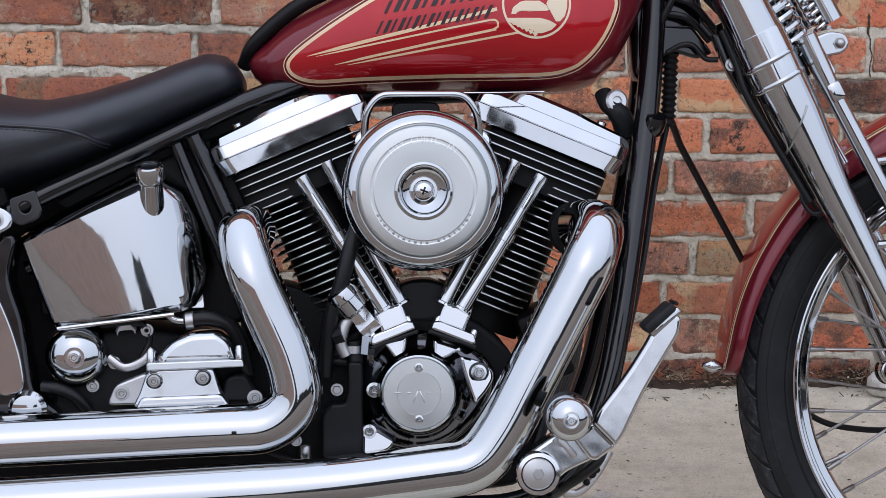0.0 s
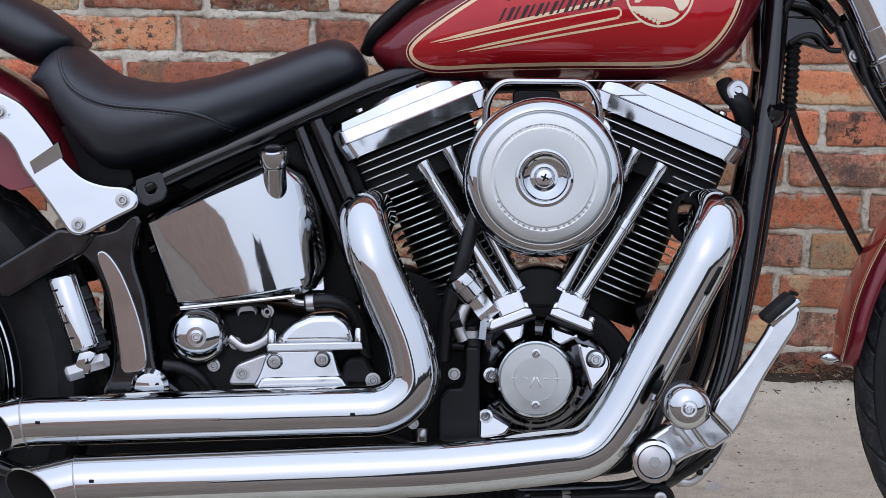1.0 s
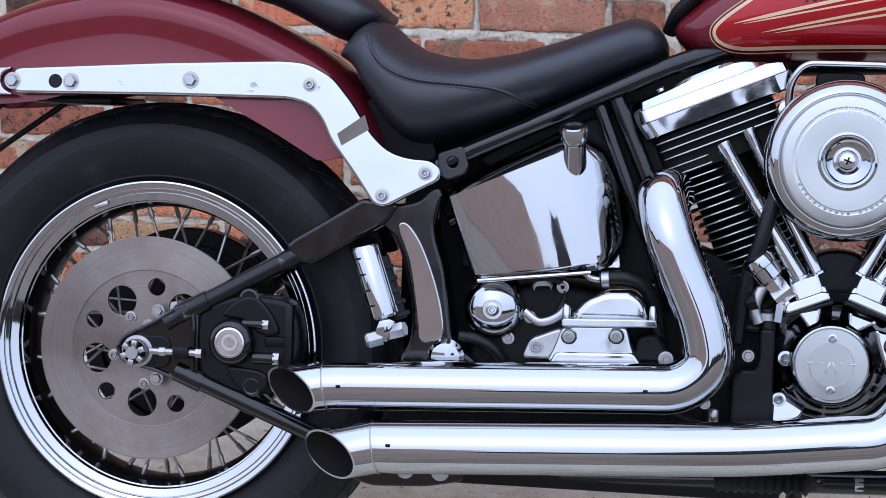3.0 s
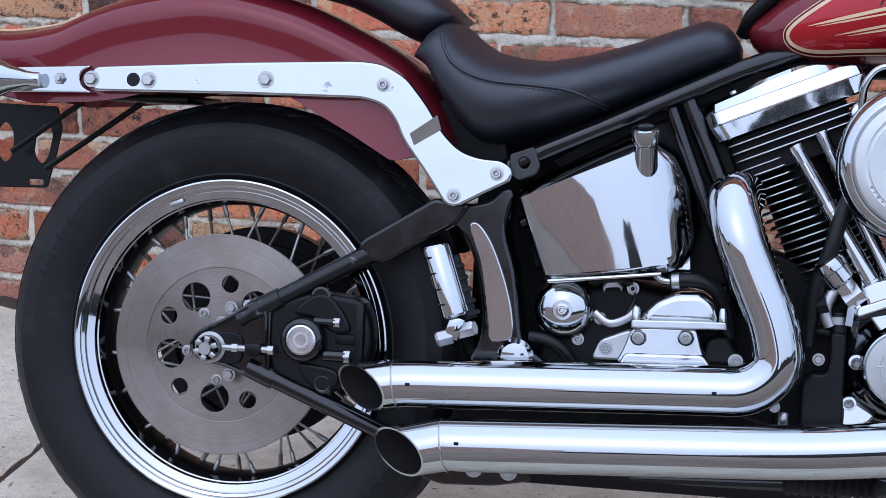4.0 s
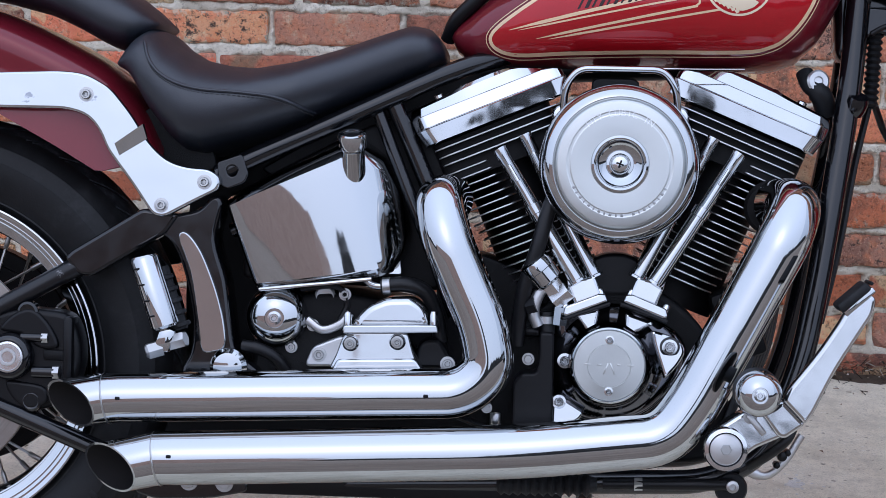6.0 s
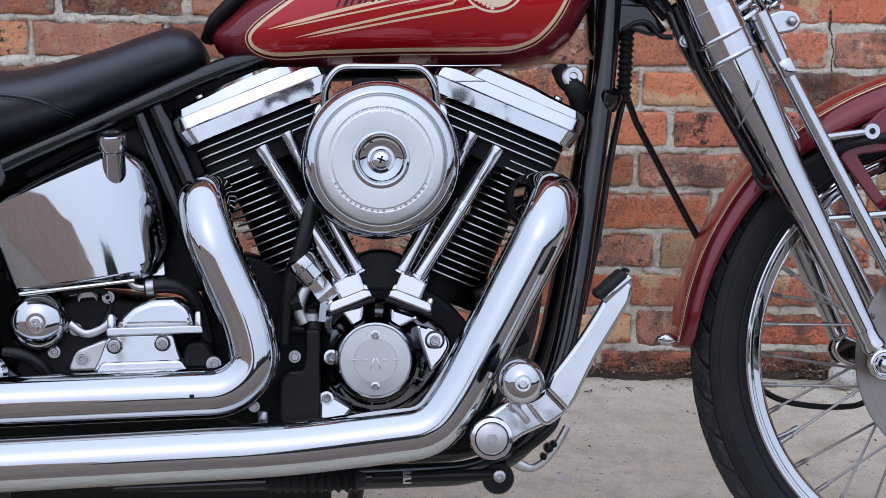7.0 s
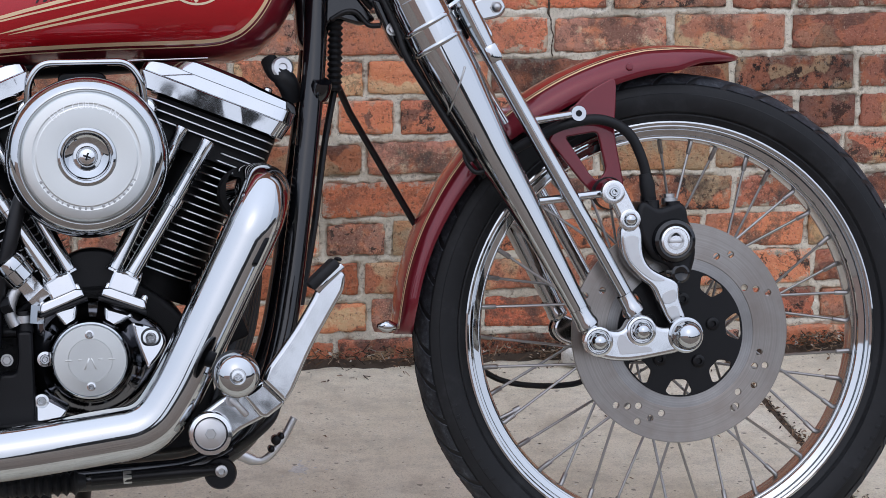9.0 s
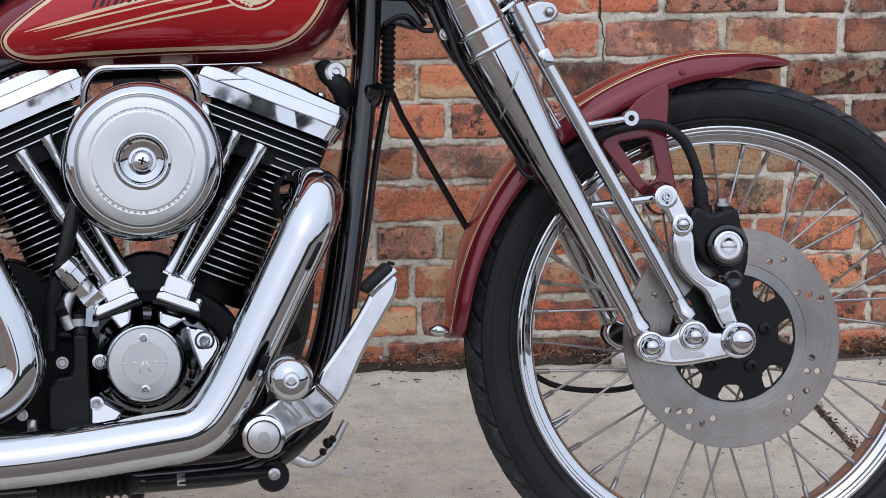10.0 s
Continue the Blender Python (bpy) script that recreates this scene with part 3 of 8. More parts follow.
def worn_brick(w, h, depth, seed):
    """A brick's front and returns with broken arrises and rounded corners."""
    r = random.Random(seed)
    n_in = max(3, int(w / 0.013))
    xs = [-w / 2, -w / 2 + 0.003, -w / 2 + 0.009] + [-w / 2 + 0.02 + (w - 0.04) * i / n_in for i in range(n_in + 1)] + [w / 2 - 0.009, w / 2 - 0.003, w / 2]
    zs = [-h / 2, -h / 2 + 0.004, -h / 2 + 0.012, -h / 6, h / 6, h / 2 - 0.012, h / 2 - 0.004, h / 2]
    chip, rc = r.choice((0.5, 0.9, 1.4, 2.0)), r.uniform(0.002, 0.007)
    tilt = (r.uniform(-0.0015, 0.0015), r.uniform(-0.002, 0.002))
    nx_, nz_ = len(xs) - 1, len(zs) - 1
    rows_ = []
    for j in range(nz_ + 3):
        row = []
        for i in range(nx_ + 3):
            ii, jj = min(max(i - 1, 0), nx_), min(max(j - 1, 0), nz_)
            x, z = xs[ii], zs[jj]
            edge = ii in (0, nx_) or jj in (0, nz_)
            n = noise.noise(V((x * 40 + seed * 3.7, seed * 1.3, z * 40)))
            y = 0.0020 * n + tilt[0] * x / w + tilt[1] * z / h
            ex, ez = w / 2 - abs(x), h / 2 - abs(z)
            if ex < rc and ez < rc:
                q = math.hypot(rc - ex, rc - ez)
                k = rc / q if q > rc else 1.0
                x = math.copysign(w / 2 - rc + (rc - ex) * k, x)
                z = math.copysign(h / 2 - rc + (rc - ez) * k, z)
            if edge:
                c = 0.0020 * chip * (0.5 + 1.3 * n + 1.1 * noise.noise(V((x * 110, seed * 2.1, z * 110))))
                x -= math.copysign(max(c, 0), x) if ii in (0, nx_) else 0
                z -= math.copysign(max(c, 0), z) if jj in (0, nz_) else 0
                y += 0.0020 + max(0.0, n) * 0.0030 * chip
            if i in (0, nx_ + 2) or j in (0, nz_ + 2):
                y = depth
            row.append((x, y, z))
        rows_.append(row)
    return sheet(rows_)


brick_spots = []
rest_v, rest_f = [], []
for k in range(-1, 48):
    z0 = JOINT0 + COURSE * k
    near = z0 < 0.70
    ends = brick_ends(k, -6.9 if not near else -1.90, 6.9 if not near else 1.60)
    for a, b in zip(ends, ends[1:]):
        g = rng.uniform(0.003, 0.0080)
        x0, x1 = a + g, b - g
        hz, ht = rng.uniform(0.0030, 0.0095), rng.uniform(0.0030, 0.0095)
        if near:
            brick_spots.append((x0, x1, z0 + hz, z0 + COURSE - ht, rng.uniform(-0.0025, 0.0018), rng.uniform(-2.0, 2.0)))
        else:
            box_rows(rest_v, rest_f, x0, x1, z0 + hz, z0 + COURSE - ht, WALL_Y + 0.008 + rng.uniform(-0.003, 0.003), WALL_Y + 0.05)
    if near:
        for s in (-1, 1):
            x = (ends[0] if s < 0 else ends[-1]) + 0.012 * s
            while abs(x) < 6.9:
                x0, x1 = sorted((x, x + s * 0.205))
                box_rows(rest_v, rest_f, x0, x1, z0 + 0.008, z0 + COURSE - 0.008, WALL_Y + 0.006, WALL_Y + 0.05)
                x += s * 0.22
part("distant_bricks", mesh_of("distant_bricks", rest_v, rest_f), BRICK, wall, angle=0, kind="stuff")

# the mortar: struck nearly flush, smeared over the bricks' edges here, fallen back there
nx, nz = 1320, 276
px, pz = np.meshgrid(np.linspace(WX0, WX1, nx + 1), np.linspace(-0.04, WZ1, nz + 1))
inside = np.full(px.shape, -1.0)
for x0, x1, z0, z1, _, _ in brick_spots:
    qx, qz = np.abs(px - (x0 + x1) / 2) - (x1 - x0) / 2 + 0.004, np.abs(pz - (z0 + z1) / 2) - (z1 - z0) / 2 + 0.004
    d = np.hypot(np.maximum(qx, 0), np.maximum(qz, 0)) + np.minimum(np.maximum(qx, qz), 0) - 0.004
    inside = np.maximum(inside, -d)
verts = []
for j in range(nz + 1):
    for i in range(nx + 1):
        x, z, d = float(px[j, i]), float(pz[j, i]), float(inside[j, i])
        if d > 0.026:
            verts.append((x, WALL_Y + 0.022, z))
            continue
        n1 = noise.fractal(V((x * 38, 3.1, z * 38)), 0.6, 2.1, 3)
        n2 = noise.noise(V((x * 11, 7.7, z * 11)))
        y = WALL_Y + 0.0020 + 0.0024 * n1 + 0.0020 * n2
        n3 = noise.fractal(V((x * 95, 1.7, z * 95)), 0.6, 2.0, 2)
        n4 = max(0.0, noise.noise(V((x * 17, 9.1, z * 17))))
        n5 = max(0.0, noise.noise(V((x * 23, 4.4, z * 31))) - 0.22)
        edge = d + 0.0012 + 0.014 * n4 - 0.0072 * n1 - 0.0050 * n2 - 0.0034 * n3 - 0.030 * n5
        if edge > 0:
            y += min(0.020, 0.9 * edge)
        verts.append((x, y, z))
w1 = nx + 1
faces = [(j * w1 + i, j * w1 + i + 1, (j + 1) * w1 + i + 1, (j + 1) * w1 + i) for j in range(nz) for i in range(nx)]
part("mortar", mesh_of("mortar", verts, faces), MORTAR, wall, "grey lime mortar", angle=60)

# a crack that runs down through two courses
crack = smooth_path([(q, WALL_Y + 0.0006, z) for q, z in ((0.7585, 0.672), (0.7600, 0.652), (0.7590, 0.640), (0.7640, 0.628), (0.7650, 0.612), (0.7690, 0.600), (0.7670, 0.586), (0.7665, 0.570), (0.7690, 0.563))], 4)
part("crack", sweep(crack, [0.0017 * (0.35 + 0.7 * abs(math.sin(k * 1.7))) * (1.5 if k < 10 else 0.8) for k in range(len(crack))], 6, flat=0.5), DIRT, wall, "dark crack in the mortar")

# ---- the ground: soil to the horizon, the yard, and concrete slabs along the wall ----
v = [(-900, -900, -0.02), (900, -900, -0.02), (900, 900, -0.02), (-900, 900, -0.02)]
ground = part("ground", mesh_of("ground", v, [(0, 1, 2, 3)]), YARD, None, angle=0, kind="structure")
tagged(ground, "worn brownish yard paving around the slabs", "ground")
pavement = tagged(new("pavement"), "weathered pale concrete slabs along the brick wall", "pavement", kind="structure")


def slab(x0, x1, y0, y1, seed):
    """A cast slab with worn, slightly crumbled arrises."""
    r = random.Random(seed)
    n, m = max(2, int((x1 - x0) / 0.03)), max(2, int((y1 - y0) / 0.03))
    n, m = min(n, 90), min(m, 90)
    rows_ = []
    for j in range(m + 3):
        row = []
        for i in range(n + 3):
            ii, jj = min(max(i - 1, 0), n), min(max(j - 1, 0), m)
            x, y = x0 + (x1 - x0) * ii / n, y0 + (y1 - y0) * jj / m
            q = noise.noise(V((x * 30, y * 30, seed)))
            z = 0.0008 * noise.noise(V((x * 6, y * 6, seed * 2.0)))
            if ii in (0, n) or jj in (0, m):
                z -= 0.002 + max(0, q) * 0.006
                x += (0.004 * q) if ii in (0, n) else 0
                y += (0.004 * q) if jj in (0, m) else 0
            if i in (0, n + 2) or j in (0, m + 2):
                z = -0.06
            row.append((x, y, z - 0.0005))
        rows_.append(row)
    return sheet(rows_)


for i, (x0, x1) in enumerate(((-6.1, -3.714), (-3.7, -1.345), (-1.332, 1.098), (1.112, 3.4), (3.414, 5.8))):
    for j, (y0, y1) in enumerate(((-0.40, 0.990),)):
        part("slab", slab(x0, x1, y0, y1, i * 3 + j + 1), CONCRETE, pavement, angle=50)

# soil and litter in the gap at the wall's foot
rows = []
for i in range(801):
    x = -6.8 + 13.6 * i / 800
    n1, n2 = noise.fractal(V((x * 18, 0.3, 5)), 0.6, 2, 4), noise.fractal(V((x * 11, 4.3, 5)), 0.6, 2, 4)
    rows.append([(x, 0.962 + 0.034 * n1, -0.01), (x, 0.974 + 0.022 * n1, 0.0008), (x, 0.982 + 0.006 * n1, 0.003 + 0.005 * n2), (x, 0.990, 0.006 + 0.007 * n1), (x, 1.01, 0.010 + 0.008 * n2)])
soil = part("soil_strip", sheet(rows), DIRT, None, angle=80, kind="stuff")
tagged(soil, "dark soil and rubble in the gap below the brick wall", "soil")
v, f = [], []
for i in range(10500):
    x = rng.uniform(-1.6, 1.8)
    y = 0.996 - abs(rng.gauss(0, 0.024 if rng.random() < 0.93 else 0.065))
    if i % 9 == 0:
        x, y = 1.105 + rng.gauss(0, 0.010), rng.uniform(-0.2, 0.95)
    if i % 60 == 1:
        x, y = rng.uniform(-1.6, 1.6), rng.uniform(0.1, 0.9)
    if noise.noise(V((x * 4, 0, 0))) < 0.0 and rng.random() < 0.7:
        continue
    z = 0.002 + (max(0, (y - 0.93)) * 0.2 + rng.uniform(0, 0.016) if y > 0.93 else 0)
    m = Matrix.Translation((x, y, z)) @ Euler((rng.uniform(-0.7, 0.7), rng.uniform(-0.7, 0.7), rng.uniform(0, 6.28))).to_matrix().to_4x4()
    k = len(v)
    if rng.random() < 0.55 or y < 0.85:
        a, b = rng.uniform(0.002, 0.0065), rng.uniform(0.001, 0.0033)
        v += [tuple(m @ V(q)) for q in ((-a, 0, 0), (0, b, 0.002), (a, 0, 0.001), (0, -b, 0.002))]
        f += [(k, k + 1, k + 2, k + 3)]
    else:
        a, b = rng.uniform(0.004, 0.014), rng.uniform(0.0004, 0.0010)
        v += [tuple(m @ V(q)) for q in ((-a, -b, 0), (a, -b, 0), (a, b, 0), (-a, b, 0), (-a, 0, 2 * b), (a, 0, 2 * b))]
        f += [(k, k + 1, k + 5, k + 4), (k + 3, k + 2, k + 5, k + 4), (k, k + 1, k + 2, k + 3)]
litter = part("litter", mesh_of("litter", v, f), LITTER, None, angle=0, kind="stuff")
tagged(litter, "dead leaves and twigs lying along the wall's foot", "litter")

# far side of the yard, seen in the chrome alone
v, f = [], []
for i in range(121):
    a = radians(180 + 180 * i / 120)
    h = 3.2 + 1.7 * noise.fractal(V((i * 0.23, 0.5, 0)), 0.6, 2, 4) + (0.9 if i > 60 else -0.8) + (4.2 if 59 < i < 64 else 0)
    v += [(34 * math.cos(a), 34 * math.sin(a), -1), (34 * math.cos(a), 34 * math.sin(a), h)]
    if i:
        f.append((2 * i - 2, 2 * i, 2 * i + 1, 2 * i - 1))
for x0, x1, y0, y1 in ((1.098, 1.112, -0.40, 0.955), (-1.345, -1.332, -0.40, 0.955)):
    part("joint_soil", box(((x0 + x1) / 2, (y0 + y1) / 2, -0.012), (x1 - x0 + 0.02, y1 - y0, 0.012), 0), DIRT, pavement, angle=0)
far = part("backdrop", mesh_of("backdrop", v, f), TREES, None, angle=0, kind="structure")
tagged(far, "dark line of far trees across the yard", "backdrop")

v, f = [], []
box_rows(v, f, -22.0, -2.6, -0.1, 3.9, -23.0, -15.0)
house = part("wall_south", mesh_of("wall_south", v, f), HOUSE, None, angle=0, kind="structure")
tagged(house, "brown brick house wall across the yard", "wall")

STONE = (0.812, 0.930)
# a dried white splash, and a pale stone at the wall's foot
v, f = [], []
for k in range(46):
    a, q = rng.uniform(0, 6.283), abs(rng.gauss(0, 0.016))
    c = V((0.279 + q * 1.2 * math.cos(a), 0.492 + q * 1.5 * math.sin(a), 0.0012))
    r = rng.uniform(0.001, 0.0055) * (1.3 if q < 0.012 else 0.6)
    i0 = len(v)
    v.append(tuple(c + V((0, 0, 0.0006))))
    for j in range(9):
        rr = r * rng.uniform(0.6, 1.25)
        v.append((c.x + rr * math.cos(j * 0.698), c.y + rr * math.sin(j * 0.698), c.z - 0.001))
    f += [(i0, i0 + 1 + j, i0 + 1 + (j + 1) % 9) for j in range(9)]
splash = part("dried_splash", mesh_of("dried_splash", v, f), LIME, None, angle=60, kind="stuff")
tagged(splash, "dried white splash on the concrete slab", "splash")
bm = bmesh.new()
bmesh.ops.create_icosphere(bm, subdivisions=3, radius=1.0)
for vv in bm.verts:
    k = 1 + 0.22 * noise.noise(vv.co * 1.7)
    vv.co = V((STONE[0] + vv.co.x * 0.026 * k, STONE[1] + vv.co.y * 0.022 * k, max(0.004, 0.024 + vv.co.z * 0.028 * k)))
stone = part("stone", bm, LIME, None, angle=60)
tagged(stone, "pale grey rubble stone lying at the wall's foot", "stone")

# ---- the motorcycle: x forward, y to its left, z up, leaning on its side stand ----
bike = new("motorcycle")
bike.matrix_world = pose(0, 0, 0, -13.66, 0, 2.27)
tagged(bike, "maroon and chrome cruiser motorcycle leaning on its side stand", "motorcycle")
MIRROR_Y = Matrix.Diagonal((1, -1, 1, 1))


def tyre_mesh(R, half, rim_r, seg=144):
    """A carcass with shoulder, moulded side rings and a tread crown."""
    h = R - rim_r
    right = [(rim_r - 0.004, half * 0.60), (rim_r + 0.004, half * 0.74), (rim_r + 0.010, half * 0.80), (rim_r + 0.012, half * 0.795), (rim_r + h * 0.22, half * 0.90), (rim_r + h * 0.30, half * 0.945),
             (rim_r + h * 0.42, half * 0.985), (rim_r + h * 0.50, half), (rim_r + h * 0.56, half * 1.0), (rim_r + h * 0.575, half * 0.985), (rim_r + h * 0.66, half * 0.965), (rim_r + h * 0.74, half * 0.92),
             (rim_r + h * 0.755, half * 0.895), (rim_r + h * 0.83, half * 0.80), (rim_r + h * 0.90, half * 0.65), (rim_r + h * 0.96, half * 0.42), (R - 0.0005, half * 0.18)]
    prof = [(r, y) for r, y in right] + [(R, 0)] + [(r, -y) for r, y in right[::-1]]
    prof += [(rim_r - 0.012, -half * 0.5), (rim_r - 0.012, half * 0.5)]
    return lathe(prof, (0, 0, 0), (0, -1, 0), seg, closed=True)


def tread_blocks(R, half, n, lean, parent, rim_r=0.278, span=0.80):
    """Raised tread bars on the crown and shoulder, angled as the grooves run."""
    bm = bmesh.new()
    h = R - rim_r
    for i in range(n):
        for s in (-1, 1):
            a0 = 2 * math.pi * (i + (0.5 if s > 0 else 0)) / n
            w = 2 * math.pi / n * 0.43
            prev = None
            for j in range(6):
                t = j / 5
                y = s * half * (0.10 + span * t)
                rr = interp(abs(y) / half, [(0, R), (0.18, R - 0.0005), (0.42, R - 0.04 * h), (0.65, R - 0.10 * h), (0.80, R - 0.17 * h), (0.895, R - 0.245 * h), (0.95, R - 0.27 * h)]) + 0.0016
                a = a0 + lean * t
                pts = []
                for da, dr in ((-w, -0.004), (-w * 0.93, 0), (w * 0.93, 0), (w, -0.004)):
                    pts.append(bm.verts.new(((rr + dr) * math.cos(a + da), y, (rr + dr) * math.sin(a + da))))
                if prev:
                    for k in range(3):
                        bm.faces.new((prev[k], prev[k + 1], pts[k + 1], pts[k]))
                prev = pts
    return part("tread", bm, TREAD, parent, "grooved tread", angle=45)


def rim_mesh(R, half, drop, seg=144, well=False):
    f = drop / 0.036
    p = [(R - 0.002, half - 0.003), (R, half - 0.001), (R - 0.001, half + 0.0015), (R - 0.003, half + 0.0020), (R - 0.0048 * f, half + 0.0012), (R - 0.0085 * f, half + 0.0001), (R - 0.0087 * f, half - 0.0035), (R - 0.0106 * f, half - 0.0035), (R - 0.0108 * f, half - 0.0008), (R - 0.0145 * f, half - 0.0022), (R - 0.0147 * f, half - 0.0080),
         (R - 0.0165 * f, half - 0.0082), (R - 0.0166 * f, half - 0.0055), (R - 0.0262 * f, half - 0.0085), (R - 0.0270 * f, half - 0.0120), (R - 0.0272 * f, half - 0.0160), (R - 0.0290 * f, half - 0.0165), (R - 0.0296 * f, half - 0.0195), (R - 0.0318 * f, half * 0.50)]
    if well:
        p = [(R - 0.0312 * f, half * 0.52), (R - 0.0330 * f, half * 0.46), (R - drop * 0.97, half * 0.32), (R - drop, half * 0.15)]
        return lathe(p + [(r, -y) for r, y in p[::-1]], (0, 0, 0), (0, -1, 0), seg)
    prof = p + [(R - 0.0290 * f, half * 0.50), (R - 0.0240 * f, half - 0.0180), (R - 0.020 * f, half - 0.0135), (R - 0.012 * f, half - 0.010)]
    other = lathe([(r, -y) for r, y in prof], (0, 0, 0), (0, -1, 0), seg, closed=True)
    return lathe(prof, (0, 0, 0), (0, -1, 0), seg, closed=True, bm=other)


def add_spokes(parent, n, hub_r, hub_y, rim_r, rim_y, cross):
    """Laced spokes with their nipples; alike spokes share a mesh."""
    protos = {}
    for i in range(n):
        side = -1 if i % 2 else 1
        out = 1 if (i // 2) % 2 else -1
        ang = 360.0 * i / n
        key = (side, out)
        if key not in protos:
            a, b = radians(-out * cross), 0.0
            p = V((hub_r * math.cos(a), side * hub_y, hub_r * math.sin(a)))
            q = V((rim_r * math.cos(b), side * rim_y, rim_r * math.sin(b)))
            bm = sweep([p, q], 0.0019, 6)
            d = (q - p).normalized()
            sweep([q - d * 0.020, q - d * 0.019, q + d * 0.004], [0.0022, 0.0034, 0.0034], 6, bm=bm)
            protos[key] = part("spoke", bm, SPOKE, parent, angle=60)
            protos[key].matrix_basis = pose(0, 0, 0, 0, -ang, 0)
        else:
            again(protos[key], pose(0, 0, 0, 0, -ang, 0))


# rear wheel
RW = pose(-0.877, 0, 0.321)
hub = part("rear_wheel", lathe([(0, -0.085), (0.03, -0.085), (0.048, -0.06), (0.050, -0.048), (0.034, -0.042), (0.030, 0), (0.034, 0.042), (0.050, 0.048), (0.050, 0.06), (0.03, 0.075), (0, 0.075)], seg=40), ALLOY_DULL, bike, "wire-spoked wheel with a chrome rim")
hub.matrix_basis = RW
ty = part("tyre", tyre_mesh(0.321, 0.072, 0.214), RUBBER, hub, "broad black road tyre", angle=25)
part("rim", rim_mesh(0.2185, 0.062, 0.036), CHROME, hub, "chrome steel rim", angle=30)
part("rim_well", rim_mesh(0.2185, 0.062, 0.036, well=True), SHADED_WELL, hub, "inner well of the rim, its shade put into a dark colour", angle=30)
tread_blocks(0.321, 0.072, 40, 0.16, hub, 0.214, 0.52)
add_spokes(hub, 40, 0.046, 0.05, 0.186, 0.012, 62)
big = [ring(0.071 * math.cos(radians(49 + 72 * k)), 0.071 * math.sin(radians(49 + 72 * k)), 0.0195, 28) for k in range(5)]
small = [ring(0.081 * math.cos(radians(83 + 72 * k)), 0.081 * math.sin(radians(83 + 72 * k)), 0.0115, 20) for k in range(5)]
part("brake_disc_carrier", shape(ring(0, 0, 0.1025, 96), -0.0865, -0.0915, 0.0006, big + small), DISC_HUB, hub, "dull steel disc carrier with round holes")
part("brake_disc", shape(ring(0, 0, 0.146, 120), -0.0845, -0.0925, 0.0008, [ring(0, 0, 0.1018, 96)]), DISC, hub, "worn turned steel brake disc")
for k in range(5):
    a = radians(85 + 72 * k + 36)
    part("disc_bolt", allen((0.047 * math.cos(a), -0.0915, 0.047 * math.sin(a)), 0.0050, 0.005), STEEL, hub)
bm = box((-0.0, 0, 0), (0.020, 0.004, 0.006), 0.001, Matrix.Translation((0, 0, 0)))
for vv in bm.verts:
    vv.co = V((vv.co.x - 0.079, vv.co.y - 0.059, vv.co.z + 0.183))
bmesh.ops.rotate(bm, verts=bm.verts, cent=(-0.079, -0.059, 0.183), matrix=Matrix.Rotation(radians(-22), 3, "Y"))
part("balance_weight", bm, STEEL, hub)

# front wheel
FW = pose(0.7600, 0, 0.3445, 0, 0, -2.5)
fhub = part("front_wheel", lathe([(0, -0.07), (0.022, -0.07), (0.026, -0.05), (0.044, -0.046), (0.046, -0.038), (0.026, -0.032), (0.024, 0), (0.026, 0.032), (0.046, 0.038), (0.044, 0.046), (0.026, 0.05), (0.022, 0.07), (0, 0.07)], seg=40), CHROME_OLD, bike, "tall narrow wire-spoked wheel with a chrome rim")
fhub.matrix_basis = FW
part("tyre", tyre_mesh(0.345, 0.047, 0.278), RUBBER, fhub, "narrow black road tyre", angle=25)
tread_blocks(0.345, 0.047, 44, 0.12, fhub)
part("rim", rim_mesh(0.281, 0.034, 0.026), CHROME, fhub, "chrome steel rim", angle=30)
part("rim_well", rim_mesh(0.281, 0.034, 0.026, well=True), CHROME_OLD, fhub, angle=30)
add_spokes(fhub, 40, 0.042, 0.042, 0.257, 0.008, 66)
bm = sweep([(-0.236, -0.004, -0.112), (-0.222, -0.006, -0.1055), (-0.206, -0.007, -0.098)], [0.003, 0.003, 0.003], 10)
sweep([(-0.214, -0.0065, -0.1018), (-0.205, -0.007, -0.0975)], 0.0048, 10, bm=bm)
part("valve", bm, SPOKE, fhub)
bm_holes = []
# drilled groups: angle of the first hole, step, radius of the first hole, step, count
for a0, da, r0, dr, n in ((62, -7.5, 0.1115, 0.0115, 2), (32, -5.2, 0.105, 0.0125, 3), (-16, -10, 0.111, 0.0, 2), (-23, -14, 0.124, -0.001, 2), (-47, -9, 0.1120, 0.012, 2), (-54, -3, 0.124, 0.0, 1), (-105, -6.5, 0.109, 0.0105, 3), (-122, -6, 0.111, 0.0085, 3), (157, 6.5, 0.137, -0.0085, 3), (150, 8, 0.1185, 0.0, 1), (110, 7, 0.110, 0.011, 3)):
    for k in range(n):
        a, r = radians(a0 + da * k), r0 + dr * k
        bm_holes.append(ring(r * math.cos(a), r * math.sin(a), 0.0044, 14))
part("brake_disc", shape(ring(0, 0, 0.1455, 120), -0.0695, -0.0745, 0.0006, [ring(0, 0, 0.0990, 96)] + bm_holes), DISC, fhub, "worn drilled steel brake disc")
wins = []
for c in (150, 102, 54, 4, -45, -93, -139):
    wins.append(round2([(r * math.cos(radians(c + a)), r * math.sin(radians(c + a))) for r, a in ((0.0625, -9), (0.0800, -13.5), (0.0832, -8), (0.0832, 8), (0.0800, 13.5), (0.0625, 9))], (0.005, 0.007, 0.003, 0.003, 0.007, 0.005), 4))
part("disc_carrier", shape(ring(0, 0, 0.0845, 96), -0.071, -0.076, 0.0006, wins), SATIN, fhub, "black disc carrier with rounded windows")
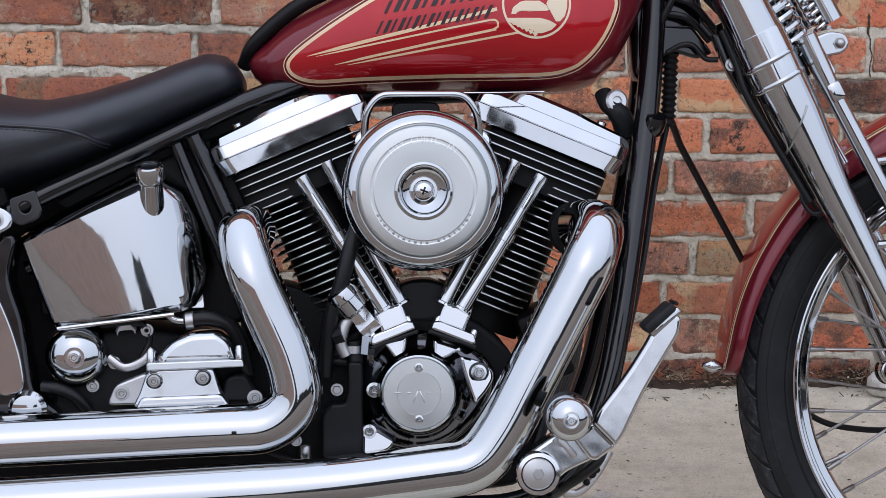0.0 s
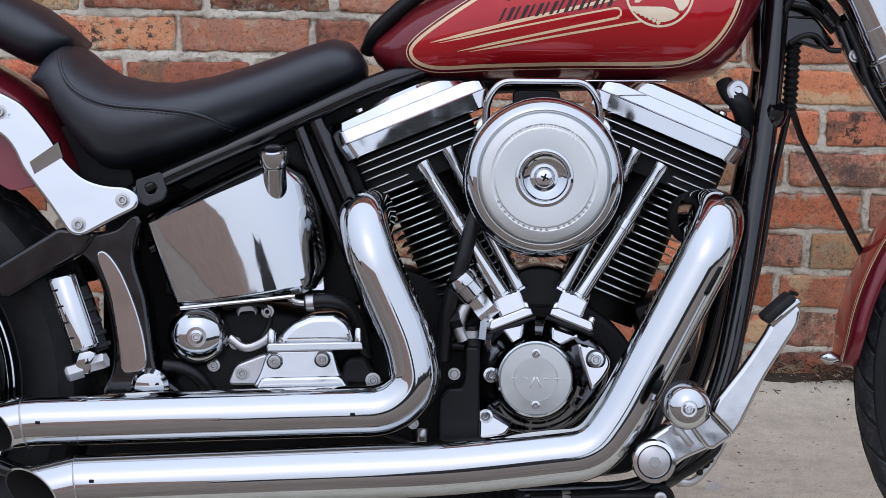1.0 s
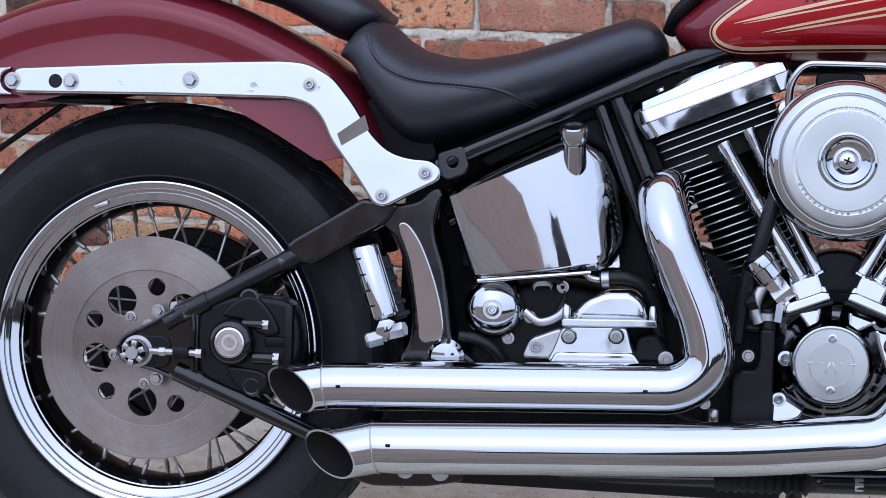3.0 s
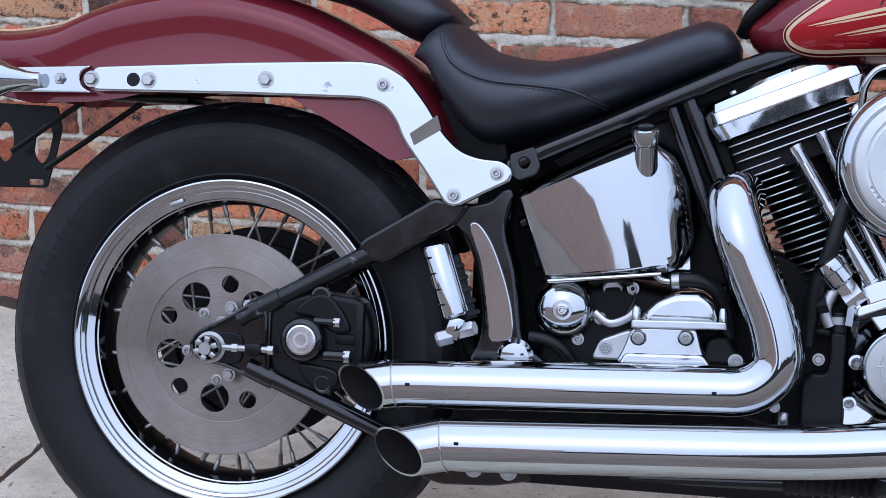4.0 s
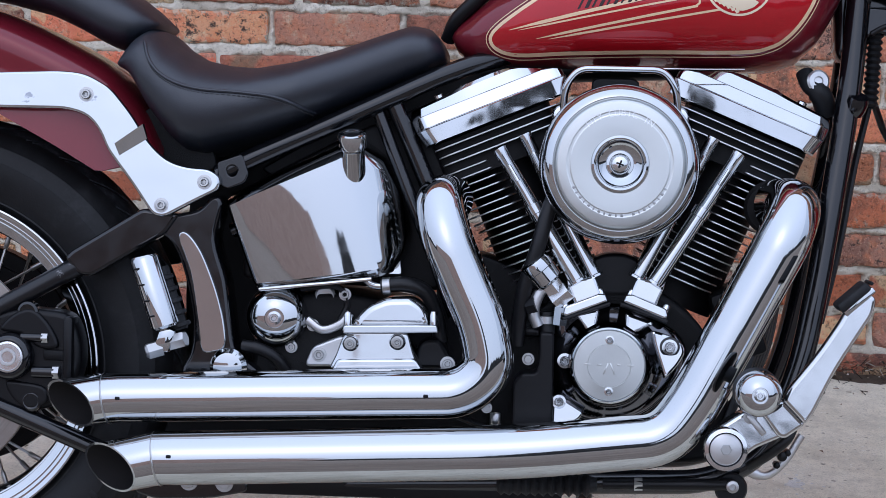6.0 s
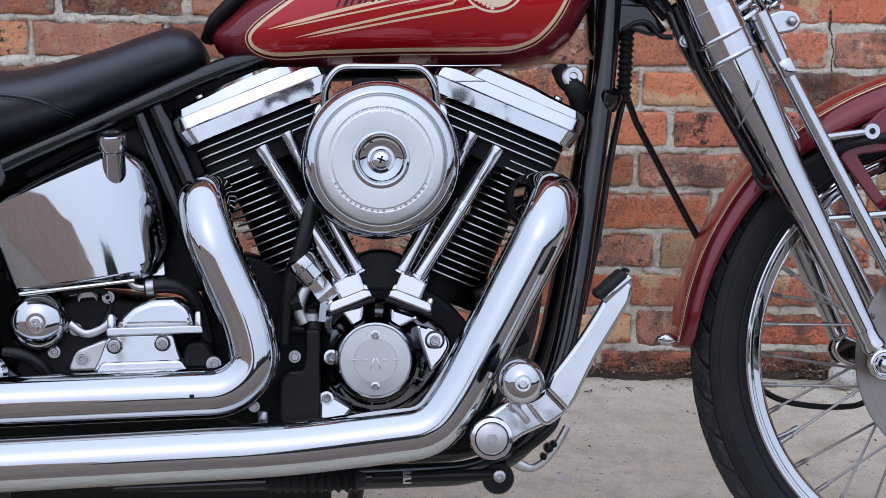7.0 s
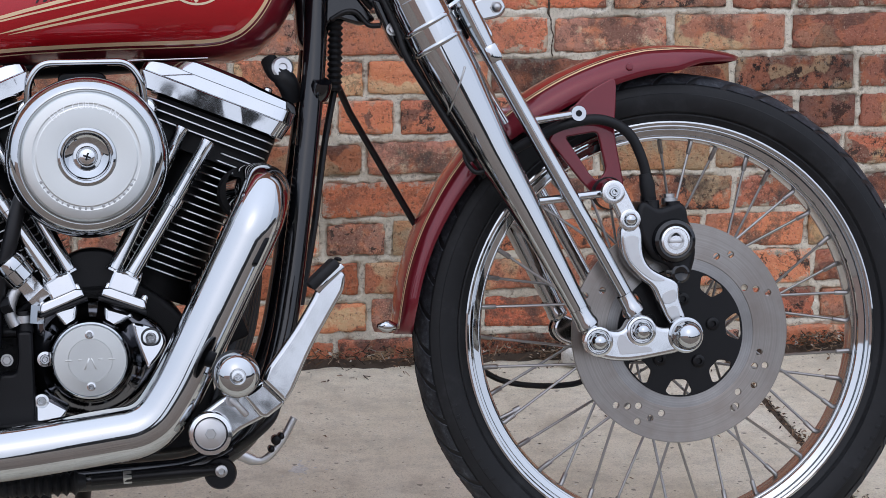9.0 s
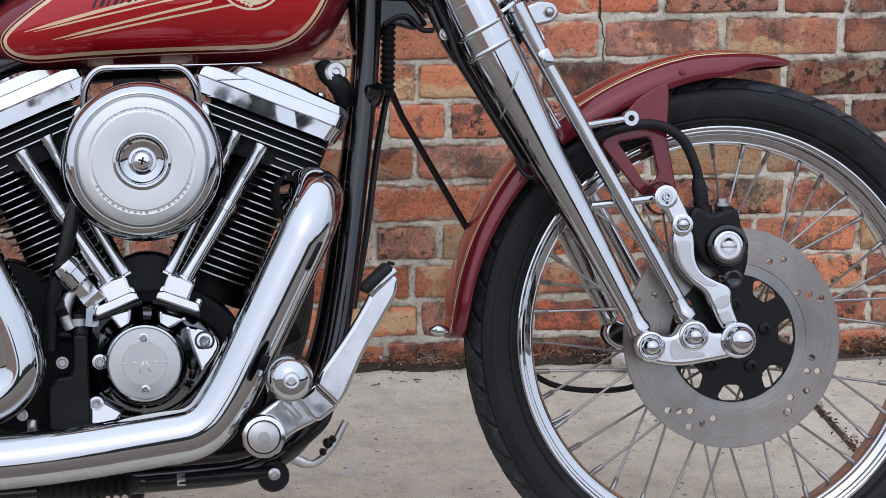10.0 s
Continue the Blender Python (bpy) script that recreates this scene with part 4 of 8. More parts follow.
part("disc_back_ring", shape(ring(0, 0, 0.1000, 96), -0.0700, -0.0738, 0.0005, [ring(0, 0, 0.0838, 72)]), DISC_BAND, fhub, "dull inner band of the disc")
for k in range(5):
    a = radians(72 * k + 13)
    part("carrier_bolt", lathe([(0.0085, 0), (0.0085, 0.004), (0.007, 0.005), (0.004, 0.005), (0.0035, 0.001), (0, 0.001)], (0.0445 * math.cos(a), -0.076, 0.0445 * math.sin(a)), seg=16), SATIN, fhub)


# moulded lettering on the tyres' sides, as plain bars
for parent, r, y, w, h, arcs in ((hub, 0.272, -0.0722, 0.016, 0.020, ((140, 168), (306, 334))), (fhub, 0.312, -0.0472, 0.010, 0.012, ((196, 222), (318, 336)))):
    for a0, a1 in arcs:
        n = max(4, int((a1 - a0) * 0.0175 * r / (w * 1.35)))
        for i in range(n):
            a = radians(a0 + (a1 - a0) * i / (n - 1))
            part("moulded_bar", box((r * math.cos(a), y, r * math.sin(a)), (w * 0.5, 0.0005, h * 0.6), 0.0002, Matrix.Rotation(math.pi / 2 - a, 4, "Y")), RUBBER, parent)


# ---- tank ----
TANK_W = [(-0.214, 0.028), (-0.205, 0.048), (-0.18, 0.070), (-0.13, 0.094), (-0.06, 0.115), (0.03, 0.132), (0.12, 0.138), (0.19, 0.132), (0.24, 0.112), (0.268, 0.085), (0.285, 0.05)]
TANK_B = [(-0.214, 0.748), (-0.205, 0.733), (-0.19, 0.722), (-0.155, 0.7165), (0.0, 0.715), (0.19, 0.7165), (0.219, 0.725), (0.247, 0.750), (0.268, 0.79), (0.285, 0.83)]
TANK_T = [(-0.214, 0.762), (-0.205, 0.772), (-0.158, 0.812), (-0.107, 0.838), (-0.03, 0.875), (0.08, 0.905), (0.18, 0.91), (0.25, 0.895), (0.285, 0.86)]
TN = 2.5


def tank_side(x, z, lift=0.0):
    """A point of the tank's right side."""
    w, b, t = interp(x, TANK_W), interp(x, TANK_B), interp(x, TANK_T)
    q = max(-0.985, min(0.985, (z - (b + t) / 2) / ((t - b) / 2)))
    return V((x, -w * (1 - abs(q) ** TN) ** (1 / TN) - lift, z))


rings_ = []
for i in range(61):
    x = -0.214 + 0.499 * (i / 60)
    w, b, t = interp(x, TANK_W), interp(x, TANK_B), interp(x, TANK_T)
    row = []
    for j in range(48):
        a = 2 * math.pi * j / 48
        c, s = math.cos(a), math.sin(a)
        row.append((x, w * math.copysign(abs(c) ** (2 / TN), c), (b + t) / 2 + (t - b) / 2 * math.copysign(abs(s) ** (2 / TN), s)))
    rings_.append(row)
tank = part("fuel_tank", loft(rings_), MAROON, bike, "maroon fuel tank with a red panel and cream pinstripes", angle=50)
PANEL = curve2([(-0.163, 0.749), (-0.154, 0.763), (-0.126, 0.784), (-0.085, 0.811), (-0.045, 0.834), (0.01, 0.858), (0.09, 0.876), (0.17, 0.878), (0.222, 0.862), (0.238, 0.828), (0.233, 0.802), (0.219, 0.775), (0.201, 0.754), (0.181, 0.742), (0.146, 0.736), (0.037, 0.7345), (-0.066, 0.732), (-0.127, 0.7295), (-0.154, 0.736)], 4)


def spans(z, outline):
    hits = []
    for (xa, za), (xb, zb) in zip(outline, outline[1:] + outline[:1]):
        if (za - z) * (zb - z) < 0:
            hits.append(xa + (xb - xa) * (z - za) / (zb - za))
    return (min(hits), max(hits)) if len(hits) > 1 else None


rows = []
for j in range(49):
    z = 0.7302 + (0.8768 - 0.7302) * j / 48
    if sp := spans(z, PANEL):
        rows.append([tank_side(sp[0] + (sp[1] - sp[0]) * i / 60, z, 0.0007) for i in range(61)])
part("red_panel", sheet(rows), RED, tank, "bright red side panel", angle=60)


def stripe(pts, width, lift, name, material, closed=True, taper=False):
    """A painted line laid on the tank's side."""
    p = [V((x, 0, z)) for x, z in pts]
    k = len(p)
    a_, b_ = [], []
    for i in range(k):
        t = (p[(i + 1) % k] - p[i - 1]) if closed else (p[min(i + 1, k - 1)] - p[max(i - 1, 0)])
        n = V((-t.z, 0, t.x)).normalized()
        h = width / 2 * (0.15 + 0.85 * min(1, 6 * i / k) if taper else 1)
        a_.append(tank_side(p[i].x + n.x * h, p[i].z + n.z * h, lift))
        b_.append(tank_side(p[i].x - n.x * h, p[i].z - n.z * h, lift))
    if closed:
        a_.append(a_[0])
        b_.append(b_[0])
    return part(name, sheet([a_, b_]), material, tank, angle=60)


def grown(outline, d):
    k = len(outline)
    res = []
    for i in range(k):
        t = V((outline[(i + 1) % k][0] - outline[i - 1][0], outline[(i + 1) % k][1] - outline[i - 1][1])).normalized()
        res.append((outline[i][0] - t.y * d, outline[i][1] + t.x * d))
    return res


stripe(PANEL, 0.0042, 0.0012, "pinstripe", GOLD)
stripe(grown(PANEL, 0.0052), 0.0011, 0.0009, "thin_pinstripe", GOLD)
# flight lines that run back from the round emblem
for a, b, w in (((0.091, 0.813), (-0.139, 0.7595), 0.0042), ((0.083, 0.800), (-0.128, 0.759), 0.0022), ((0.090, 0.789), (-0.105, 0.7488), 0.0030), ((0.118, 0.785), (-0.09, 0.7483), 0.0026)):
    n = 24
    stripe([(b[0] + (a[0] - b[0]) * i / n, b[1] + (a[1] - b[1]) * i / n) for i in range(n + 1)], w, 0.0012, "flight_line", GOLD, False, True)
stripe([(0.083, 0.800), (0.089, 0.800), (0.092, 0.797), (0.092, 0.792), (0.088, 0.789)], 0.0026, 0.0012, "flight_line", GOLD, False)


def disc_on_tank(cx, cz, r, lift, name, material, r_in=0.0):
    rows_ = []
    for q in range(9):
        rr = r_in + (r - r_in) * q / 8
        rows_.append([tank_side(cx + rr * math.cos(6.28318 * i / 48), cz + rr * math.sin(6.28318 * i / 48), lift) for i in range(49)])
    return part(name, sheet(rows_), material, tank, angle=60)


disc_on_tank(0.1388, 0.8195, 0.0420, 0.0013, "round_emblem", CREAM, 0.0393)
disc_on_tank(0.1388, 0.8195, 0.0393, 0.0011, "emblem_field", RED)


def patch_on_tank(outline, lift, name, material):
    """A painted flat shape on the tank's side."""
    zs = [z for _, z in outline]
    rows_ = []
    for j in range(1, 14):
        z = min(zs) + (max(zs) - min(zs)) * j / 14
        if sp := spans(z, outline):
            rows_.append([tank_side(sp[0] + (sp[1] - sp[0]) * i / 10, z, lift) for i in range(11)])
    return part(name, sheet(rows_), material, tank, angle=60)


patch_on_tank([(0.1504, 0.8191), (0.158, 0.838), (0.172, 0.836), (0.1762, 0.8258), (0.1760, 0.815), (0.1732, 0.8048), (0.1641, 0.7951)], 0.0015, "emblem_shape", CREAM)
patch_on_tank([(0.1076, 0.8056), (0.1099, 0.8146), (0.1186, 0.8214), (0.13, 0.8241), (0.1413, 0.8232), (0.1504, 0.8177), (0.1545, 0.811), (0.1413, 0.8105), (0.1276, 0.8133), (0.1185, 0.8124), (0.1128, 0.806)], 0.0015, "emblem_shape", CREAM)
patch_on_tank([(0.1008, 0.8034), (0.1098, 0.7997), (0.1322, 0.7996), (0.1385, 0.8037), (0.144, 0.8019), (0.1538, 0.7996), (0.1636, 0.7942), (0.1572, 0.7883), (0.1481, 0.7847), (0.1378, 0.7825), (0.1344, 0.7880), (0.1207, 0.7898), (0.1071, 0.7966)], 0.0015, "emblem_shape", CREAM)
for k in range(7):
    x, z = 0.1020 + 0.0052 * k, 0.8010 - 0.0026 * k
    patch_on_tank([(x, z), (x + 0.0035, z - 0.0052), (x + 0.0070, z - 0.0030), (x + 0.0060, z)], 0.0015, "emblem_feather", CREAM)
# two lines of dark lettering as plain slanted bars
for zb, x0, x1, h, n in ((0.783, -0.056, 0.083, 0.017, 16), (0.808, -0.046, 0.090, 0.017, 12)):
    for i in range(n):
        a = x0 + (x1 - x0) * i / n
        z = zb + 0.135 * (a - x0)
        w = (x1 - x0) / n * (0.62 if i % 2 else 0.42)
        patch_on_tank([(a, z), (a + w, z + 0.002), (a + w + 0.008, z + h + 0.002), (a + 0.008, z + h)], 0.0013, "lettering_bar", DARKRED)
part("tank_seam", sweep([(-0.02, -0.108, 0.7138), (0.03, -0.113, 0.7135), (0.10, -0.117, 0.7135), (0.15, -0.114, 0.7145)], 0.0008, 8), CHROME_OLD, tank, "bright lower seam")
# dark trim strip along the tank's top behind
part("console_strip", sweep(smooth_path([(-0.220, -0.015, 0.752), (-0.205, -0.035, 0.779), (-0.158, -0.048, 0.819), (-0.107, -0.055, 0.846), (-0.03, -0.055, 0.884)], 5), 0.010, 10), SATIN, bike, "black trim along the top of the tank")

# ---- seat and pillion pad ----
SEAT_T = [(-0.630, 0.712), (-0.624, 0.728), (-0.613, 0.748), (-0.5965, 0.760), (-0.5814, 0.754), (-0.5644, 0.7375), (-0.5356, 0.7205), (-0.4984, 0.7125), (-0.4616, 0.7105), (-0.409, 0.720), (-0.351, 0.738), (-0.300, 0.757), (-0.264, 0.769), (-0.240, 0.764), (-0.226, 0.748), (-0.220, 0.735)]
SEAT_B = [(-0.630, 0.704), (-0.619, 0.694), (-0.612, 0.683), (-0.5939, 0.647), (-0.5681, 0.615), (-0.5452, 0.597), (-0.5193, 0.5935), (-0.477, 0.608), (-0.407, 0.632), (-0.338, 0.660), (-0.269, 0.692), (-0.242, 0.705), (-0.220, 0.722)]
SEAT_W = [(-0.630, 0.105), (-0.60, 0.13), (-0.54, 0.150), (-0.46, 0.150), (-0.40, 0.138), (-0.34, 0.115), (-0.28, 0.098), (-0.24, 0.085), (-0.226, 0.07), (-0.220, 0.045)]


def seat_side(x, q, lift=0.0):
    """Right side of the seat at share q of its height."""
    w, b, t = interp(x, SEAT_W), interp(x, SEAT_B), interp(x, SEAT_T)
    c = max(0, 1 - abs(2 * q - 1) ** 2.4) ** (1 / 2.4)
    return V((x, -w * c - lift, b + (t - b) * q))


def pad(T, B, W, x0, x1, n, power=2.4):
    rs = []
    for i in range(n + 1):
        x = x0 + (x1 - x0) * i / n
        w, b, t = interp(x, W), interp(x, B), interp(x, T)
        row = []
        for j in range(40):
            a = 2 * math.pi * j / 40
            c, s = math.cos(a), math.sin(a)
            row.append((x, w * math.copysign(abs(c) ** (2 / power), c), (b + t) / 2 + (t - b) / 2 * math.copysign(abs(s) ** (2 / power), s)))
        rs.append(row)
    return loft(rs)


bm = pad(SEAT_T, SEAT_B, SEAT_W, -0.630, -0.220, 80)
for _ in range(2):
    bmesh.ops.smooth_vert(bm, verts=bm.verts, factor=0.4, use_axis_x=True, use_axis_y=True, use_axis_z=True)
seat = part("seat", bm, LEATHER, bike, "black leather solo seat with a stitched seam", angle=80)
seam = smooth_path([(-0.592, 0.735), (-0.582, 0.712), (-0.568, 0.696), (-0.545, 0.684), (-0.515, 0.677), (-0.463, 0.6735), (-0.421, 0.668), (-0.380, 0.652)], 8)
line = []
for q in seam:
    b, t = interp(q.x, SEAT_B), interp(q.x, SEAT_T)
    line.append(seat_side(q.x, min(0.95, max(0.05, (q.y - b) / (t - b))), 0.000))
part("seam", sweep(line, 0.0022, 8), LEATHER, seat, "raised seam")
bm = bmesh.new()
for i in range(0, len(line) - 1):
    a, b = line[i], line[i + 1]
    d = V((0, -0.001, -0.0045))
    sweep([a.lerp(b, 0.15) + d, a.lerp(b, 0.75) + d], 0.0007, 5, bm=bm)
part("stitching", bm, THREAD, seat)

PIL_T = [(-1.02, 0.83), (-0.98, 0.855), (-0.9, 0.868), (-0.8, 0.862), (-0.70, 0.838), (-0.63, 0.805), (-0.60, 0.782), (-0.585, 0.766)]
PIL_B = [(-1.02, 0.80), (-0.98, 0.797), (-0.9, 0.806), (-0.8, 0.790), (-0.7358, 0.774), (-0.6969, 0.7565), (-0.6581, 0.7355), (-0.630, 0.7255), (-0.615, 0.731), (-0.5989, 0.744), (-0.585, 0.758)]
PIL_W = [(-1.02, 0.04), (-0.98, 0.08), (-0.9, 0.10), (-0.75, 0.10), (-0.66, 0.095), (-0.61, 0.09), (-0.585, 0.06)]
bm = pad(PIL_T, PIL_B, PIL_W, -1.02, -0.585, 44)
bmesh.ops.smooth_vert(bm, verts=bm.verts, factor=0.4, use_axis_x=True, use_axis_y=True, use_axis_z=True)
part("pillion_pad", bm, LEATHER, bike, "black leather passenger pad on the rear fender", angle=80)

# ---- rear fender ----
FT = [(-1.30, 0.742), (-1.26, 0.735), (-1.224, 0.731), (-1.182, 0.732), (-1.132, 0.741), (-1.099, 0.755), (-1.059, 0.771), (-1.01, 0.784), (-0.93, 0.797), (-0.88, 0.795), (-0.837, 0.787), (-0.777, 0.770), (-0.698, 0.735), (-0.642, 0.702), (-0.60, 0.660), (-0.575, 0.61)]
FE = [(-1.30, 0.655), (-1.20, 0.640), (-1.15, 0.630), (-1.07, 0.634), (-1.02, 0.640), (-0.97, 0.652), (-0.80, 0.655), (-0.775, 0.641), (-0.706, 0.604), (-0.652, 0.572), (-0.623, 0.580), (-0.60, 0.57), (-0.575, 0.56)]
FWD = [(-1.30, 0.085), (-1.15, 0.098), (-1.0, 0.105), (-0.7, 0.105), (-0.575, 0.10)]


FT = [(q.x, q.y) for q in smooth_path([(a, b, 0) for a, b in FT], 6)]


def waist(d):
    """How far the fender's side lies in, at depth d below its shoulder: a shallow hollow, then flaring out."""
    if d <= 0.035:
        return 0.00100 * (1 - math.cos(math.pi * d / 0.035))
    if d <= 0.07:
        return 0.002 - 0.00267 * (1 - math.cos(math.pi / 2 * (d - 0.035) / 0.035))
    return -0.00067 - 0.12 * (d - 0.07)


def arch(T, E, W, x0, x1, n, power):
    """A fender skin with a rolled lower edge."""
    rs = []
    for i in range(n + 1):
        x = x0 + (x1 - x0) * i / n
        t, e, w = interp(x, T), interp(x, E), interp(x, W)
        zc = max(e + 0.3 * (t - e), t - 0.040)
        half = []
        for j in range(24):
            z = e + (zc - e) * j / 24
            half.append((w - waist(zc - z), z))
        for j in range(13):
            a = math.pi / 2 * j / 12
            half.append((w * math.cos(a) ** (2 / power), zc + (t - zc) * math.sin(a) ** (2 / power)))
        outer = [(x, -y, z) for y, z in half] + [(x, y, z) for y, z in half[-2::-1]]
        inner = [(x, y * 0.97, z - 0.004) for _, y, z in outer[::-1]]
        inner[0] = (x, inner[0][1], inner[0][2] + 0.004)
        inner[-1] = (x, inner[-1][1], inner[-1][2] + 0.004)
        rs.append(outer + inner)
    return loft(rs)


rear_fender = part("rear_fender", arch(FT, FE, FWD, -1.30, -0.575, 72, 2.5), MAROON, bike, "maroon rear fender with a turned-up tail", angle=50)
part("fender_pinstripe", sweep(smooth_path([(-1.30, -0.056, 0.7385), (-1.224, -0.06, 0.7275), (-1.182, -0.061, 0.7285), (-1.132, -0.061, 0.737), (-1.099, -0.061, 0.7505)], 6), 0.0016, 6), GOLD, rear_fender, "cream pinstripe")
part("fender_underside_flap", box((-1.0, -0.0, 0.642), (0.12, 0.15, 0.010), 0.004), SATIN, bike, "black plate under the fender")

# chrome strut along the fender
strut = part("fender_strut", shape(round2([(-1.06, 0.6795), (-0.856, 0.6915), (-0.70, 0.698), (-0.668, 0.6955), (-0.635, 0.678), (-0.607, 0.645), (-0.584, 0.609), (-0.561, 0.588), (-0.535, 0.580), (-0.506, 0.579), (-0.492, 0.568), (-0.494, 0.553), (-0.53, 0.5345), (-0.562, 0.517), (-0.577, 0.520), (-0.602, 0.556), (-0.637, 0.601), (-0.646, 0.623), (-0.662, 0.642), (-0.689, 0.650), (-0.855, 0.650), (-1.06, 0.647)], 0.014, 4), -0.106, -0.120, 0.0035), CHROME_PLATE, bike, "broad chrome fender strut")
part("strut_end", shape(round2([(-1.19, 0.674), (-1.066, 0.680), (-1.058, 0.6805), (-1.072, 0.672), (-1.075, 0.662), (-1.070, 0.652), (-1.056, 0.645), (-1.19, 0.642)], 0.004, 3), -0.108, -0.1215, 0.002), CHROME, strut)
for x, z, kind in ((-1.101, 0.662, 2), (-1.058, 0.663, 1), (-0.979, 0.664, 1), (-0.820, 0.670, 1)):
    bm = hexbolt((x, -0.119, z), 0.0080, 0.007)
    if kind == 2:
        rod((x, -0.12, z), (x, -0.133, z), 0.0042, 12, bm=bm)
    part("hexagon_bolt", bm, STEEL, strut, "zinc hexagon bolt")
for x, z in ((-0.664, 0.6685), (-0.5655, 0.532), (-0.512, 0.562)):
    part("socket_bolt", allen((x, -0.119, z), 0.0062, 0.007), STEEL, strut)
part("empty_hole", lathe([(0.0092, 0.0), (0.0090, 0.0010), (0, 0.0011)], (-1.0, -0.1195, 0.664), seg=24), SATIN, strut, "empty dark bolt hole")
bm = loft([[(-0.6260, -0.1160, 0.6080), (-0.5905, -0.1160, 0.6330), (-0.5855, -0.1160, 0.6138), (-0.6205, -0.1160, 0.5925)], [(-0.6255, -0.1252, 0.6075), (-0.5908, -0.1252, 0.6322), (-0.5858, -0.1203, 0.6142), (-0.6202, -0.1203, 0.5930)]])
part("strut_bend", bm, CHROME, strut, "bent step in the strut", angle=20)
# the strut stands slightly out at its lower end
strut.matrix_basis = pose(0, -0.113, 0.665) @ pose(0, 0, 0, -3.2, 0, 0) @ pose(0, 0.113, -0.665)

# ---- engine ----
APEX = V((0, 0, 0.22))


def cyl(side, s, u, y):
    """A point at height s along a cylinder's axis and u across it; side +1 front, -1 rear."""
    return V((side * (0.3827 * s + 0.9239 * u), y, 0.22 + 0.9239 * s - 0.3827 * u))


def slab_on_axis(side, s0, s1, outline, edge=0.0006, mats=None):
    """A plate square to a cylinder's axis from an outline in (u, y); its rim takes the second material."""
    bm = bmesh.new()
    n = len(outline)
    cu, cy = sum(p[0] for p in outline) / n, sum(p[1] for p in outline) / n
    rows_ = []
    for s, k in ((s0, edge), (s0 + edge, 0), (s1 - edge, 0), (s1, edge)):
        rows_.append([bm.verts.new(cyl(side, s, u - math.copysign(k, u - cu), y - math.copysign(k, y - cy))) for u, y in outline])
    for i, (a, b) in enumerate(zip(rows_, rows_[1:])):
        for j in range(n):
            f_ = bm.faces.new((a[j], a[(j + 1) % n], b[(j + 1) % n], b[j]))
            f_.material_index = 1
    bm.faces.new(rows_[0])
    bm.faces.new(rows_[-1])
    return bm


engine = part("engine", lathe([(0, -0.08), (0.085, -0.08), (0.096, -0.065), (0.098, 0.05), (0.085, 0.080), (0, 0.080)], (0.0, 0, 0.305), seg=56), CRINKLE, bike, "black and chrome air-cooled V-twin engine")
part("crankcase", shape(round2([(-0.15, 0.215), (0.13, 0.225), (0.15, 0.30), (0.11, 0.40), (0.05, 0.445), (-0.05, 0.445), (-0.11, 0.40), (-0.16, 0.30)], 0.03, 4), 0.09, -0.085, 0.008), CRINKLE, engine, "black crankcase")

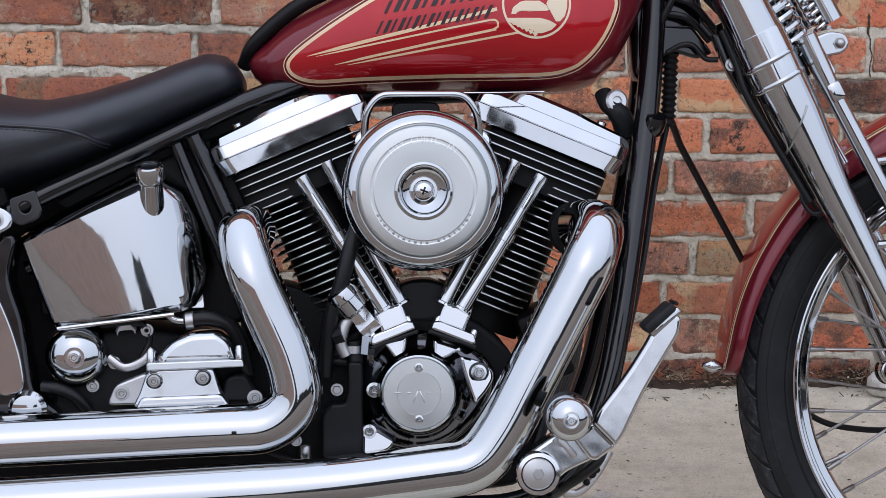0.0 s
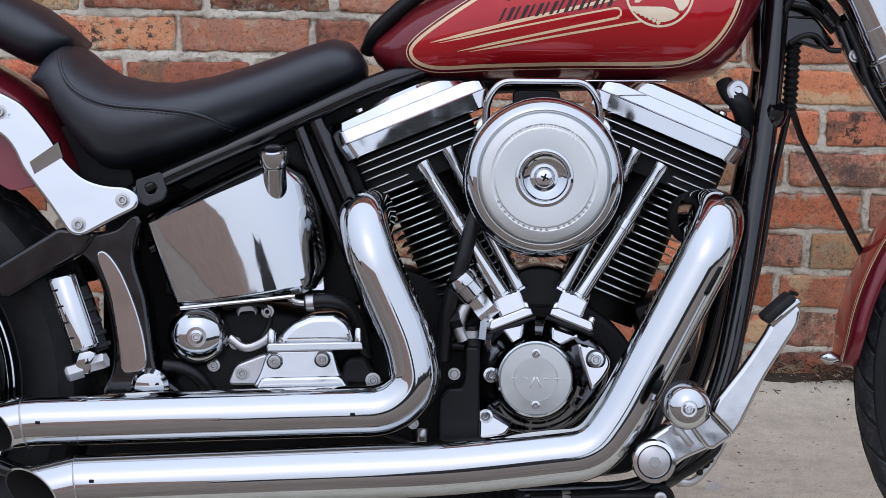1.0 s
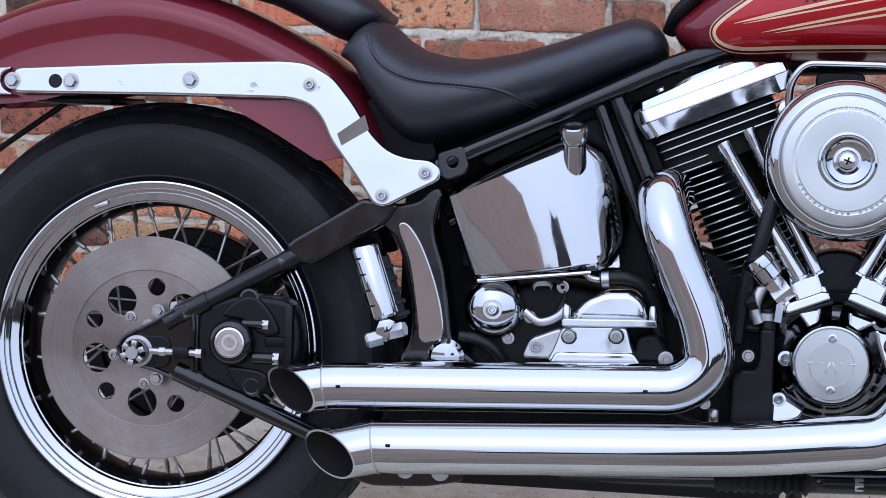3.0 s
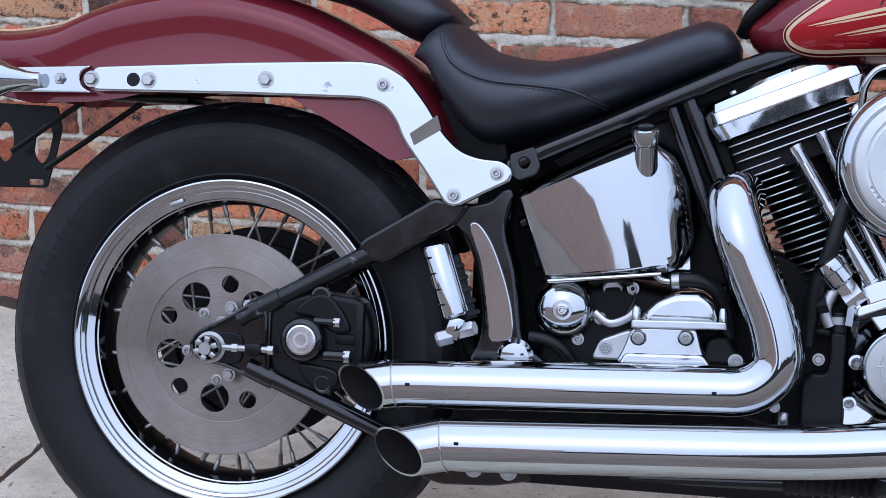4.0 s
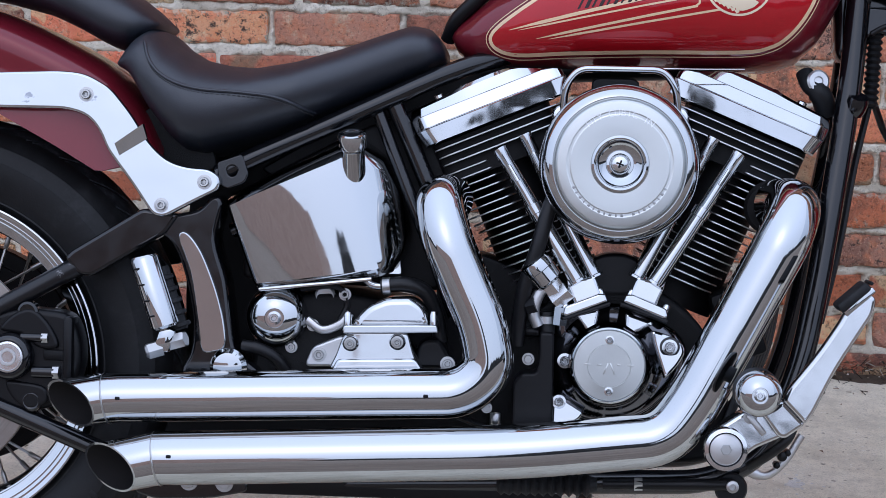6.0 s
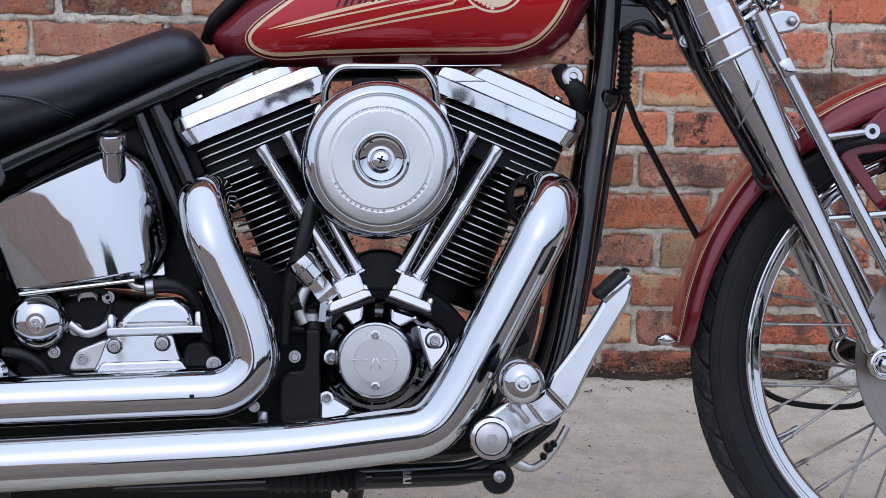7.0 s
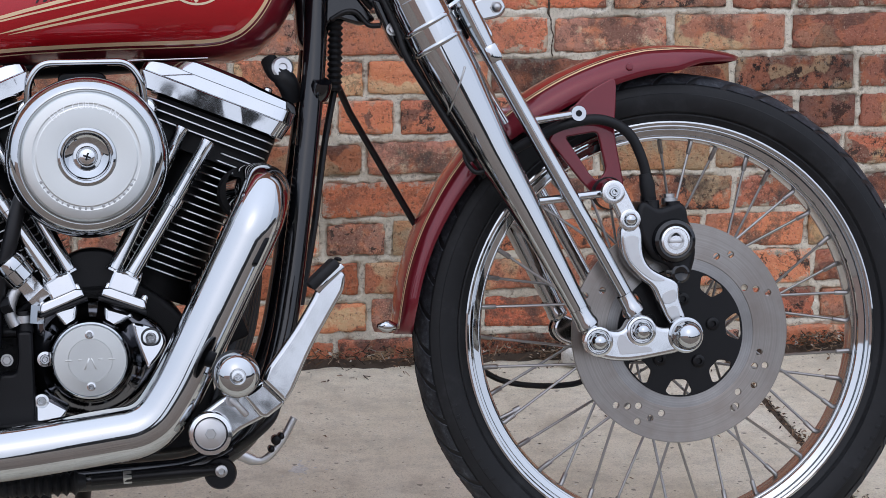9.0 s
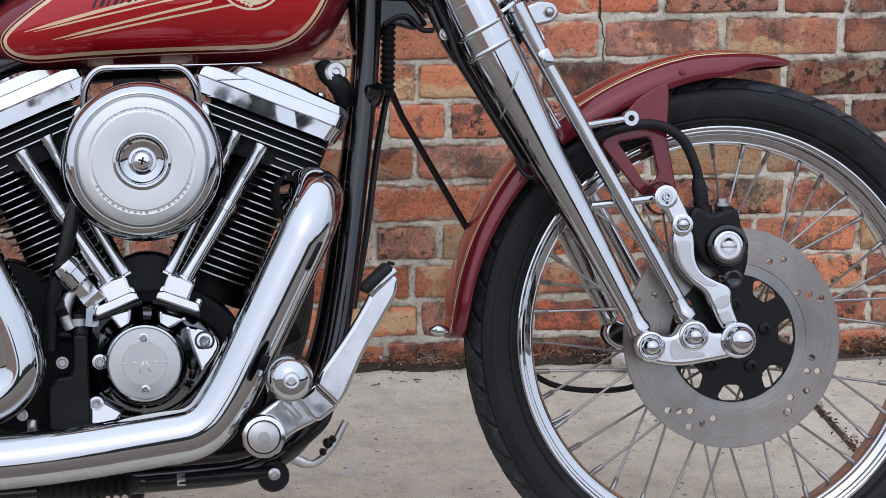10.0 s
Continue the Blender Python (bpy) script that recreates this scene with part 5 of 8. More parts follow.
for side in (1, -1):
    nm = "front" if side > 0 else "rear"
    core = part(nm + "_cylinder", sweep([cyl(side, 0.215, -0.012, 0), cyl(side, 0.455, -0.012, 0)], 0.056, 32), CRINKLE, engine, "black finned cylinder with bright fin edges")
    for i in range(17):
        s = 0.4105 - 0.0103 * i
        ui, ur = 0.008 - (0.411 - s) * 0.25, 0.056 - (0.411 - s) * 0.26
        part("fin", slab_on_axis(side, s, s + 0.0019, round2([(-0.076, -0.040), (ui - 0.016, -0.048), (ui, -0.082), (ur, -0.082), (ur + 0.017, -0.064), (ur + 0.017, 0.08), (-0.076, 0.08)], (0.02, 0.01, 0.006, 0.012, 0.012, 0.02, 0.02), 4)), [CRINKLE, FIN_EDGE], core, angle=30)
    head = part(nm + "_cylinder_head", slab_on_axis(side, 0.398, 0.452, round2([(-0.092, -0.078), (0.066, -0.078), (0.066, 0.075), (-0.092, 0.075)], 0.02, 4)), [CRINKLE, CRINKLE], engine, "black finned cylinder head")
    for i in range(3):
        s = 0.4225 + 0.0106 * i
        w = 0.061 + 0.0015 * i
        part("fin", slab_on_axis(side, s, s + 0.0020, round2([(-0.100 - 0.003 * i, -0.090), (w, -0.090), (w, 0.08), (-0.1, 0.08)], (0.02, 0.014, 0.015, 0.015), 4)), [CRINKLE, FIN_EDGE], head, angle=30)
    # rocker cover: an upright lower band, then two sloping tiers with a fine step between
    def lid(s0, u):
        """Height of a cover row at u: the top tier falls off outwards and stays under the tank."""
        if s0 > 0.4918:
            top = interp(u, [(-0.06, 0.512), (-0.03, 0.5118), (-0.002, 0.511), (0.02, 0.5078), (0.076, 0.5035)])
            s0 = 0.4918 + (s0 - 0.4918) * 50 * (top - 0.4918)
        return min(s0, (0.4932 + 0.3827 * u) / 0.9239)

    rows_ = []
    for s0, yy, du in ((0.4525, 0.0905, 0.004), (0.4545, 0.0942, 0.001), (0.4735, 0.0948, 0.0), (0.4746, 0.0935, 0.001), (0.4747, 0.0860, 0.002), (0.4757, 0.0860, 0.002), (0.4758, 0.0925, 0.002), (0.4903, 0.0882, 0.003), (0.4904, 0.0820, 0.004), (0.4914, 0.0820, 0.004), (0.4915, 0.0868, 0.004), (0.5060, 0.0815, 0.005), (0.5105, 0.0770, 0.007), (0.5118, 0.0640, 0.010), (0.5118, 0.0400, 0.03)):
        ue = interp(s0, [(0.4525, 0.0715), (0.4755, 0.0772), (0.4915, 0.0782), (0.512, 0.0745)])
        o = round2([(-0.124 + du, -yy), (ue - 0.014, -yy), (ue, -yy + 0.013), (ue, yy * 0.75), (-0.124 + du, yy * 0.75)], (0.010, 0.003, 0.003, 0.015, 0.015), 3)
        fine = []
        for (ua, ya), (ub, yb) in zip(o, o[1:] + o[:1]):
            n_ = 14 if abs(ub - ua) > 0.08 else 1
            fine += [(ua + (ub - ua) * i / n_, ya + (yb - ya) * i / n_) for i in range(n_)]
        rows_.append([cyl(side, lid(s0, u), u, y) for u, y in fine])
    cover = part(nm + "_rocker_cover", loft(rows_), CHROME_CAST, engine, "stepped chrome rocker cover", angle=22)
    for u in (0.0, 0.035):
        part("cover_screw", lathe([(0.006, 0), (0.006, 0.006), (0.004, 0.0075), (0, 0.0075)], cyl(side, 0.5040, u, -0.062), (side * 0.3827, 0, 0.9239), 14), CHROME_OLD, cover)

    # push rod tubes and their lifter block
    for (xa, za), (xb, zb), yb in ((((0.144, 0.607), (0.046, 0.450), -0.128)), (((0.114, 0.625), (0.026, 0.455), -0.108))):
        a, b = V((side * xa, yb + 0.012, za)), V((side * xb, yb - 0.004, zb))
        d = b - a
        t = sweep([a - d * 0.03, a + d * 0.02, a + d * 0.03, a + d * 0.42], [0.0086, 0.0086, 0.0080, 0.0080], 20)
        tube = part("pushrod_tube", t, CHROME, engine, "chrome pushrod tube")
        part("tube_collar", sweep([a + d * 0.40, a + d * 0.405, a + d * 0.47, a + d * 0.475], [0.0085, 0.0115, 0.0115, 0.0085], 20), CHROME, tube)
        part("lower_tube", sweep([a + d * 0.47, a + d * 0.98, a + d * 0.985, a + d], [0.0098, 0.0098, 0.0125, 0.0125], 20), CHROME, tube)
        part("keeper_clip", sweep([a + d * 0.10 + V((0, -0.0086, 0)), a + d * 0.22 + V((0, -0.0095, 0))], 0.0026, 8), CHROME_OLD, tube)
    s_ = side
    block = part("lifter_block", shape(round2([(s_ * x, z) for x, z in ((0.0160, 0.4330), (0.0245, 0.4535), (0.0270, 0.4595), (0.0300, 0.4560), (0.0520, 0.4520), (0.0610, 0.4545), (0.0600, 0.4450), (0.0495, 0.4205))][:: -s_], 0.004, 4), -0.085, -0.134, 0.004), CHROME_CAST, engine, "chrome lifter block", angle=30)
    tipped(block, -0.12, 0.43, 8)
    part("block_flange", shape(round2([(s_ * x, z) for x, z in ((0.0090, 0.4250), (0.0125, 0.4345), (0.0200, 0.4350), (0.0620, 0.4180), (0.0640, 0.4080), (0.0600, 0.4050))][:: -s_], 0.003, 4), -0.08, -0.142, 0.003), CHROME_CAST, block, angle=30)
    part("block_gasket", shape(round2([(s_ * x, z) for x, z in ((0.006, 0.4215), (0.007, 0.4250), (0.064, 0.4045), (0.063, 0.4010))][:: -s_], 0.001, 2), -0.08, -0.141, 0.0008), SATIN, block)
    for x, z in ((0.0175, 0.4345), (0.0600, 0.4165)):
        part("flange_screw", lathe([(0.0048, 0), (0.0048, 0.007), (0.0036, 0.009), (0, 0.009)], (s_ * x, -0.128, z - 0.001), (0.35 * s_, 0, 0.93), 14), CHROME_OLD, block)

# gear case cover, timing cover and their lugs
cover = part("gear_case_cover", shape(curve2([(-0.074, 0.412), (-0.03, 0.424), (0.0, 0.418), (0.03, 0.424), (0.058, 0.404), (0.082, 0.385), (0.090, 0.360), (0.080, 0.326), (0.045, 0.288), (0.0, 0.272), (-0.04, 0.276), (-0.066, 0.292), (-0.072, 0.345)], 5), -0.07, -0.118, 0.016, res=6), DARK_REFLECTION_CHROME, engine, "polished chrome gear case cover round the timing cover, dark reflections put into its colour", angle=35)
part("cover_boss", lathe([(0.074, 0.0), (0.068, 0.0065), (0.060, 0.011), (0.053, 0.015), (0.0495, 0.0195), (0.048, 0.026)], (-0.006, -0.111, 0.350), seg=64), DARK_REFLECTION_CHROME, cover, angle=30)
part("timing_cover_rim", lathe([(0.0465, 0), (0.0470, 0.003), (0.0465, 0.007), (0.0445, 0.0085), (0.0432, 0.0070)], (-0.006, -0.136, 0.350), seg=72), CHROME, cover, angle=30)
part("timing_cover", lathe([(0.0434, 0.0060), (0.0428, 0.0075), (0.0268, 0.0080), (0.0264, 0.0076), (0.0260, 0.0080), (0, 0.0080)], (-0.006, -0.136, 0.350), seg=120), BRUSHED, cover, "brushed round timing cover", angle=4)
for z in (0.3815, 0.3185):
    part("cover_screw", allen((-0.006, -0.1435, z), 0.0036, 0.003), CHROME_OLD, cover)
for dx, w in ((-0.026, 0.010), (-0.012, 0.006), (0.012, 0.006), (0.026, 0.010)):
    part("engraved_mark", box((-0.006 + dx, -0.1439, 0.351), (w * 0.8, 0.0003, 0.002), 0.0001), BRUSHED, cover, "worn engraving as plain bars")
for dx, ang in ((-0.004, 22), (0.004, -22)):
    part("engraved_mark", box((-0.006 + dx, -0.1439, 0.346), (0.0018, 0.0003, 0.015), 0.0002, Matrix.Rotation(radians(ang), 4, "Y")), BRUSHED, cover)
tipped(part("cover_lug", shape(round2([(0.0440, 0.394), (0.0678, 0.388), (0.0850, 0.377), (0.0870, 0.366), (0.0773, 0.3488), (0.0621, 0.3335), (0.0555, 0.3525), (0.0490, 0.3733)], (0.004, 0.012, 0.010, 0.010, 0.012, 0.004, 0.006, 0.006), 5), -0.10, -0.131, 0.004), CHROME_CAST, cover), -0.128, 0.37, 7)
part("lug_bolt", allen((0.0675, -0.1305, 0.3736), 0.0066, 0.005), CHROME_OLD, cover)
part("bolt_washer", lathe([(0.0125, 0), (0.0122, 0.0012), (0.0095, 0.0014)], (0.0675, -0.1305, 0.3736), seg=28), BLACK, cover)
part("cover_lug", shape(round2([(-0.0675, 0.3617), (-0.0675, 0.3466), (-0.0581, 0.3440), (-0.0500, 0.3478), (-0.0512, 0.3590), (-0.058, 0.3620)], 0.004, 4), -0.10, -0.128, 0.003), CHROME_CAST, cover)
part("lug_bolt", allen((-0.0600, -0.1275, 0.353), 0.0062, 0.005), CHROME_OLD, cover)
tipped(part("lower_plate", shape(round2([(-0.0741, 0.3115), (-0.0515, 0.2995), (-0.0344, 0.2895), (-0.0413, 0.2790), (-0.0744, 0.2680)], 0.006, 4), -0.10, -0.126, 0.003), CHROME_CAST, cover), -0.124, 0.29, 7)
part("lug_bolt", allen((-0.066, -0.1255, 0.302), 0.0058, 0.004), CHROME_OLD, cover)
tipped(part("facet", shape(round2([(-0.050, 0.4110), (-0.0185, 0.4185), (-0.0235, 0.3874), (-0.0330, 0.3875)], 0.004, 3), -0.11, -0.127, 0.004), CHROME_CAST, cover, angle=30), -0.125, 0.40, 7)
tipped(part("facet", shape(round2([(0.050, 0.4020), (0.0125, 0.4145), (0.0125, 0.3890), (0.0200, 0.3860)][::-1], 0.004, 3), -0.11, -0.127, 0.004), CHROME_CAST, cover, angle=30), -0.125, 0.40, 7)

# air cleaner
AC = (0.0, -0.03, 0.5955)
air = part("air_cleaner", lathe([(0.070, 0.085), (0.088, 0.090), (0.0945, 0.098), (0.0965, 0.108), (0.0970, 0.122), (0.0955, 0.134), (0.0915, 0.1440), (0.0855, 0.1500), (0.0805, 0.1515), (0.0785, 0.1500), (0.0775, 0.1485)], AC, seg=112), CHROME, bike, "round chrome air cleaner over the engine", angle=30)
part("air_cleaner_back", lathe([(0.0, 0.03), (0.075, 0.03), (0.084, 0.075), (0.084, 0.1)], AC, seg=64), SATIN, air)
part("face_plate", lathe([(0.0776, 0.1486), (0.0765, 0.1512), (0.0745, 0.1530), (0.070, 0.1536), (0.0640, 0.1540), (0.0625, 0.1537), (0.0600, 0.1537), (0.0585, 0.1541), (0.0365, 0.1541), (0.0348, 0.1540)], AC, seg=120), BRUSHED, air, "brushed metal face with faint worn engraving", angle=8)
part("centre_ring", lathe([(0.0350, 0.1543), (0.0338, 0.1575), (0.0312, 0.1588), (0.0290, 0.1576), (0.0280, 0.1560), (0.0175, 0.1480), (0.0160, 0.1476), (0, 0.1474)], AC, seg=72), CHROME, air, angle=30)
part("screw_washer", lathe([(0.0162, 0.1478), (0.0160, 0.1490), (0.0128, 0.1494), (0.0120, 0.1484)], AC, seg=40), CHROME, air)
part("centre_screw", lathe([(0.0112, 0.1478), (0.0111, 0.1505), (0.0100, 0.1525), (0.0075, 0.1540), (0.0040, 0.1548), (0, 0.1550)], AC, seg=32), CHROME_OLD, air)
for a in (20, 110):
    part("screw_slot", box((0, AC[1] - 0.1551, AC[2]), (0.0095, 0.0012, 0.0022), 0.0003, Matrix.Rotation(radians(a), 4, "Y")), SATIN, air)


def letter(ch, size, parent, m, material):
    cu = bpy.data.curves.new("letter", "FONT")
    cu.body, cu.size, cu.align_x, cu.extrude = ch, size, "CENTER", 0.0002
    ob = new("letter", cu)
    bpy.context.view_layer.update()
    me = bpy.data.meshes.new_from_object(ob.evaluated_get(bpy.context.evaluated_depsgraph_get()))
    bpy.data.objects.remove(ob)
    bpy.data.curves.remove(cu)
    me.materials.append(material)
    o = new("engraved_letter", me)
    o.parent = parent
    o.matrix_basis = m
    return o


PALE = metal("pale_engraving", (0.80, 0.81, 0.81), 0.34, 0.1)
WORN = metal("worn_engraving", (0.40, 0.41, 0.41), 0.40, 0.1)
word = "HTY CUBIC IN"
for i, ch in enumerate(word):
    if ch == " ":
        continue
    a = 128 - (128 - 54) * i / (len(word) - 1)
    x, z = 0.0570 * math.cos(radians(a)), 0.0570 * math.sin(radians(a))
    letter(ch, 0.0115, air, pose(AC[0] + x, AC[1] - 0.1545, AC[2] + z) @ pose(0, 0, 0, 90, 0, 0) @ pose(0, 0, 0, 0, 0, a - 90), PALE)
for i in range(20):
    if i == 11:
        continue
    a = 208 + (332 - 208) * i / 19
    x, z = 0.0600 * math.cos(radians(a)), 0.0600 * math.sin(radians(a))
    part("engraved_bar", box((AC[0] + x, AC[1] - 0.1536, AC[2] + z), (0.0020 if i % 2 else 0.0034, 0.0006, 0.0068), 0.0001, Matrix.Rotation(radians(-(a - 270)), 4, "Y")), WORN, air)
bracket = part("air_cleaner_bracket", sweep(rounded([(-0.070, -0.105, 0.650), (-0.068, -0.118, 0.690), (-0.052, -0.120, 0.7115), (0.052, -0.120, 0.7115), (0.068, -0.118, 0.690), (0.072, -0.105, 0.650)], 0.018), 0.0046, 12), CHROME, bike, "bent chrome bracket rod")
for x in (-0.071, 0.073):
    part("bracket_foot", lathe([(0, 0), (0.011, 0), (0.0125, 0.004), (0.010, 0.009), (0, 0.011)], (x, -0.10, 0.655), seg=20), CHROME_OLD, bracket)

# intake, hoses and fittings between the cylinders
part("intake_manifold", sweep(smooth_path([(-0.07, -0.01, 0.545), (-0.03, -0.05, 0.53), (0.03, -0.05, 0.53), (0.07, -0.01, 0.545)], 6), 0.022, 16), SATIN, engine)
part("carburettor", box((0.0, -0.07, 0.575), (0.06, 0.07, 0.06), 0.012), SATIN, engine)
part("valley_plate", shape(round2([(-0.03, 0.425), (-0.035, 0.475), (-0.012, 0.485), (0.012, 0.485), (0.035, 0.475), (0.03, 0.425)], 0.01, 3), -0.03, -0.085, 0.005), SATIN, engine)
can = V((-0.092, -0.128, 0.462))
ax = V((-0.60, -0.12, 0.75)).normalized()
switch = part("pressure_switch", lathe([(0, -0.018), (0.016, -0.018), (0.0195, -0.014), (0.0200, 0.002), (0.0210, 0.003), (0.0210, 0.011), (0.0195, 0.016), (0.015, 0.0185), (0, 0.019)], can, ax, 36), CHROME, engine, "small chrome canister")
part("switch_nut", lathe([(0.0135, -0.034), (0.0135, -0.018), (0, -0.018)], can, ax, 6), ALLOY, switch)
part("fitting_nut", lathe([(0.012, -0.012), (0.013, 0.012), (0, 0.012)], (-0.066, -0.128, 0.4325), (0.75, -0.1, 0.65), 6), ALLOY, switch)
part("fitting_nut", lathe([(0, -0.012), (0.0095, -0.012), (0.0095, 0.010), (0, 0.010)], (-0.0665, -0.130, 0.409), (0.1, 0, 1), 6), CHROME, switch)
part("elbow", sweep(smooth_path([(-0.080, -0.125, 0.452), (-0.094, -0.127, 0.434), (-0.100, -0.127, 0.412), (-0.094, -0.125, 0.395)], 5), 0.0075, 12), ALLOY_DULL, switch)
part("elbow_nut", lathe([(0.011, -0.006), (0.011, 0.006), (0, 0.006)], (-0.102, -0.128, 0.420), (1, -0.3, 0.3), 6), SATIN, switch)
part("breather_hose", sweep(smooth_path([(-0.070, -0.130, 0.575), (-0.085, -0.135, 0.535), (-0.097, -0.137, 0.49), (-0.112, -0.130, 0.44), (-0.118, -0.122, 0.40), (-0.120, -0.118, 0.37)], 5), 0.0095, 14), CABLE, bike, "black rubber hose")
box_ = part("oil_pump_housing", shape(round2([(-0.124, 0.266), (-0.124, 0.325), (-0.112, 0.337), (-0.096, 0.337), (-0.092, 0.352), (-0.092, 0.388), (-0.074, 0.388), (-0.073, 0.27)], 0.005, 4), -0.07, -0.132, 0.004), PLASTIC, engine, "black ribbed housing", angle=30)
part("housing_hose", sweep([(-0.083, -0.115, 0.385), (-0.084, -0.115, 0.412)], 0.0105, 16), CABLE, box_)
part("hose_clamp", lathe([(0.0115, -0.005), (0.0122, -0.0045), (0.0122, 0.0045), (0.0115, 0.005)], (-0.084, -0.115, 0.402), (0, 0, 1), 24), STEEL, box_)
part("cross_pipe", sweep([(-0.16, -0.10, 0.3865), (-0.092, -0.115, 0.3865)], 0.0065, 12), SATIN, engine)
part("fitting_bolt", hexbolt((-0.105, -0.128, 0.354), 0.0055, 0.006), STEEL, engine)
part("lower_case", shape(round2([(-0.58, 0.205), (-0.56, 0.275), (-0.30, 0.30), (-0.11, 0.33), (-0.11, 0.205)], 0.02, 3), 0.06, -0.075, 0.006), CRINKLE, engine)
part("case_rod", sweep([(-0.205, -0.11, 0.283), (-0.15, -0.115, 0.263), (-0.118, -0.118, 0.256)], 0.004, 8), SATIN, engine)
part("case_clamp", lathe([(0.006, -0.008), (0.0068, -0.007), (0.0068, 0.007), (0.006, 0.008)], (-0.144, -0.128, 0.278), (0, 0, 1), 14), STEEL, engine)
part("case_nut", hexbolt((-0.155, -0.125, 0.292), 0.0050, 0.006), STEEL, engine)

# ---- oil tank ----
TOPL = [(-0.484, 0.541), (-0.345, 0.605), (-0.318, 0.609), (-0.292, 0.592), (-0.268, 0.548)]
BOTL = [(-0.444, 0.4305), (-0.292, 0.450), (-0.277, 0.457), (-0.264, 0.477), (-0.257, 0.505)]
YL = [(0.0, -0.116), (0.06, -0.1215), (0.20, -0.1295), (0.36, -0.1345), (0.48, -0.1358), (0.60, -0.1352), (0.72, -0.1325), (0.80, -0.1285), (0.88, -0.120), (0.95, -0.102), (1.0, -0.072)]
US = [0, 0.75, 0.86, 0.94, 1.0]


def along(line, t):
    return (interp(t, list(zip(US, [p[0] for p in line]))), interp(t, list(zip(US, [p[1] for p in line]))))


rows = []
YFINE = [(q.x, q.y) for q in smooth_path([(t, y, 0) for t, y in YL], 8)]
for i in range(97):
    t = i / 96
    (xt, zt), (xb, zb), y = along(TOPL, t), along(BOTL, t), interp(t, YFINE)
    row = [(xt, y + 0.055, zt + 0.010)]
    for j in range(17):
        q = j / 16
        inset = 0.010 * (max(0, 1 - q / 0.07) ** 2 + max(0, 1 - (1 - q) / 0.07) ** 2)
        bow = -0.0012 * math.sin(math.pi * q)
        row.append((xt + (xb - xt) * q, y + inset + bow, zt + (zb - zt) * q))
    row.append((xb, y + 0.055, zb - 0.004))
    rows.append(row)
bm = sheet(rows)
left = [V(q) for q in rows[0]]
sheet([[q + V((0.0, 0.0, 0.0)) for q in left], [q + V((-0.004, 0.006, 0)) for q in left], [q + V((0.004, 0.06, 0)) for q in left]], bm)
bmesh.ops.remove_doubles(bm, verts=bm.verts, dist=1e-5)
oil = part("oil_tank", bm, CHROME, bike, "mirror chrome oil tank with a filler cap", angle=40)
part("tank_back", shape([(-0.47, 0.54), (-0.33, 0.60), (-0.29, 0.56), (-0.28, 0.47), (-0.43, 0.44)], 0.05, -0.09, 0.004), SATIN, oil)
part("lower_seam", sweep([(-0.4425, -0.116, 0.4305), (-0.36, -0.130, 0.4405), (-0.30, -0.134, 0.4480)], 0.0026, 8), CHROME_OLD, oil)
cap = part("filler_neck", lathe([(0.0, -0.008), (0.009, -0.007), (0.0135, -0.003), (0.0148, 0.004), (0.0143, 0.034), (0.0150, 0.036), (0.0170, 0.038), (0.0180, 0.042), (0.0180, 0.052), (0.017, 0.056), (0.0145, 0.0572), (0.0118, 0.0565), (0.0112, 0.053), (0, 0.052)], (-0.3255, -0.119, 0.5740), (-0.03, -0.40, 1), 40), CHROME, oil, "chrome filler neck and cap", angle=30)
part("cap_grip", lathe([(0.0111, 0.0535), (0.0105, 0.0552), (0, 0.0556)], (-0.3255, -0.119, 0.5740), (-0.03, -0.40, 1), 30), SATIN, cap)
part("tank_tab", shape(round2([(-0.291, 0.452), (-0.286, 0.482), (-0.270, 0.484), (-0.266, 0.452)], 0.004, 3), -0.09, -0.097, 0.001), CHROME_OLD, oil)
part("tab_bolt", allen((-0.277, -0.097, 0.467), 0.0055, 0.005), STEEL, oil)
part("drain_pipe", sweep(smooth_path([(-0.315, -0.11, 0.452), (-0.302, -0.114, 0.440), (-0.288, -0.115, 0.438)], 4), 0.005, 10), CHROME, oil)
hose = part("oil_hose", sweep(smooth_path([(-0.290, -0.115, 0.4385), (-0.26, -0.115, 0.441), (-0.235, -0.112, 0.432), (-0.222, -0.105, 0.405), (-0.215, -0.10, 0.37)], 5), 0.0095, 14), CABLE, bike, "black oil hose")
part("hose_clamp", lathe([(0.0105, -0.005), (0.011, -0.0045), (0.011, 0.0045), (0.0105, 0.005)], (-0.283, -0.115, 0.4385), (1, 0, 0.1), 24), STEEL, hose)

# ---- gearbox ----
gearbox = part("gearbox", shape(round2([(-0.46, 0.30), (-0.45, 0.41), (-0.36, 0.43), (-0.22, 0.41), (-0.20, 0.32), (-0.22, 0.29)], 0.02, 4), 0.08, -0.085, 0.008), CRINKLE, bike, "black gearbox with chrome covers")
ball = part("starter_cover", lathe([(0.0415, -0.04), (0.0415, 0.0), (0.0405, 0.008), (0.0395, 0.010)], (-0.4235, -0.075, 0.3945), seg=48), SATIN, gearbox, "black collar")
part("starter_dome", lathe([(0.0392, 0.008), (0.0385, 0.016), (0.0350, 0.026), (0.028, 0.033), (0.018, 0.0375), (0.0125, 0.0385), (0.0120, 0.0375), (0, 0.0375)], (-0.4235, -0.075, 0.3945), seg=56), CHROME, ball, "chrome dome")
part("dome_bolt", allen((-0.4235, -0.1125, 0.3945), 0.0058, 0.004), CHROME_OLD, ball)
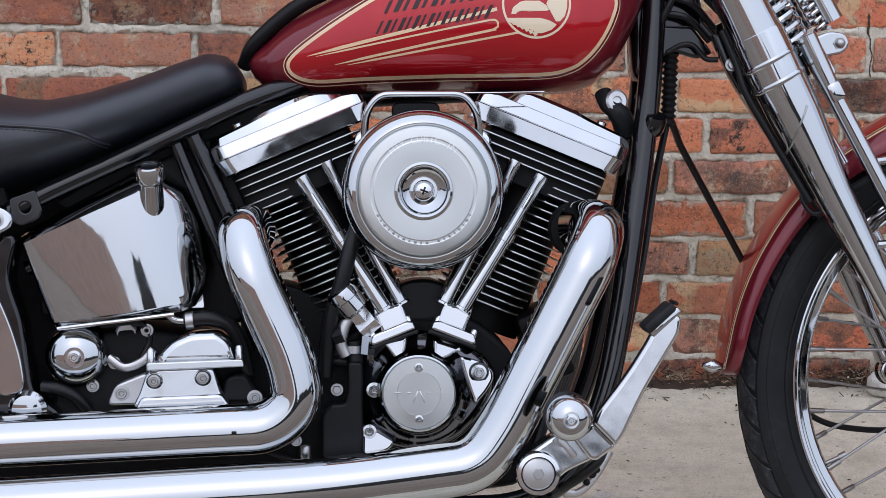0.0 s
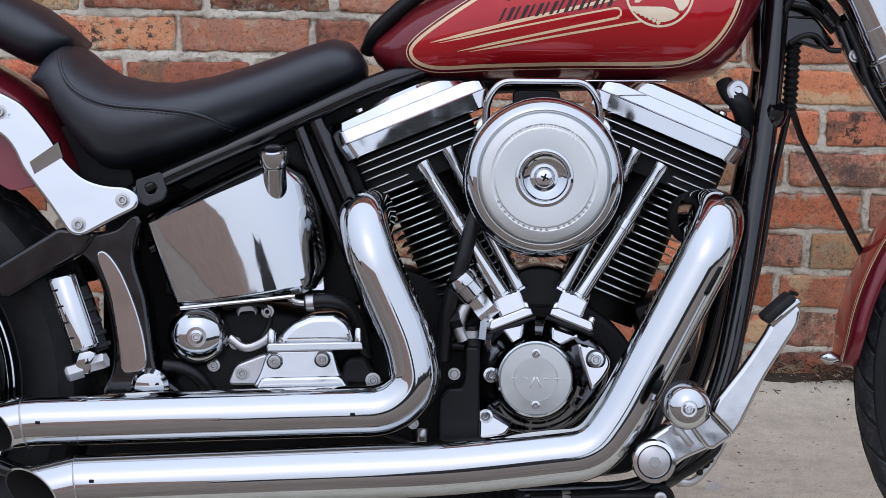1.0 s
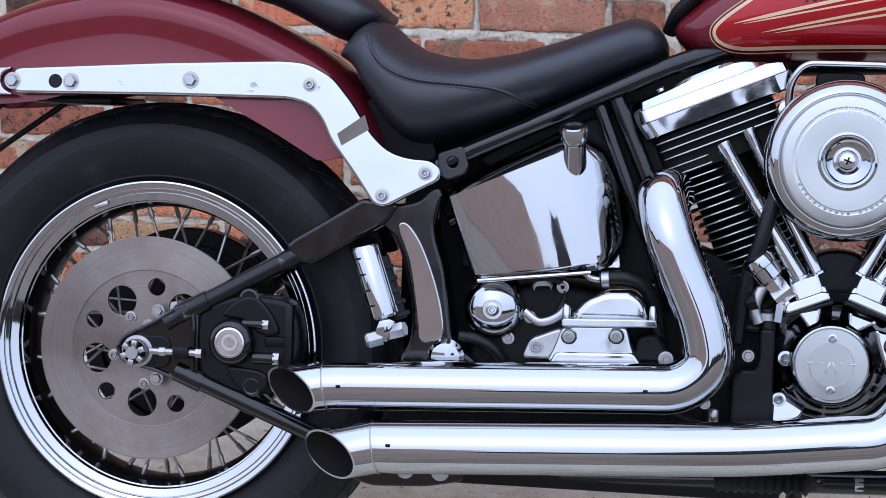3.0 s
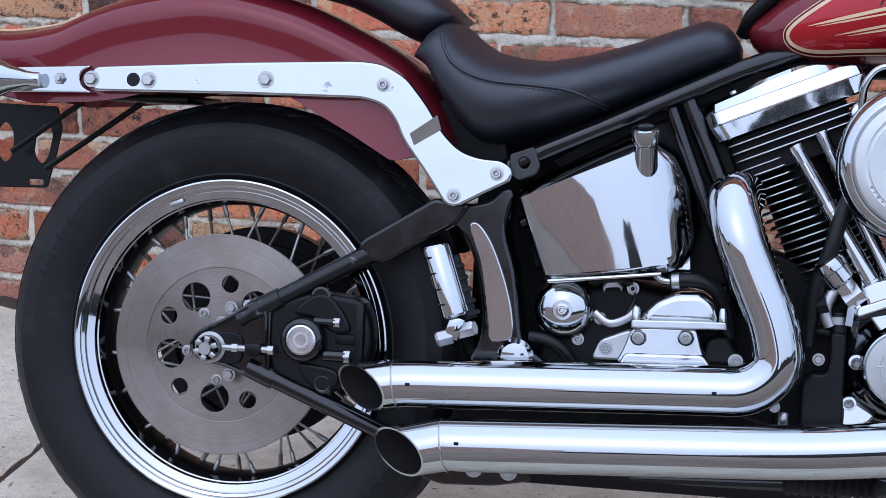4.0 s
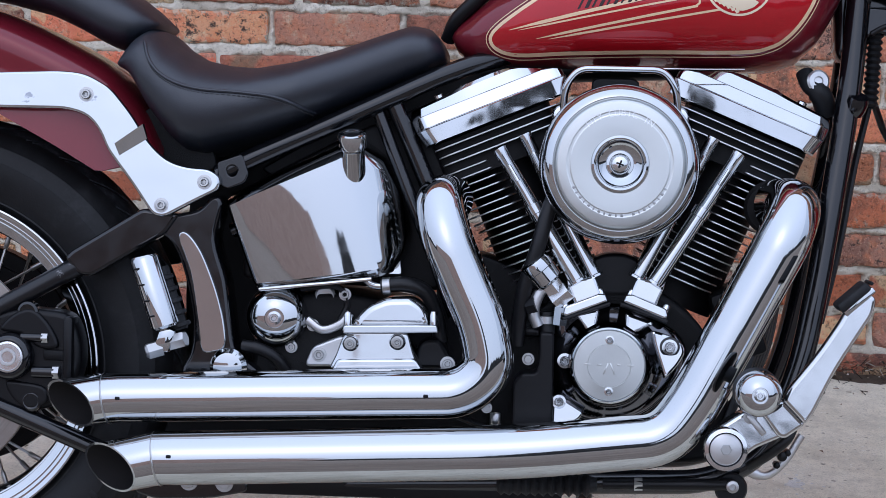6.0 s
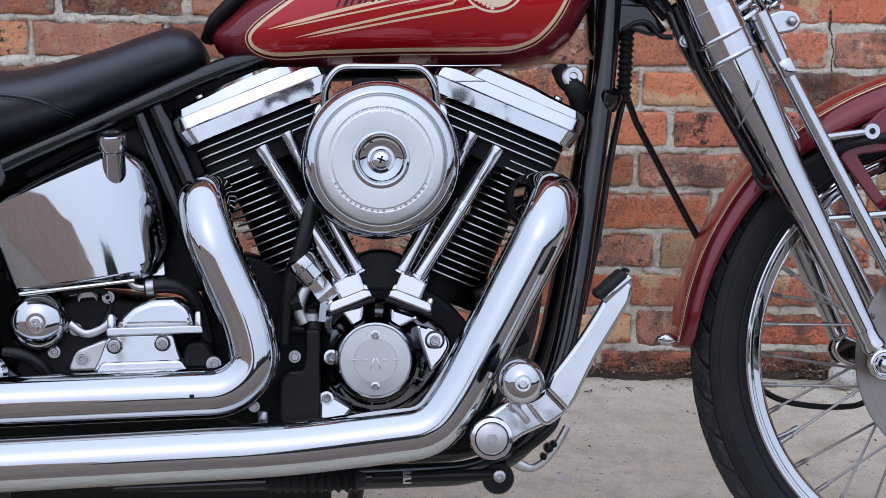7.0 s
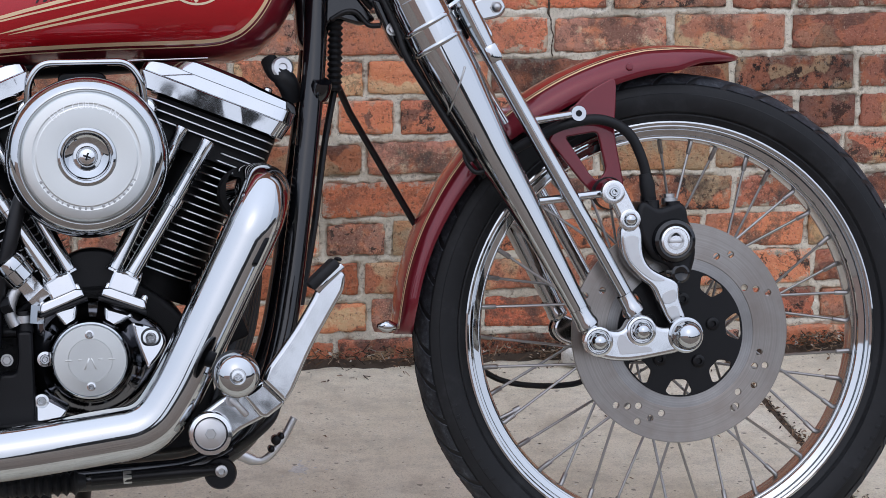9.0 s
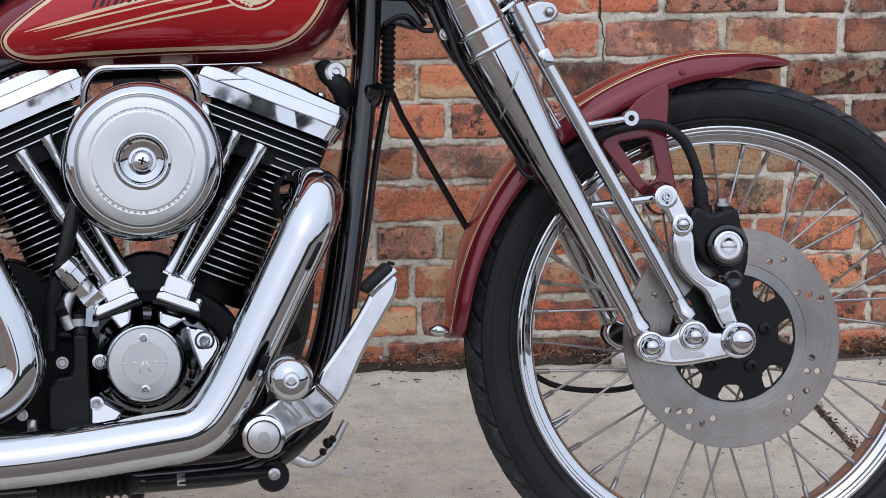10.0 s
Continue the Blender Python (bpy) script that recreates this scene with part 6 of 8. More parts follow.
side_cover = part("gearbox_side_cover", shape(round2([(-0.352, 0.335), (-0.343, 0.352), (-0.334, 0.378), (-0.322, 0.3835), (-0.262, 0.3855), (-0.252, 0.382), (-0.245, 0.356), (-0.236, 0.338)], 0.007, 4), -0.08, -0.138, 0.005, res=3), CHROME_CAST, gearbox, "chrome side cover", angle=35)
part("cover_step", shape(round2([(-0.348, 0.333), (-0.340, 0.349), (-0.243, 0.352), (-0.232, 0.336)], 0.006, 4), -0.09, -0.142, 0.004), CHROME_CAST, side_cover, angle=35)
for x, z in ((-0.324, 0.3685), (-0.266, 0.3715)):
    part("cover_bolt_boss", lathe([(0.0105, 0), (0.0100, 0.004), (0.0088, 0.005), (0, 0.005)], (x, -0.1365, z), seg=24), CHROME, side_cover)
    part("bolt_well", lathe([(0.0088, 0.0052), (0.0086, 0.0058), (0, 0.0058)], (x, -0.1365, z), seg=24), BLACK, side_cover)
    part("cover_bolt", allen((x, -0.1420, z), 0.0050, 0.006), STEEL, side_cover)
release = part("release_cover", shape(round2([(-0.325, 0.388), (-0.318, 0.400), (-0.304, 0.415), (-0.281, 0.425), (-0.249, 0.4265), (-0.232, 0.415), (-0.224, 0.390)], 0.008, 5), -0.08, -0.136, 0.009, res=4), CHROME_CAST, gearbox, "chrome release cover", angle=35)
part("release_flange", shape(round2([(-0.334, 0.380), (-0.333, 0.3905), (-0.217, 0.394), (-0.215, 0.384)], 0.003, 3), -0.08, -0.143, 0.002), CHROME, release)
for x, z in ((-0.328, 0.3905), (-0.2215, 0.394)):
    part("flange_bolt", lathe([(0.0052, 0), (0.0052, 0.012), (0.004, 0.016), (0, 0.016)], (x, -0.137, z), (0, 0, 1), 14), CHROME_OLD, release)
part("gearbox_lug", shape(round2([(-0.385, 0.335), (-0.375, 0.360), (-0.335, 0.376), (-0.33, 0.336)], 0.008, 4), -0.085, -0.112, 0.003), ALLOY_DULL, gearbox)
part("lug_bolt", allen((-0.3665, -0.112, 0.3505), 0.0062, 0.006), STEEL, gearbox)
part("gearbox_end", shape(round2([(-0.248, 0.336), (-0.242, 0.372), (-0.215, 0.376), (-0.192, 0.336)], 0.012, 4), -0.085, -0.118, 0.006), SATIN, gearbox)
part("end_bolt", allen((-0.205, -0.118, 0.344), 0.0062, 0.005), STEEL, gearbox)
part("plug", lathe([(0.0135, 0), (0.0135, 0.008), (0.011, 0.010), (0.008, 0.008), (0, 0.008)], (-0.3640, -0.075, 0.4215), seg=24), ALLOY_DULL, gearbox)
part("link_arm", sweep(smooth_path([(-0.385, -0.092, 0.392), (-0.365, -0.096, 0.380), (-0.342, -0.096, 0.388), (-0.330, -0.094, 0.402)], 5), 0.0055, 10, flat=0.6), ALLOY_DULL, gearbox)
for x, z in ((-0.378, 0.385), (-0.405, 0.357), (-0.338, 0.425)):
    part("gearbox_screw", allen((x, -0.088, z), 0.0052, 0.006), STEEL, gearbox)
part("wiring", sweep(smooth_path([(-0.395, -0.08, 0.43), (-0.35, -0.09, 0.435), (-0.335, -0.085, 0.415), (-0.345, -0.085, 0.39)], 5), 0.004, 8), CABLE, gearbox)

# ---- exhaust: two slash-cut pipes ----
def slash_pipe(path, r, cut_at, name, label):
    """A pipe with a dark bore, cut off aslant at its end."""
    cut_n, seg = V((-0.60, -0.70, -0.36)).normalized(), 44
    p = [V(q) for q in path]
    d = (p[-1] - p[-2]).normalized()
    bm = bmesh.new()
    ends = []
    for rad, index in ((r, 0), (r - 0.0026, 1)):
        normal, prev = None, None
        for i in range(len(p) - 1):
            t = (p[i + 1] - p[max(i - 1, 0)]).normalized()
            if i == len(p) - 2:
                t = d
            normal = (t.cross(V((0, 1, 0))) if normal is None else normal - t * normal.dot(t)).normalized()
            bi = t.cross(normal)
            ringp = [p[i] + rad * (normal * math.cos(6.28318530718 * j / seg) + bi * math.sin(6.28318530718 * j / seg)) for j in range(seg)]
            rows_ = [ringp]
            if i == len(p) - 2:
                rows_ = [ringp, [q + d * ((V(cut_at) - q).dot(cut_n) / d.dot(cut_n)) for q in ringp]]
            for row in rows_:
                now = [bm.verts.new(q) for q in row]
                if prev:
                    for j in range(seg):
                        bm.faces.new((prev[j], prev[(j + 1) % seg], now[(j + 1) % seg], now[j])).material_index = index
                prev = now
        ends.append(prev)
    for j in range(seg):
        bm.faces.new((ends[0][j], ends[0][(j + 1) % seg], ends[1][(j + 1) % seg], ends[1][j]))
    return part(name, bm, [CHROME, SOOT], bike, label, angle=40)


SOOT = mat("sooty_pipe_inside", (0.012, 0.011, 0.011), 0.85, spec=0.1)
P1 = rounded([(-0.2085, -0.102, 0.5465), (-0.218, -0.140, 0.548), (-0.207, -0.168, 0.502), (-0.1590, -0.170, 0.396), (-0.1490, -0.170, 0.345), (-0.1830, -0.170, 0.3135), (-0.255, -0.170, 0.3110), (-0.603, -0.168, 0.2965)], 0.058, 8) + [V((-0.62, -0.168, 0.2950)), V((-0.76, -0.168, 0.272))]
P2 = rounded([(0.1960, -0.106, 0.5485), (0.213, -0.145, 0.552), (0.199, -0.180, 0.515), (0.094, -0.186, 0.312), (0.062, -0.188, 0.268), (-0.11, -0.188, 0.2475), (-0.53, -0.186, 0.2265)], 0.060, 8) + [V((-0.55, -0.186, 0.2260)), V((-0.70, -0.186, 0.193))]
upper_pipe = slash_pipe(P1, 0.0310, (-0.667, -0.168, 0.289), "rear_exhaust_pipe", "curved chrome exhaust pipe with a slash-cut end")
lower_pipe = slash_pipe(P2, 0.0330, (-0.611, -0.186, 0.213), "front_exhaust_pipe", "long curved chrome exhaust pipe with a slash-cut end")
for pipe, pts in ((upper_pipe, ((-0.620, 0.2945),)), (lower_pipe, ((-0.552, 0.2250),))):
    for x, z in pts:
        r = 0.0312 if pipe is upper_pipe else 0.0332
        y = -0.168 if pipe is upper_pipe else -0.186
        part("end_seam", lathe([(r, -0.0012), (r + 0.0006, 0), (r, 0.0012)], (x, y, z), (-1, 0, -0.17), 48), STEEL, pipe)
for x, y, z, pp in ((-0.2250, -0.2005, 0.3130, upper_pipe), (-0.6000, -0.1985, 0.2990, upper_pipe), (-0.5320, -0.2185, 0.2330, lower_pipe)):
    part("shield_clip", box((x, y, z), (0.006, 0.003, 0.004), 0.001), SATIN, pp, "small dark clip")

# dark inner parts under the seat and round the gearbox
part("battery_cover", shape(round2([(-0.467, 0.581), (-0.419, 0.609), (-0.313, 0.659), (-0.230, 0.698), (-0.122, 0.740), (-0.099, 0.725), (-0.159, 0.686), (-0.242, 0.624), (-0.325, 0.619), (-0.450, 0.569)], 0.006, 3), 0.020, 0.045, 0.003), SATIN, bike, "black cover between the frame tubes under the seat")
part("seat_bracket", shape(round2([(-0.610, 0.645), (-0.575, 0.668), (-0.520, 0.625), (-0.505, 0.580), (-0.560, 0.560)], 0.01, 4), -0.050, -0.072, 0.003), CRINKLE, bike, "black bracket under the seat")
inner = part("battery_box", shape(round2([(-0.475, 0.44), (-0.468, 0.560), (-0.33, 0.632), (-0.225, 0.675), (-0.195, 0.62), (-0.215, 0.50), (-0.22, 0.43)], 0.01, 3), 0.06, -0.06, 0.006), CRINKLE, bike, "black battery box behind the oil tank")
part("inner_plate", shape(round2([(-0.225, 0.245), (-0.225, 0.47), (-0.175, 0.48), (-0.10, 0.455), (-0.09, 0.33), (-0.11, 0.245)], 0.01, 3), 0.05, -0.06, 0.004), CRINKLE, engine)

for s_ in (1,):
    part("exhaust_port", sweep([(s_ * 0.184, -0.06, 0.540), (s_ * 0.198, -0.095, 0.548), (s_ * 0.205, -0.108, 0.549), (s_ * 0.208, -0.114, 0.550)], [0.022, 0.028, 0.030, 0.028], 28), CRINKLE, engine, "black exhaust port")
for s_ in (1,):
    part("port_shield", lathe([(0, 0), (0.032, 0), (0.034, 0.003), (0.030, 0.007), (0, 0.009)], (s_ * 0.190, -0.086, 0.546), seg=32), CRINKLE, engine)
part("inner_guard", shape(round2([(-0.570, 0.32), (-0.570, 0.50), (-0.560, 0.60), (-0.44, 0.645), (-0.42, 0.50), (-0.42, 0.32)], 0.01, 3), 0.075, 0.05, 0.004), CRINKLE, inner)
part("top_motor_mount", shape(round2([(-0.030, 0.640), (-0.036, 0.705), (0.026, 0.705), (0.026, 0.640)], 0.012, 3), -0.02, -0.045, 0.003), SATIN, engine)

# ---- frame ----
frame_tubes = part("frame", sweep(rounded([(0.300, -0.035, 0.850), (0.287, -0.050, 0.690), (0.266, -0.070, 0.553), (0.246, -0.088, 0.430), (0.229, -0.100, 0.345), (0.185, -0.105, 0.240), (0.120, -0.105, 0.205), (-0.10, -0.105, 0.198), (-0.40, -0.10, 0.186), (-0.575, -0.10, 0.190), (-0.60, -0.09, 0.230)], 0.06, 6), 0.0150, 20), BLACK, bike, "gloss black tubular steel frame", angle=40)
for name, pts, r in (
    ("down_tube", [(0.305, 0.035, 0.850), (0.290, 0.050, 0.690), (0.268, 0.070, 0.553), (0.248, 0.088, 0.430), (0.231, 0.100, 0.345), (0.185, 0.105, 0.240), (0.120, 0.105, 0.205), (-0.10, 0.105, 0.198), (-0.58, 0.10, 0.190)], 0.0150),
    ("seat_rail", [(-0.500, -0.098, 0.572), (-0.462, -0.098, 0.592), (-0.350, -0.088, 0.643), (-0.207, -0.065, 0.711), (-0.10, -0.03, 0.745), (0.25, -0.01, 0.80)], 0.0125),
    ("seat_rail", [(-0.500, 0.098, 0.572), (-0.350, 0.088, 0.643), (-0.207, 0.065, 0.711), (-0.10, 0.03, 0.745)], 0.0125),
    ("seat_post", [(-0.306, -0.074, 0.665), (-0.270, -0.076, 0.575), (-0.238, -0.078, 0.500), (-0.20, -0.08, 0.40)], 0.0085),
    ("seat_post", [(-0.285, -0.070, 0.672), (-0.255, -0.070, 0.605), (-0.222, -0.070, 0.530), (-0.20, -0.07, 0.45)], 0.0115),
    ("cross_brace", [(-0.49, -0.05, 0.50), (-0.44, -0.05, 0.525), (-0.30, -0.04, 0.56)], 0.010),
):
    part(name, sweep(rounded(pts, 0.05, 5), r, 16), BLACK, frame_tubes, angle=40)
part("backbone", sweep([(-0.18, 0.0, 0.715), (0.12, 0.0, 0.728)], 0.020, 16), SATIN, frame_tubes)
part("neck", shape(round2([(0.272, 0.735), (0.268, 0.86), (0.35, 0.87), (0.366, 0.80), (0.330, 0.785), (0.312, 0.755), (0.302, 0.72)], 0.012, 4), 0.028, -0.028, 0.008), BLACK, frame_tubes, "black steering neck")
part("neck_gusset", shape(round2([(0.295, 0.800), (0.345, 0.800), (0.372, 0.765), (0.352, 0.758), (0.318, 0.768), (0.30, 0.752)], 0.006, 4), -0.022, -0.040, 0.004), BLACK, frame_tubes)
part("tube_lug", lathe([(0.0, -0.012), (0.012, -0.012), (0.014, -0.006), (0.014, 0.006), (0.012, 0.012), (0, 0.012)], (0.294, -0.060, 0.676), (0.2, -0.6, 1), 20), BLACK, frame_tubes)
for x0, z0, x1, z1 in ((0.315, 0.835, 0.372, 0.795), (0.310, 0.815, 0.366, 0.780), (0.305, 0.862, 0.380, 0.815), (0.30, 0.795, 0.345, 0.862)):
    part("wiring", sweep(smooth_path([(x0, -0.045, z0), ((x0 + x1) / 2, -0.052, (z0 + z1) / 2 + 0.010), (x1, -0.045, z1)], 6), 0.0045, 8), CABLE, frame_tubes)
part("seat_bracket", shape(round2([(-0.498, 0.561), (-0.499, 0.588), (-0.468, 0.599), (-0.459, 0.574), (-0.464, 0.563), (-0.486, 0.554)], 0.004, 3), -0.098, -0.112, 0.002, [ring(-0.4800, 0.5770, 0.0066, 20)]), BLACK, frame_tubes, "black lug with a round hole")
part("pivot_casting", shape(curve2([(-0.580, 0.505), (-0.556, 0.520), (-0.523, 0.528), (-0.505, 0.545), (-0.492, 0.536), (-0.500, 0.490), (-0.486, 0.440), (-0.478, 0.385), (-0.470, 0.350), (-0.442, 0.325), (-0.470, 0.310), (-0.530, 0.310), (-0.540, 0.326), (-0.529, 0.350), (-0.527, 0.390), (-0.538, 0.446), (-0.555, 0.485)], 4), -0.055, -0.112, 0.005, res=3), BLACK, frame_tubes, "gloss black swing arm pivot casting")
part("pivot_insert", shape(curve2([(-0.541, 0.500), (-0.530, 0.494), (-0.514, 0.470), (-0.496, 0.425), (-0.486, 0.385), (-0.485, 0.358), (-0.499, 0.350), (-0.514, 0.352), (-0.5195, 0.383), (-0.530, 0.447), (-0.545, 0.490)], 5), -0.108, -0.116, 0.002), CHROME, frame_tubes, "chrome insert in the pivot casting")
part("pivot_cap", lathe([(0.024, -0.004), (0.0235, 0.004), (0.018, 0.010), (0, 0.013)], (-0.480, -0.112, 0.332), seg=36), CHROME, frame_tubes)
part("pivot_hose", sweep(smooth_path([(-0.465, -0.10, 0.358), (-0.445, -0.102, 0.355), (-0.425, -0.098, 0.345), (-0.41, -0.09, 0.325)], 5), 0.008, 12), CABLE, frame_tubes)
rail = part("rail_plate", shape(round2([(-0.60, 0.172), (-0.585, 0.205), (-0.46, 0.208), (-0.45, 0.176), (-0.50, 0.166), (-0.57, 0.163)], 0.01, 4), -0.098, -0.118, 0.003), BLACK, frame_tubes)
for x, z in ((-0.527, 0.187), (-0.482, 0.1865)):
    part("rail_bolt", hexbolt((x, -0.118, z), 0.0085, 0.006), STEEL, frame_tubes)
part("rail_bar", box((-0.27, -0.105, 0.188), (0.42, 0.022, 0.030), 0.003), SATIN, frame_tubes)
part("rail_clip", hexbolt((-0.064, -0.122, 0.195), 0.006, 0.006), STEEL, frame_tubes)

# ---- swing arm and rear brake ----
swing = part("swing_arm", shape(round2([(-0.690, 0.463), (-0.683, 0.472), (-0.592, 0.528), (-0.545, 0.522), (-0.562, 0.497), (-0.655, 0.441), (-0.672, 0.443)], 0.006, 4), -0.080, -0.118, 0.005), BLACK, bike, "black triangulated swing arm")
part("upper_tube", sweep([(-0.665, -0.104, 0.458), (-0.700, -0.106, 0.440), (-0.820, -0.114, 0.373), (-0.845, -0.116, 0.358)], [0.0135, 0.0125, 0.0120, 0.0125], 18), SCUFFED, swing, "scuffed black tube")
part("upper_tube_sleeve", sweep([(-0.790, -0.113, 0.390), (-0.828, -0.115, 0.369)], [0.0138, 0.0138], 18), SCUFFED, swing)
part("lower_tube", sweep([(-0.825, -0.116, 0.296), (-0.640, -0.108, 0.220), (-0.58, -0.10, 0.195)], 0.0122, 18), BLACK, swing)
part("lower_tube_sleeve", sweep([(-0.830, -0.117, 0.298), (-0.795, -0.115, 0.283)], 0.0140, 18), BLACK, swing)
part("axle_plate", shape(curve2([(-0.908, 0.330), (-0.896, 0.344), (-0.860, 0.362), (-0.822, 0.386), (-0.803, 0.380), (-0.800, 0.330), (-0.803, 0.288), (-0.822, 0.282), (-0.860, 0.295), (-0.896, 0.303), (-0.909, 0.315)], 4), -0.100, -0.122, 0.003), BLACK, swing, "black axle plate")
part("axle_plate_rim", sweep([V((x, -0.123, z)) for x, z in curve2([(-0.904, 0.330), (-0.892, 0.342), (-0.860, 0.358), (-0.826, 0.379), (-0.810, 0.374), (-0.807, 0.330), (-0.810, 0.292), (-0.826, 0.288), (-0.860, 0.299), (-0.894, 0.307), (-0.905, 0.317)], 4)], 0.0032, 8, closed=True), BLACK, swing)
part("axle_slot", shape(round2([(-0.890, 0.300), (-0.890, 0.342), (-0.836, 0.342), (-0.836, 0.300)], 0.016, 5), -0.118, -0.126, 0.002), SATIN, swing)
nut = part("axle_nut", lathe([(0.0205, 0), (0.0205, 0.003), (0.0165, 0.0035), (0.0165, 0.012), (0.0150, 0.014)], (-0.880, -0.124, 0.321), seg=30), STEEL, swing, "castellated steel axle nut")
for k in range(6):
    a = radians(60 * k + 20)
    part("nut_tooth", box((-0.880 + 0.0125 * math.cos(a), -0.142, 0.321 + 0.0125 * math.sin(a)), (0.0075, 0.012, 0.0075), 0.001, Matrix.Rotation(-a, 4, "Y")), STEEL, swing)
part("axle_end", lathe([(0.009, 0), (0.009, 0.024), (0.0078, 0.026), (0, 0.026)], (-0.880, -0.124, 0.321), seg=20), STEEL, swing)
part("adjuster", sweep([(-0.862, -0.130, 0.3225), (-0.800, -0.130, 0.3225)], 0.0045, 10), STEEL, swing, "chain adjuster screw")
for x, r in ((-0.845, 0.006), (-0.797, 0.0062)):
    part("adjuster_nut", lathe([(r, -0.004), (r, 0.004), (0, 0.004)], (x, -0.130, 0.3225), (1, 0, 0), 6), STEEL, swing)
part("adjuster_block", box((-0.820, -0.128, 0.3225), (0.022, 0.018, 0.016), 0.003), SATIN, swing)
for x, z in ((-0.868, 0.372), (-0.880, 0.352), (-0.868, 0.284)):
    part("plate_nut", hexbolt((x + 0.008, -0.104, z), 0.0065, 0.006), STEEL, swing)

cal = part("rear_brake_caliper", shape(curve2([(-0.806, 0.366), (-0.790, 0.385), (-0.755, 0.398), (-0.715, 0.398), (-0.682, 0.390), (-0.668, 0.355), (-0.671, 0.315), (-0.690, 0.283), (-0.735, 0.268), (-0.785, 0.280), (-0.805, 0.310)], 4), -0.075, -0.118, 0.008, res=3), SATIN, bike, "black rear brake caliper with a bright badge")
part("caliper_collar", lathe([(0.0300, -0.01), (0.0300, 0.008), (0.0280, 0.014), (0.0240, 0.018), (0.0215, 0.0185), (0.0205, 0.016)], (-0.756, -0.118, 0.3385), seg=44), BLACK, cal)
part("caliper_badge", lathe([(0.0207, 0.0155), (0.0195, 0.0172), (0.0170, 0.0178), (0.0165, 0.0170), (0, 0.0172)], (-0.756, -0.118, 0.3385), seg=44), ALLOY, cal, "round bright metal badge")
part("badge_mark", lathe([(0.011, 0.0172), (0.0105, 0.0180), (0.0075, 0.0180), (0.007, 0.0172)], (-0.756, -0.118, 0.3385), seg=28), ALLOY_DULL, cal)
for x, z in ((-0.735, 0.3945), (-0.729, 0.282)):
    part("caliper_lug", lathe([(0.0135, -0.01), (0.0130, 0.004), (0.010, 0.006), (0.006, 0.004), (0, 0.004)], (x, -0.117, z), seg=24), BLACK, cal)
for x, z, r in ((-0.712, 0.3625, 0.0065), (-0.697, 0.3195, 0.0085)):
    part("caliper_pin", sweep([(x - 0.03, -0.122, z), (x - 0.002, -0.122, z)], r * 0.9, 14), BLACK, cal)
    part("pin_nut", lathe([(r, -0.004), (r, 0.004), (0, 0.006)], (x, -0.122, z), (1, 0, 0), 6), STEEL, cal)
part("caliper_rib", box((-0.682, -0.112, 0.345), (0.012, 0.03, 0.09), 0.004), SATIN, cal)

part("caliper_web", shape(curve2([(-0.770, 0.372), (-0.752, 0.392), (-0.728, 0.398), (-0.706, 0.378), (-0.695, 0.352), (-0.720, 0.350), (-0.742, 0.366)], 4), -0.112, -0.1235, 0.004, res=3), SATIN, cal)
part("caliper_web", shape(curve2([(-0.762, 0.306), (-0.738, 0.306), (-0.712, 0.300), (-0.708, 0.282), (-0.730, 0.272), (-0.752, 0.284)], 4), -0.112, -0.1225, 0.004, res=3), SATIN, cal)
part("caliper_pocket", box((-0.700, -0.118, 0.341), (0.030, 0.008, 0.014), 0.004), CRINKLE, cal)

# left side of the rear wheel: belt pulley, and the dark swing arm there
pulley = part("drive_pulley", lathe([(0.148, -0.015), (0.150, -0.013), (0.150, 0.013), (0.148, 0.015), (0.128, 0.014), (0.125, 0.006), (0.05, 0.004), (0.05, -0.004), (0.125, -0.006), (0.128, -0.014)], (-0.877, 0.095, 0.321), seg=72, closed=True), SATIN, bike, "black toothed drive pulley", angle=30)
part("left_swing_tube", sweep([(-0.60, 0.104, 0.49), (-0.845, 0.116, 0.358)], 0.0125, 14), BLACK, swing)
part("left_swing_tube", sweep([(-0.60, 0.10, 0.20), (-0.845, 0.116, 0.300)], 0.0122, 14), BLACK, swing)
part("belt_guard", shape(round2([(-0.80, 0.455), (-0.60, 0.49), (-0.58, 0.45), (-0.78, 0.42)], 0.01, 3), 0.11, 0.09, 0.003), SATIN, swing)

# passenger footrest, folded up
foot = part("passenger_footrest", sweep([(-0.5815, -0.150, 0.4700), (-0.5805, -0.150, 0.4660), (-0.5530, -0.150, 0.3850), (-0.5520, -0.150, 0.3820)], [0.0150, 0.0178, 0.0178, 0.0150], 30), CHROME, bike, "folded chrome passenger footrest with slots", angle=40)
for i in range(4):
    t = (0.14, 0.38, 0.62, 0.85)[i]
    c = V((-0.5805, -0.150, 0.4660)).lerp(V((-0.5530, -0.150, 0.3850)), t)
    part("slot", box(c + V((-0.0085, -0.0150, 0)), (0.010, 0.004, 0.0024), 0.0006, Matrix.Rotation(radians(-12), 4, "Y")), SATIN, foot)
part("rubber_back", sweep([(-0.566, -0.132, 0.455), (-0.540, -0.132, 0.378)], 0.0125, 16), RUBBER, foot)
for i in range(5):
    c = V((-0.560, -0.136, 0.442)).lerp(V((-0.538, -0.136, 0.385)), i / 4)
    part("rubber_ring", lathe([(0.0125, -0.003), (0.0140, -0.002), (0.0140, 0.002), (0.0125, 0.003)], c, (0.32, 0, -0.95), 16), RUBBER, foot)
part("clevis", box((-0.5525, -0.148, 0.3680), (0.020, 0.020, 0.030), 0.004, Matrix.Rotation(radians(18), 4, "Y")), CHROME, foot)
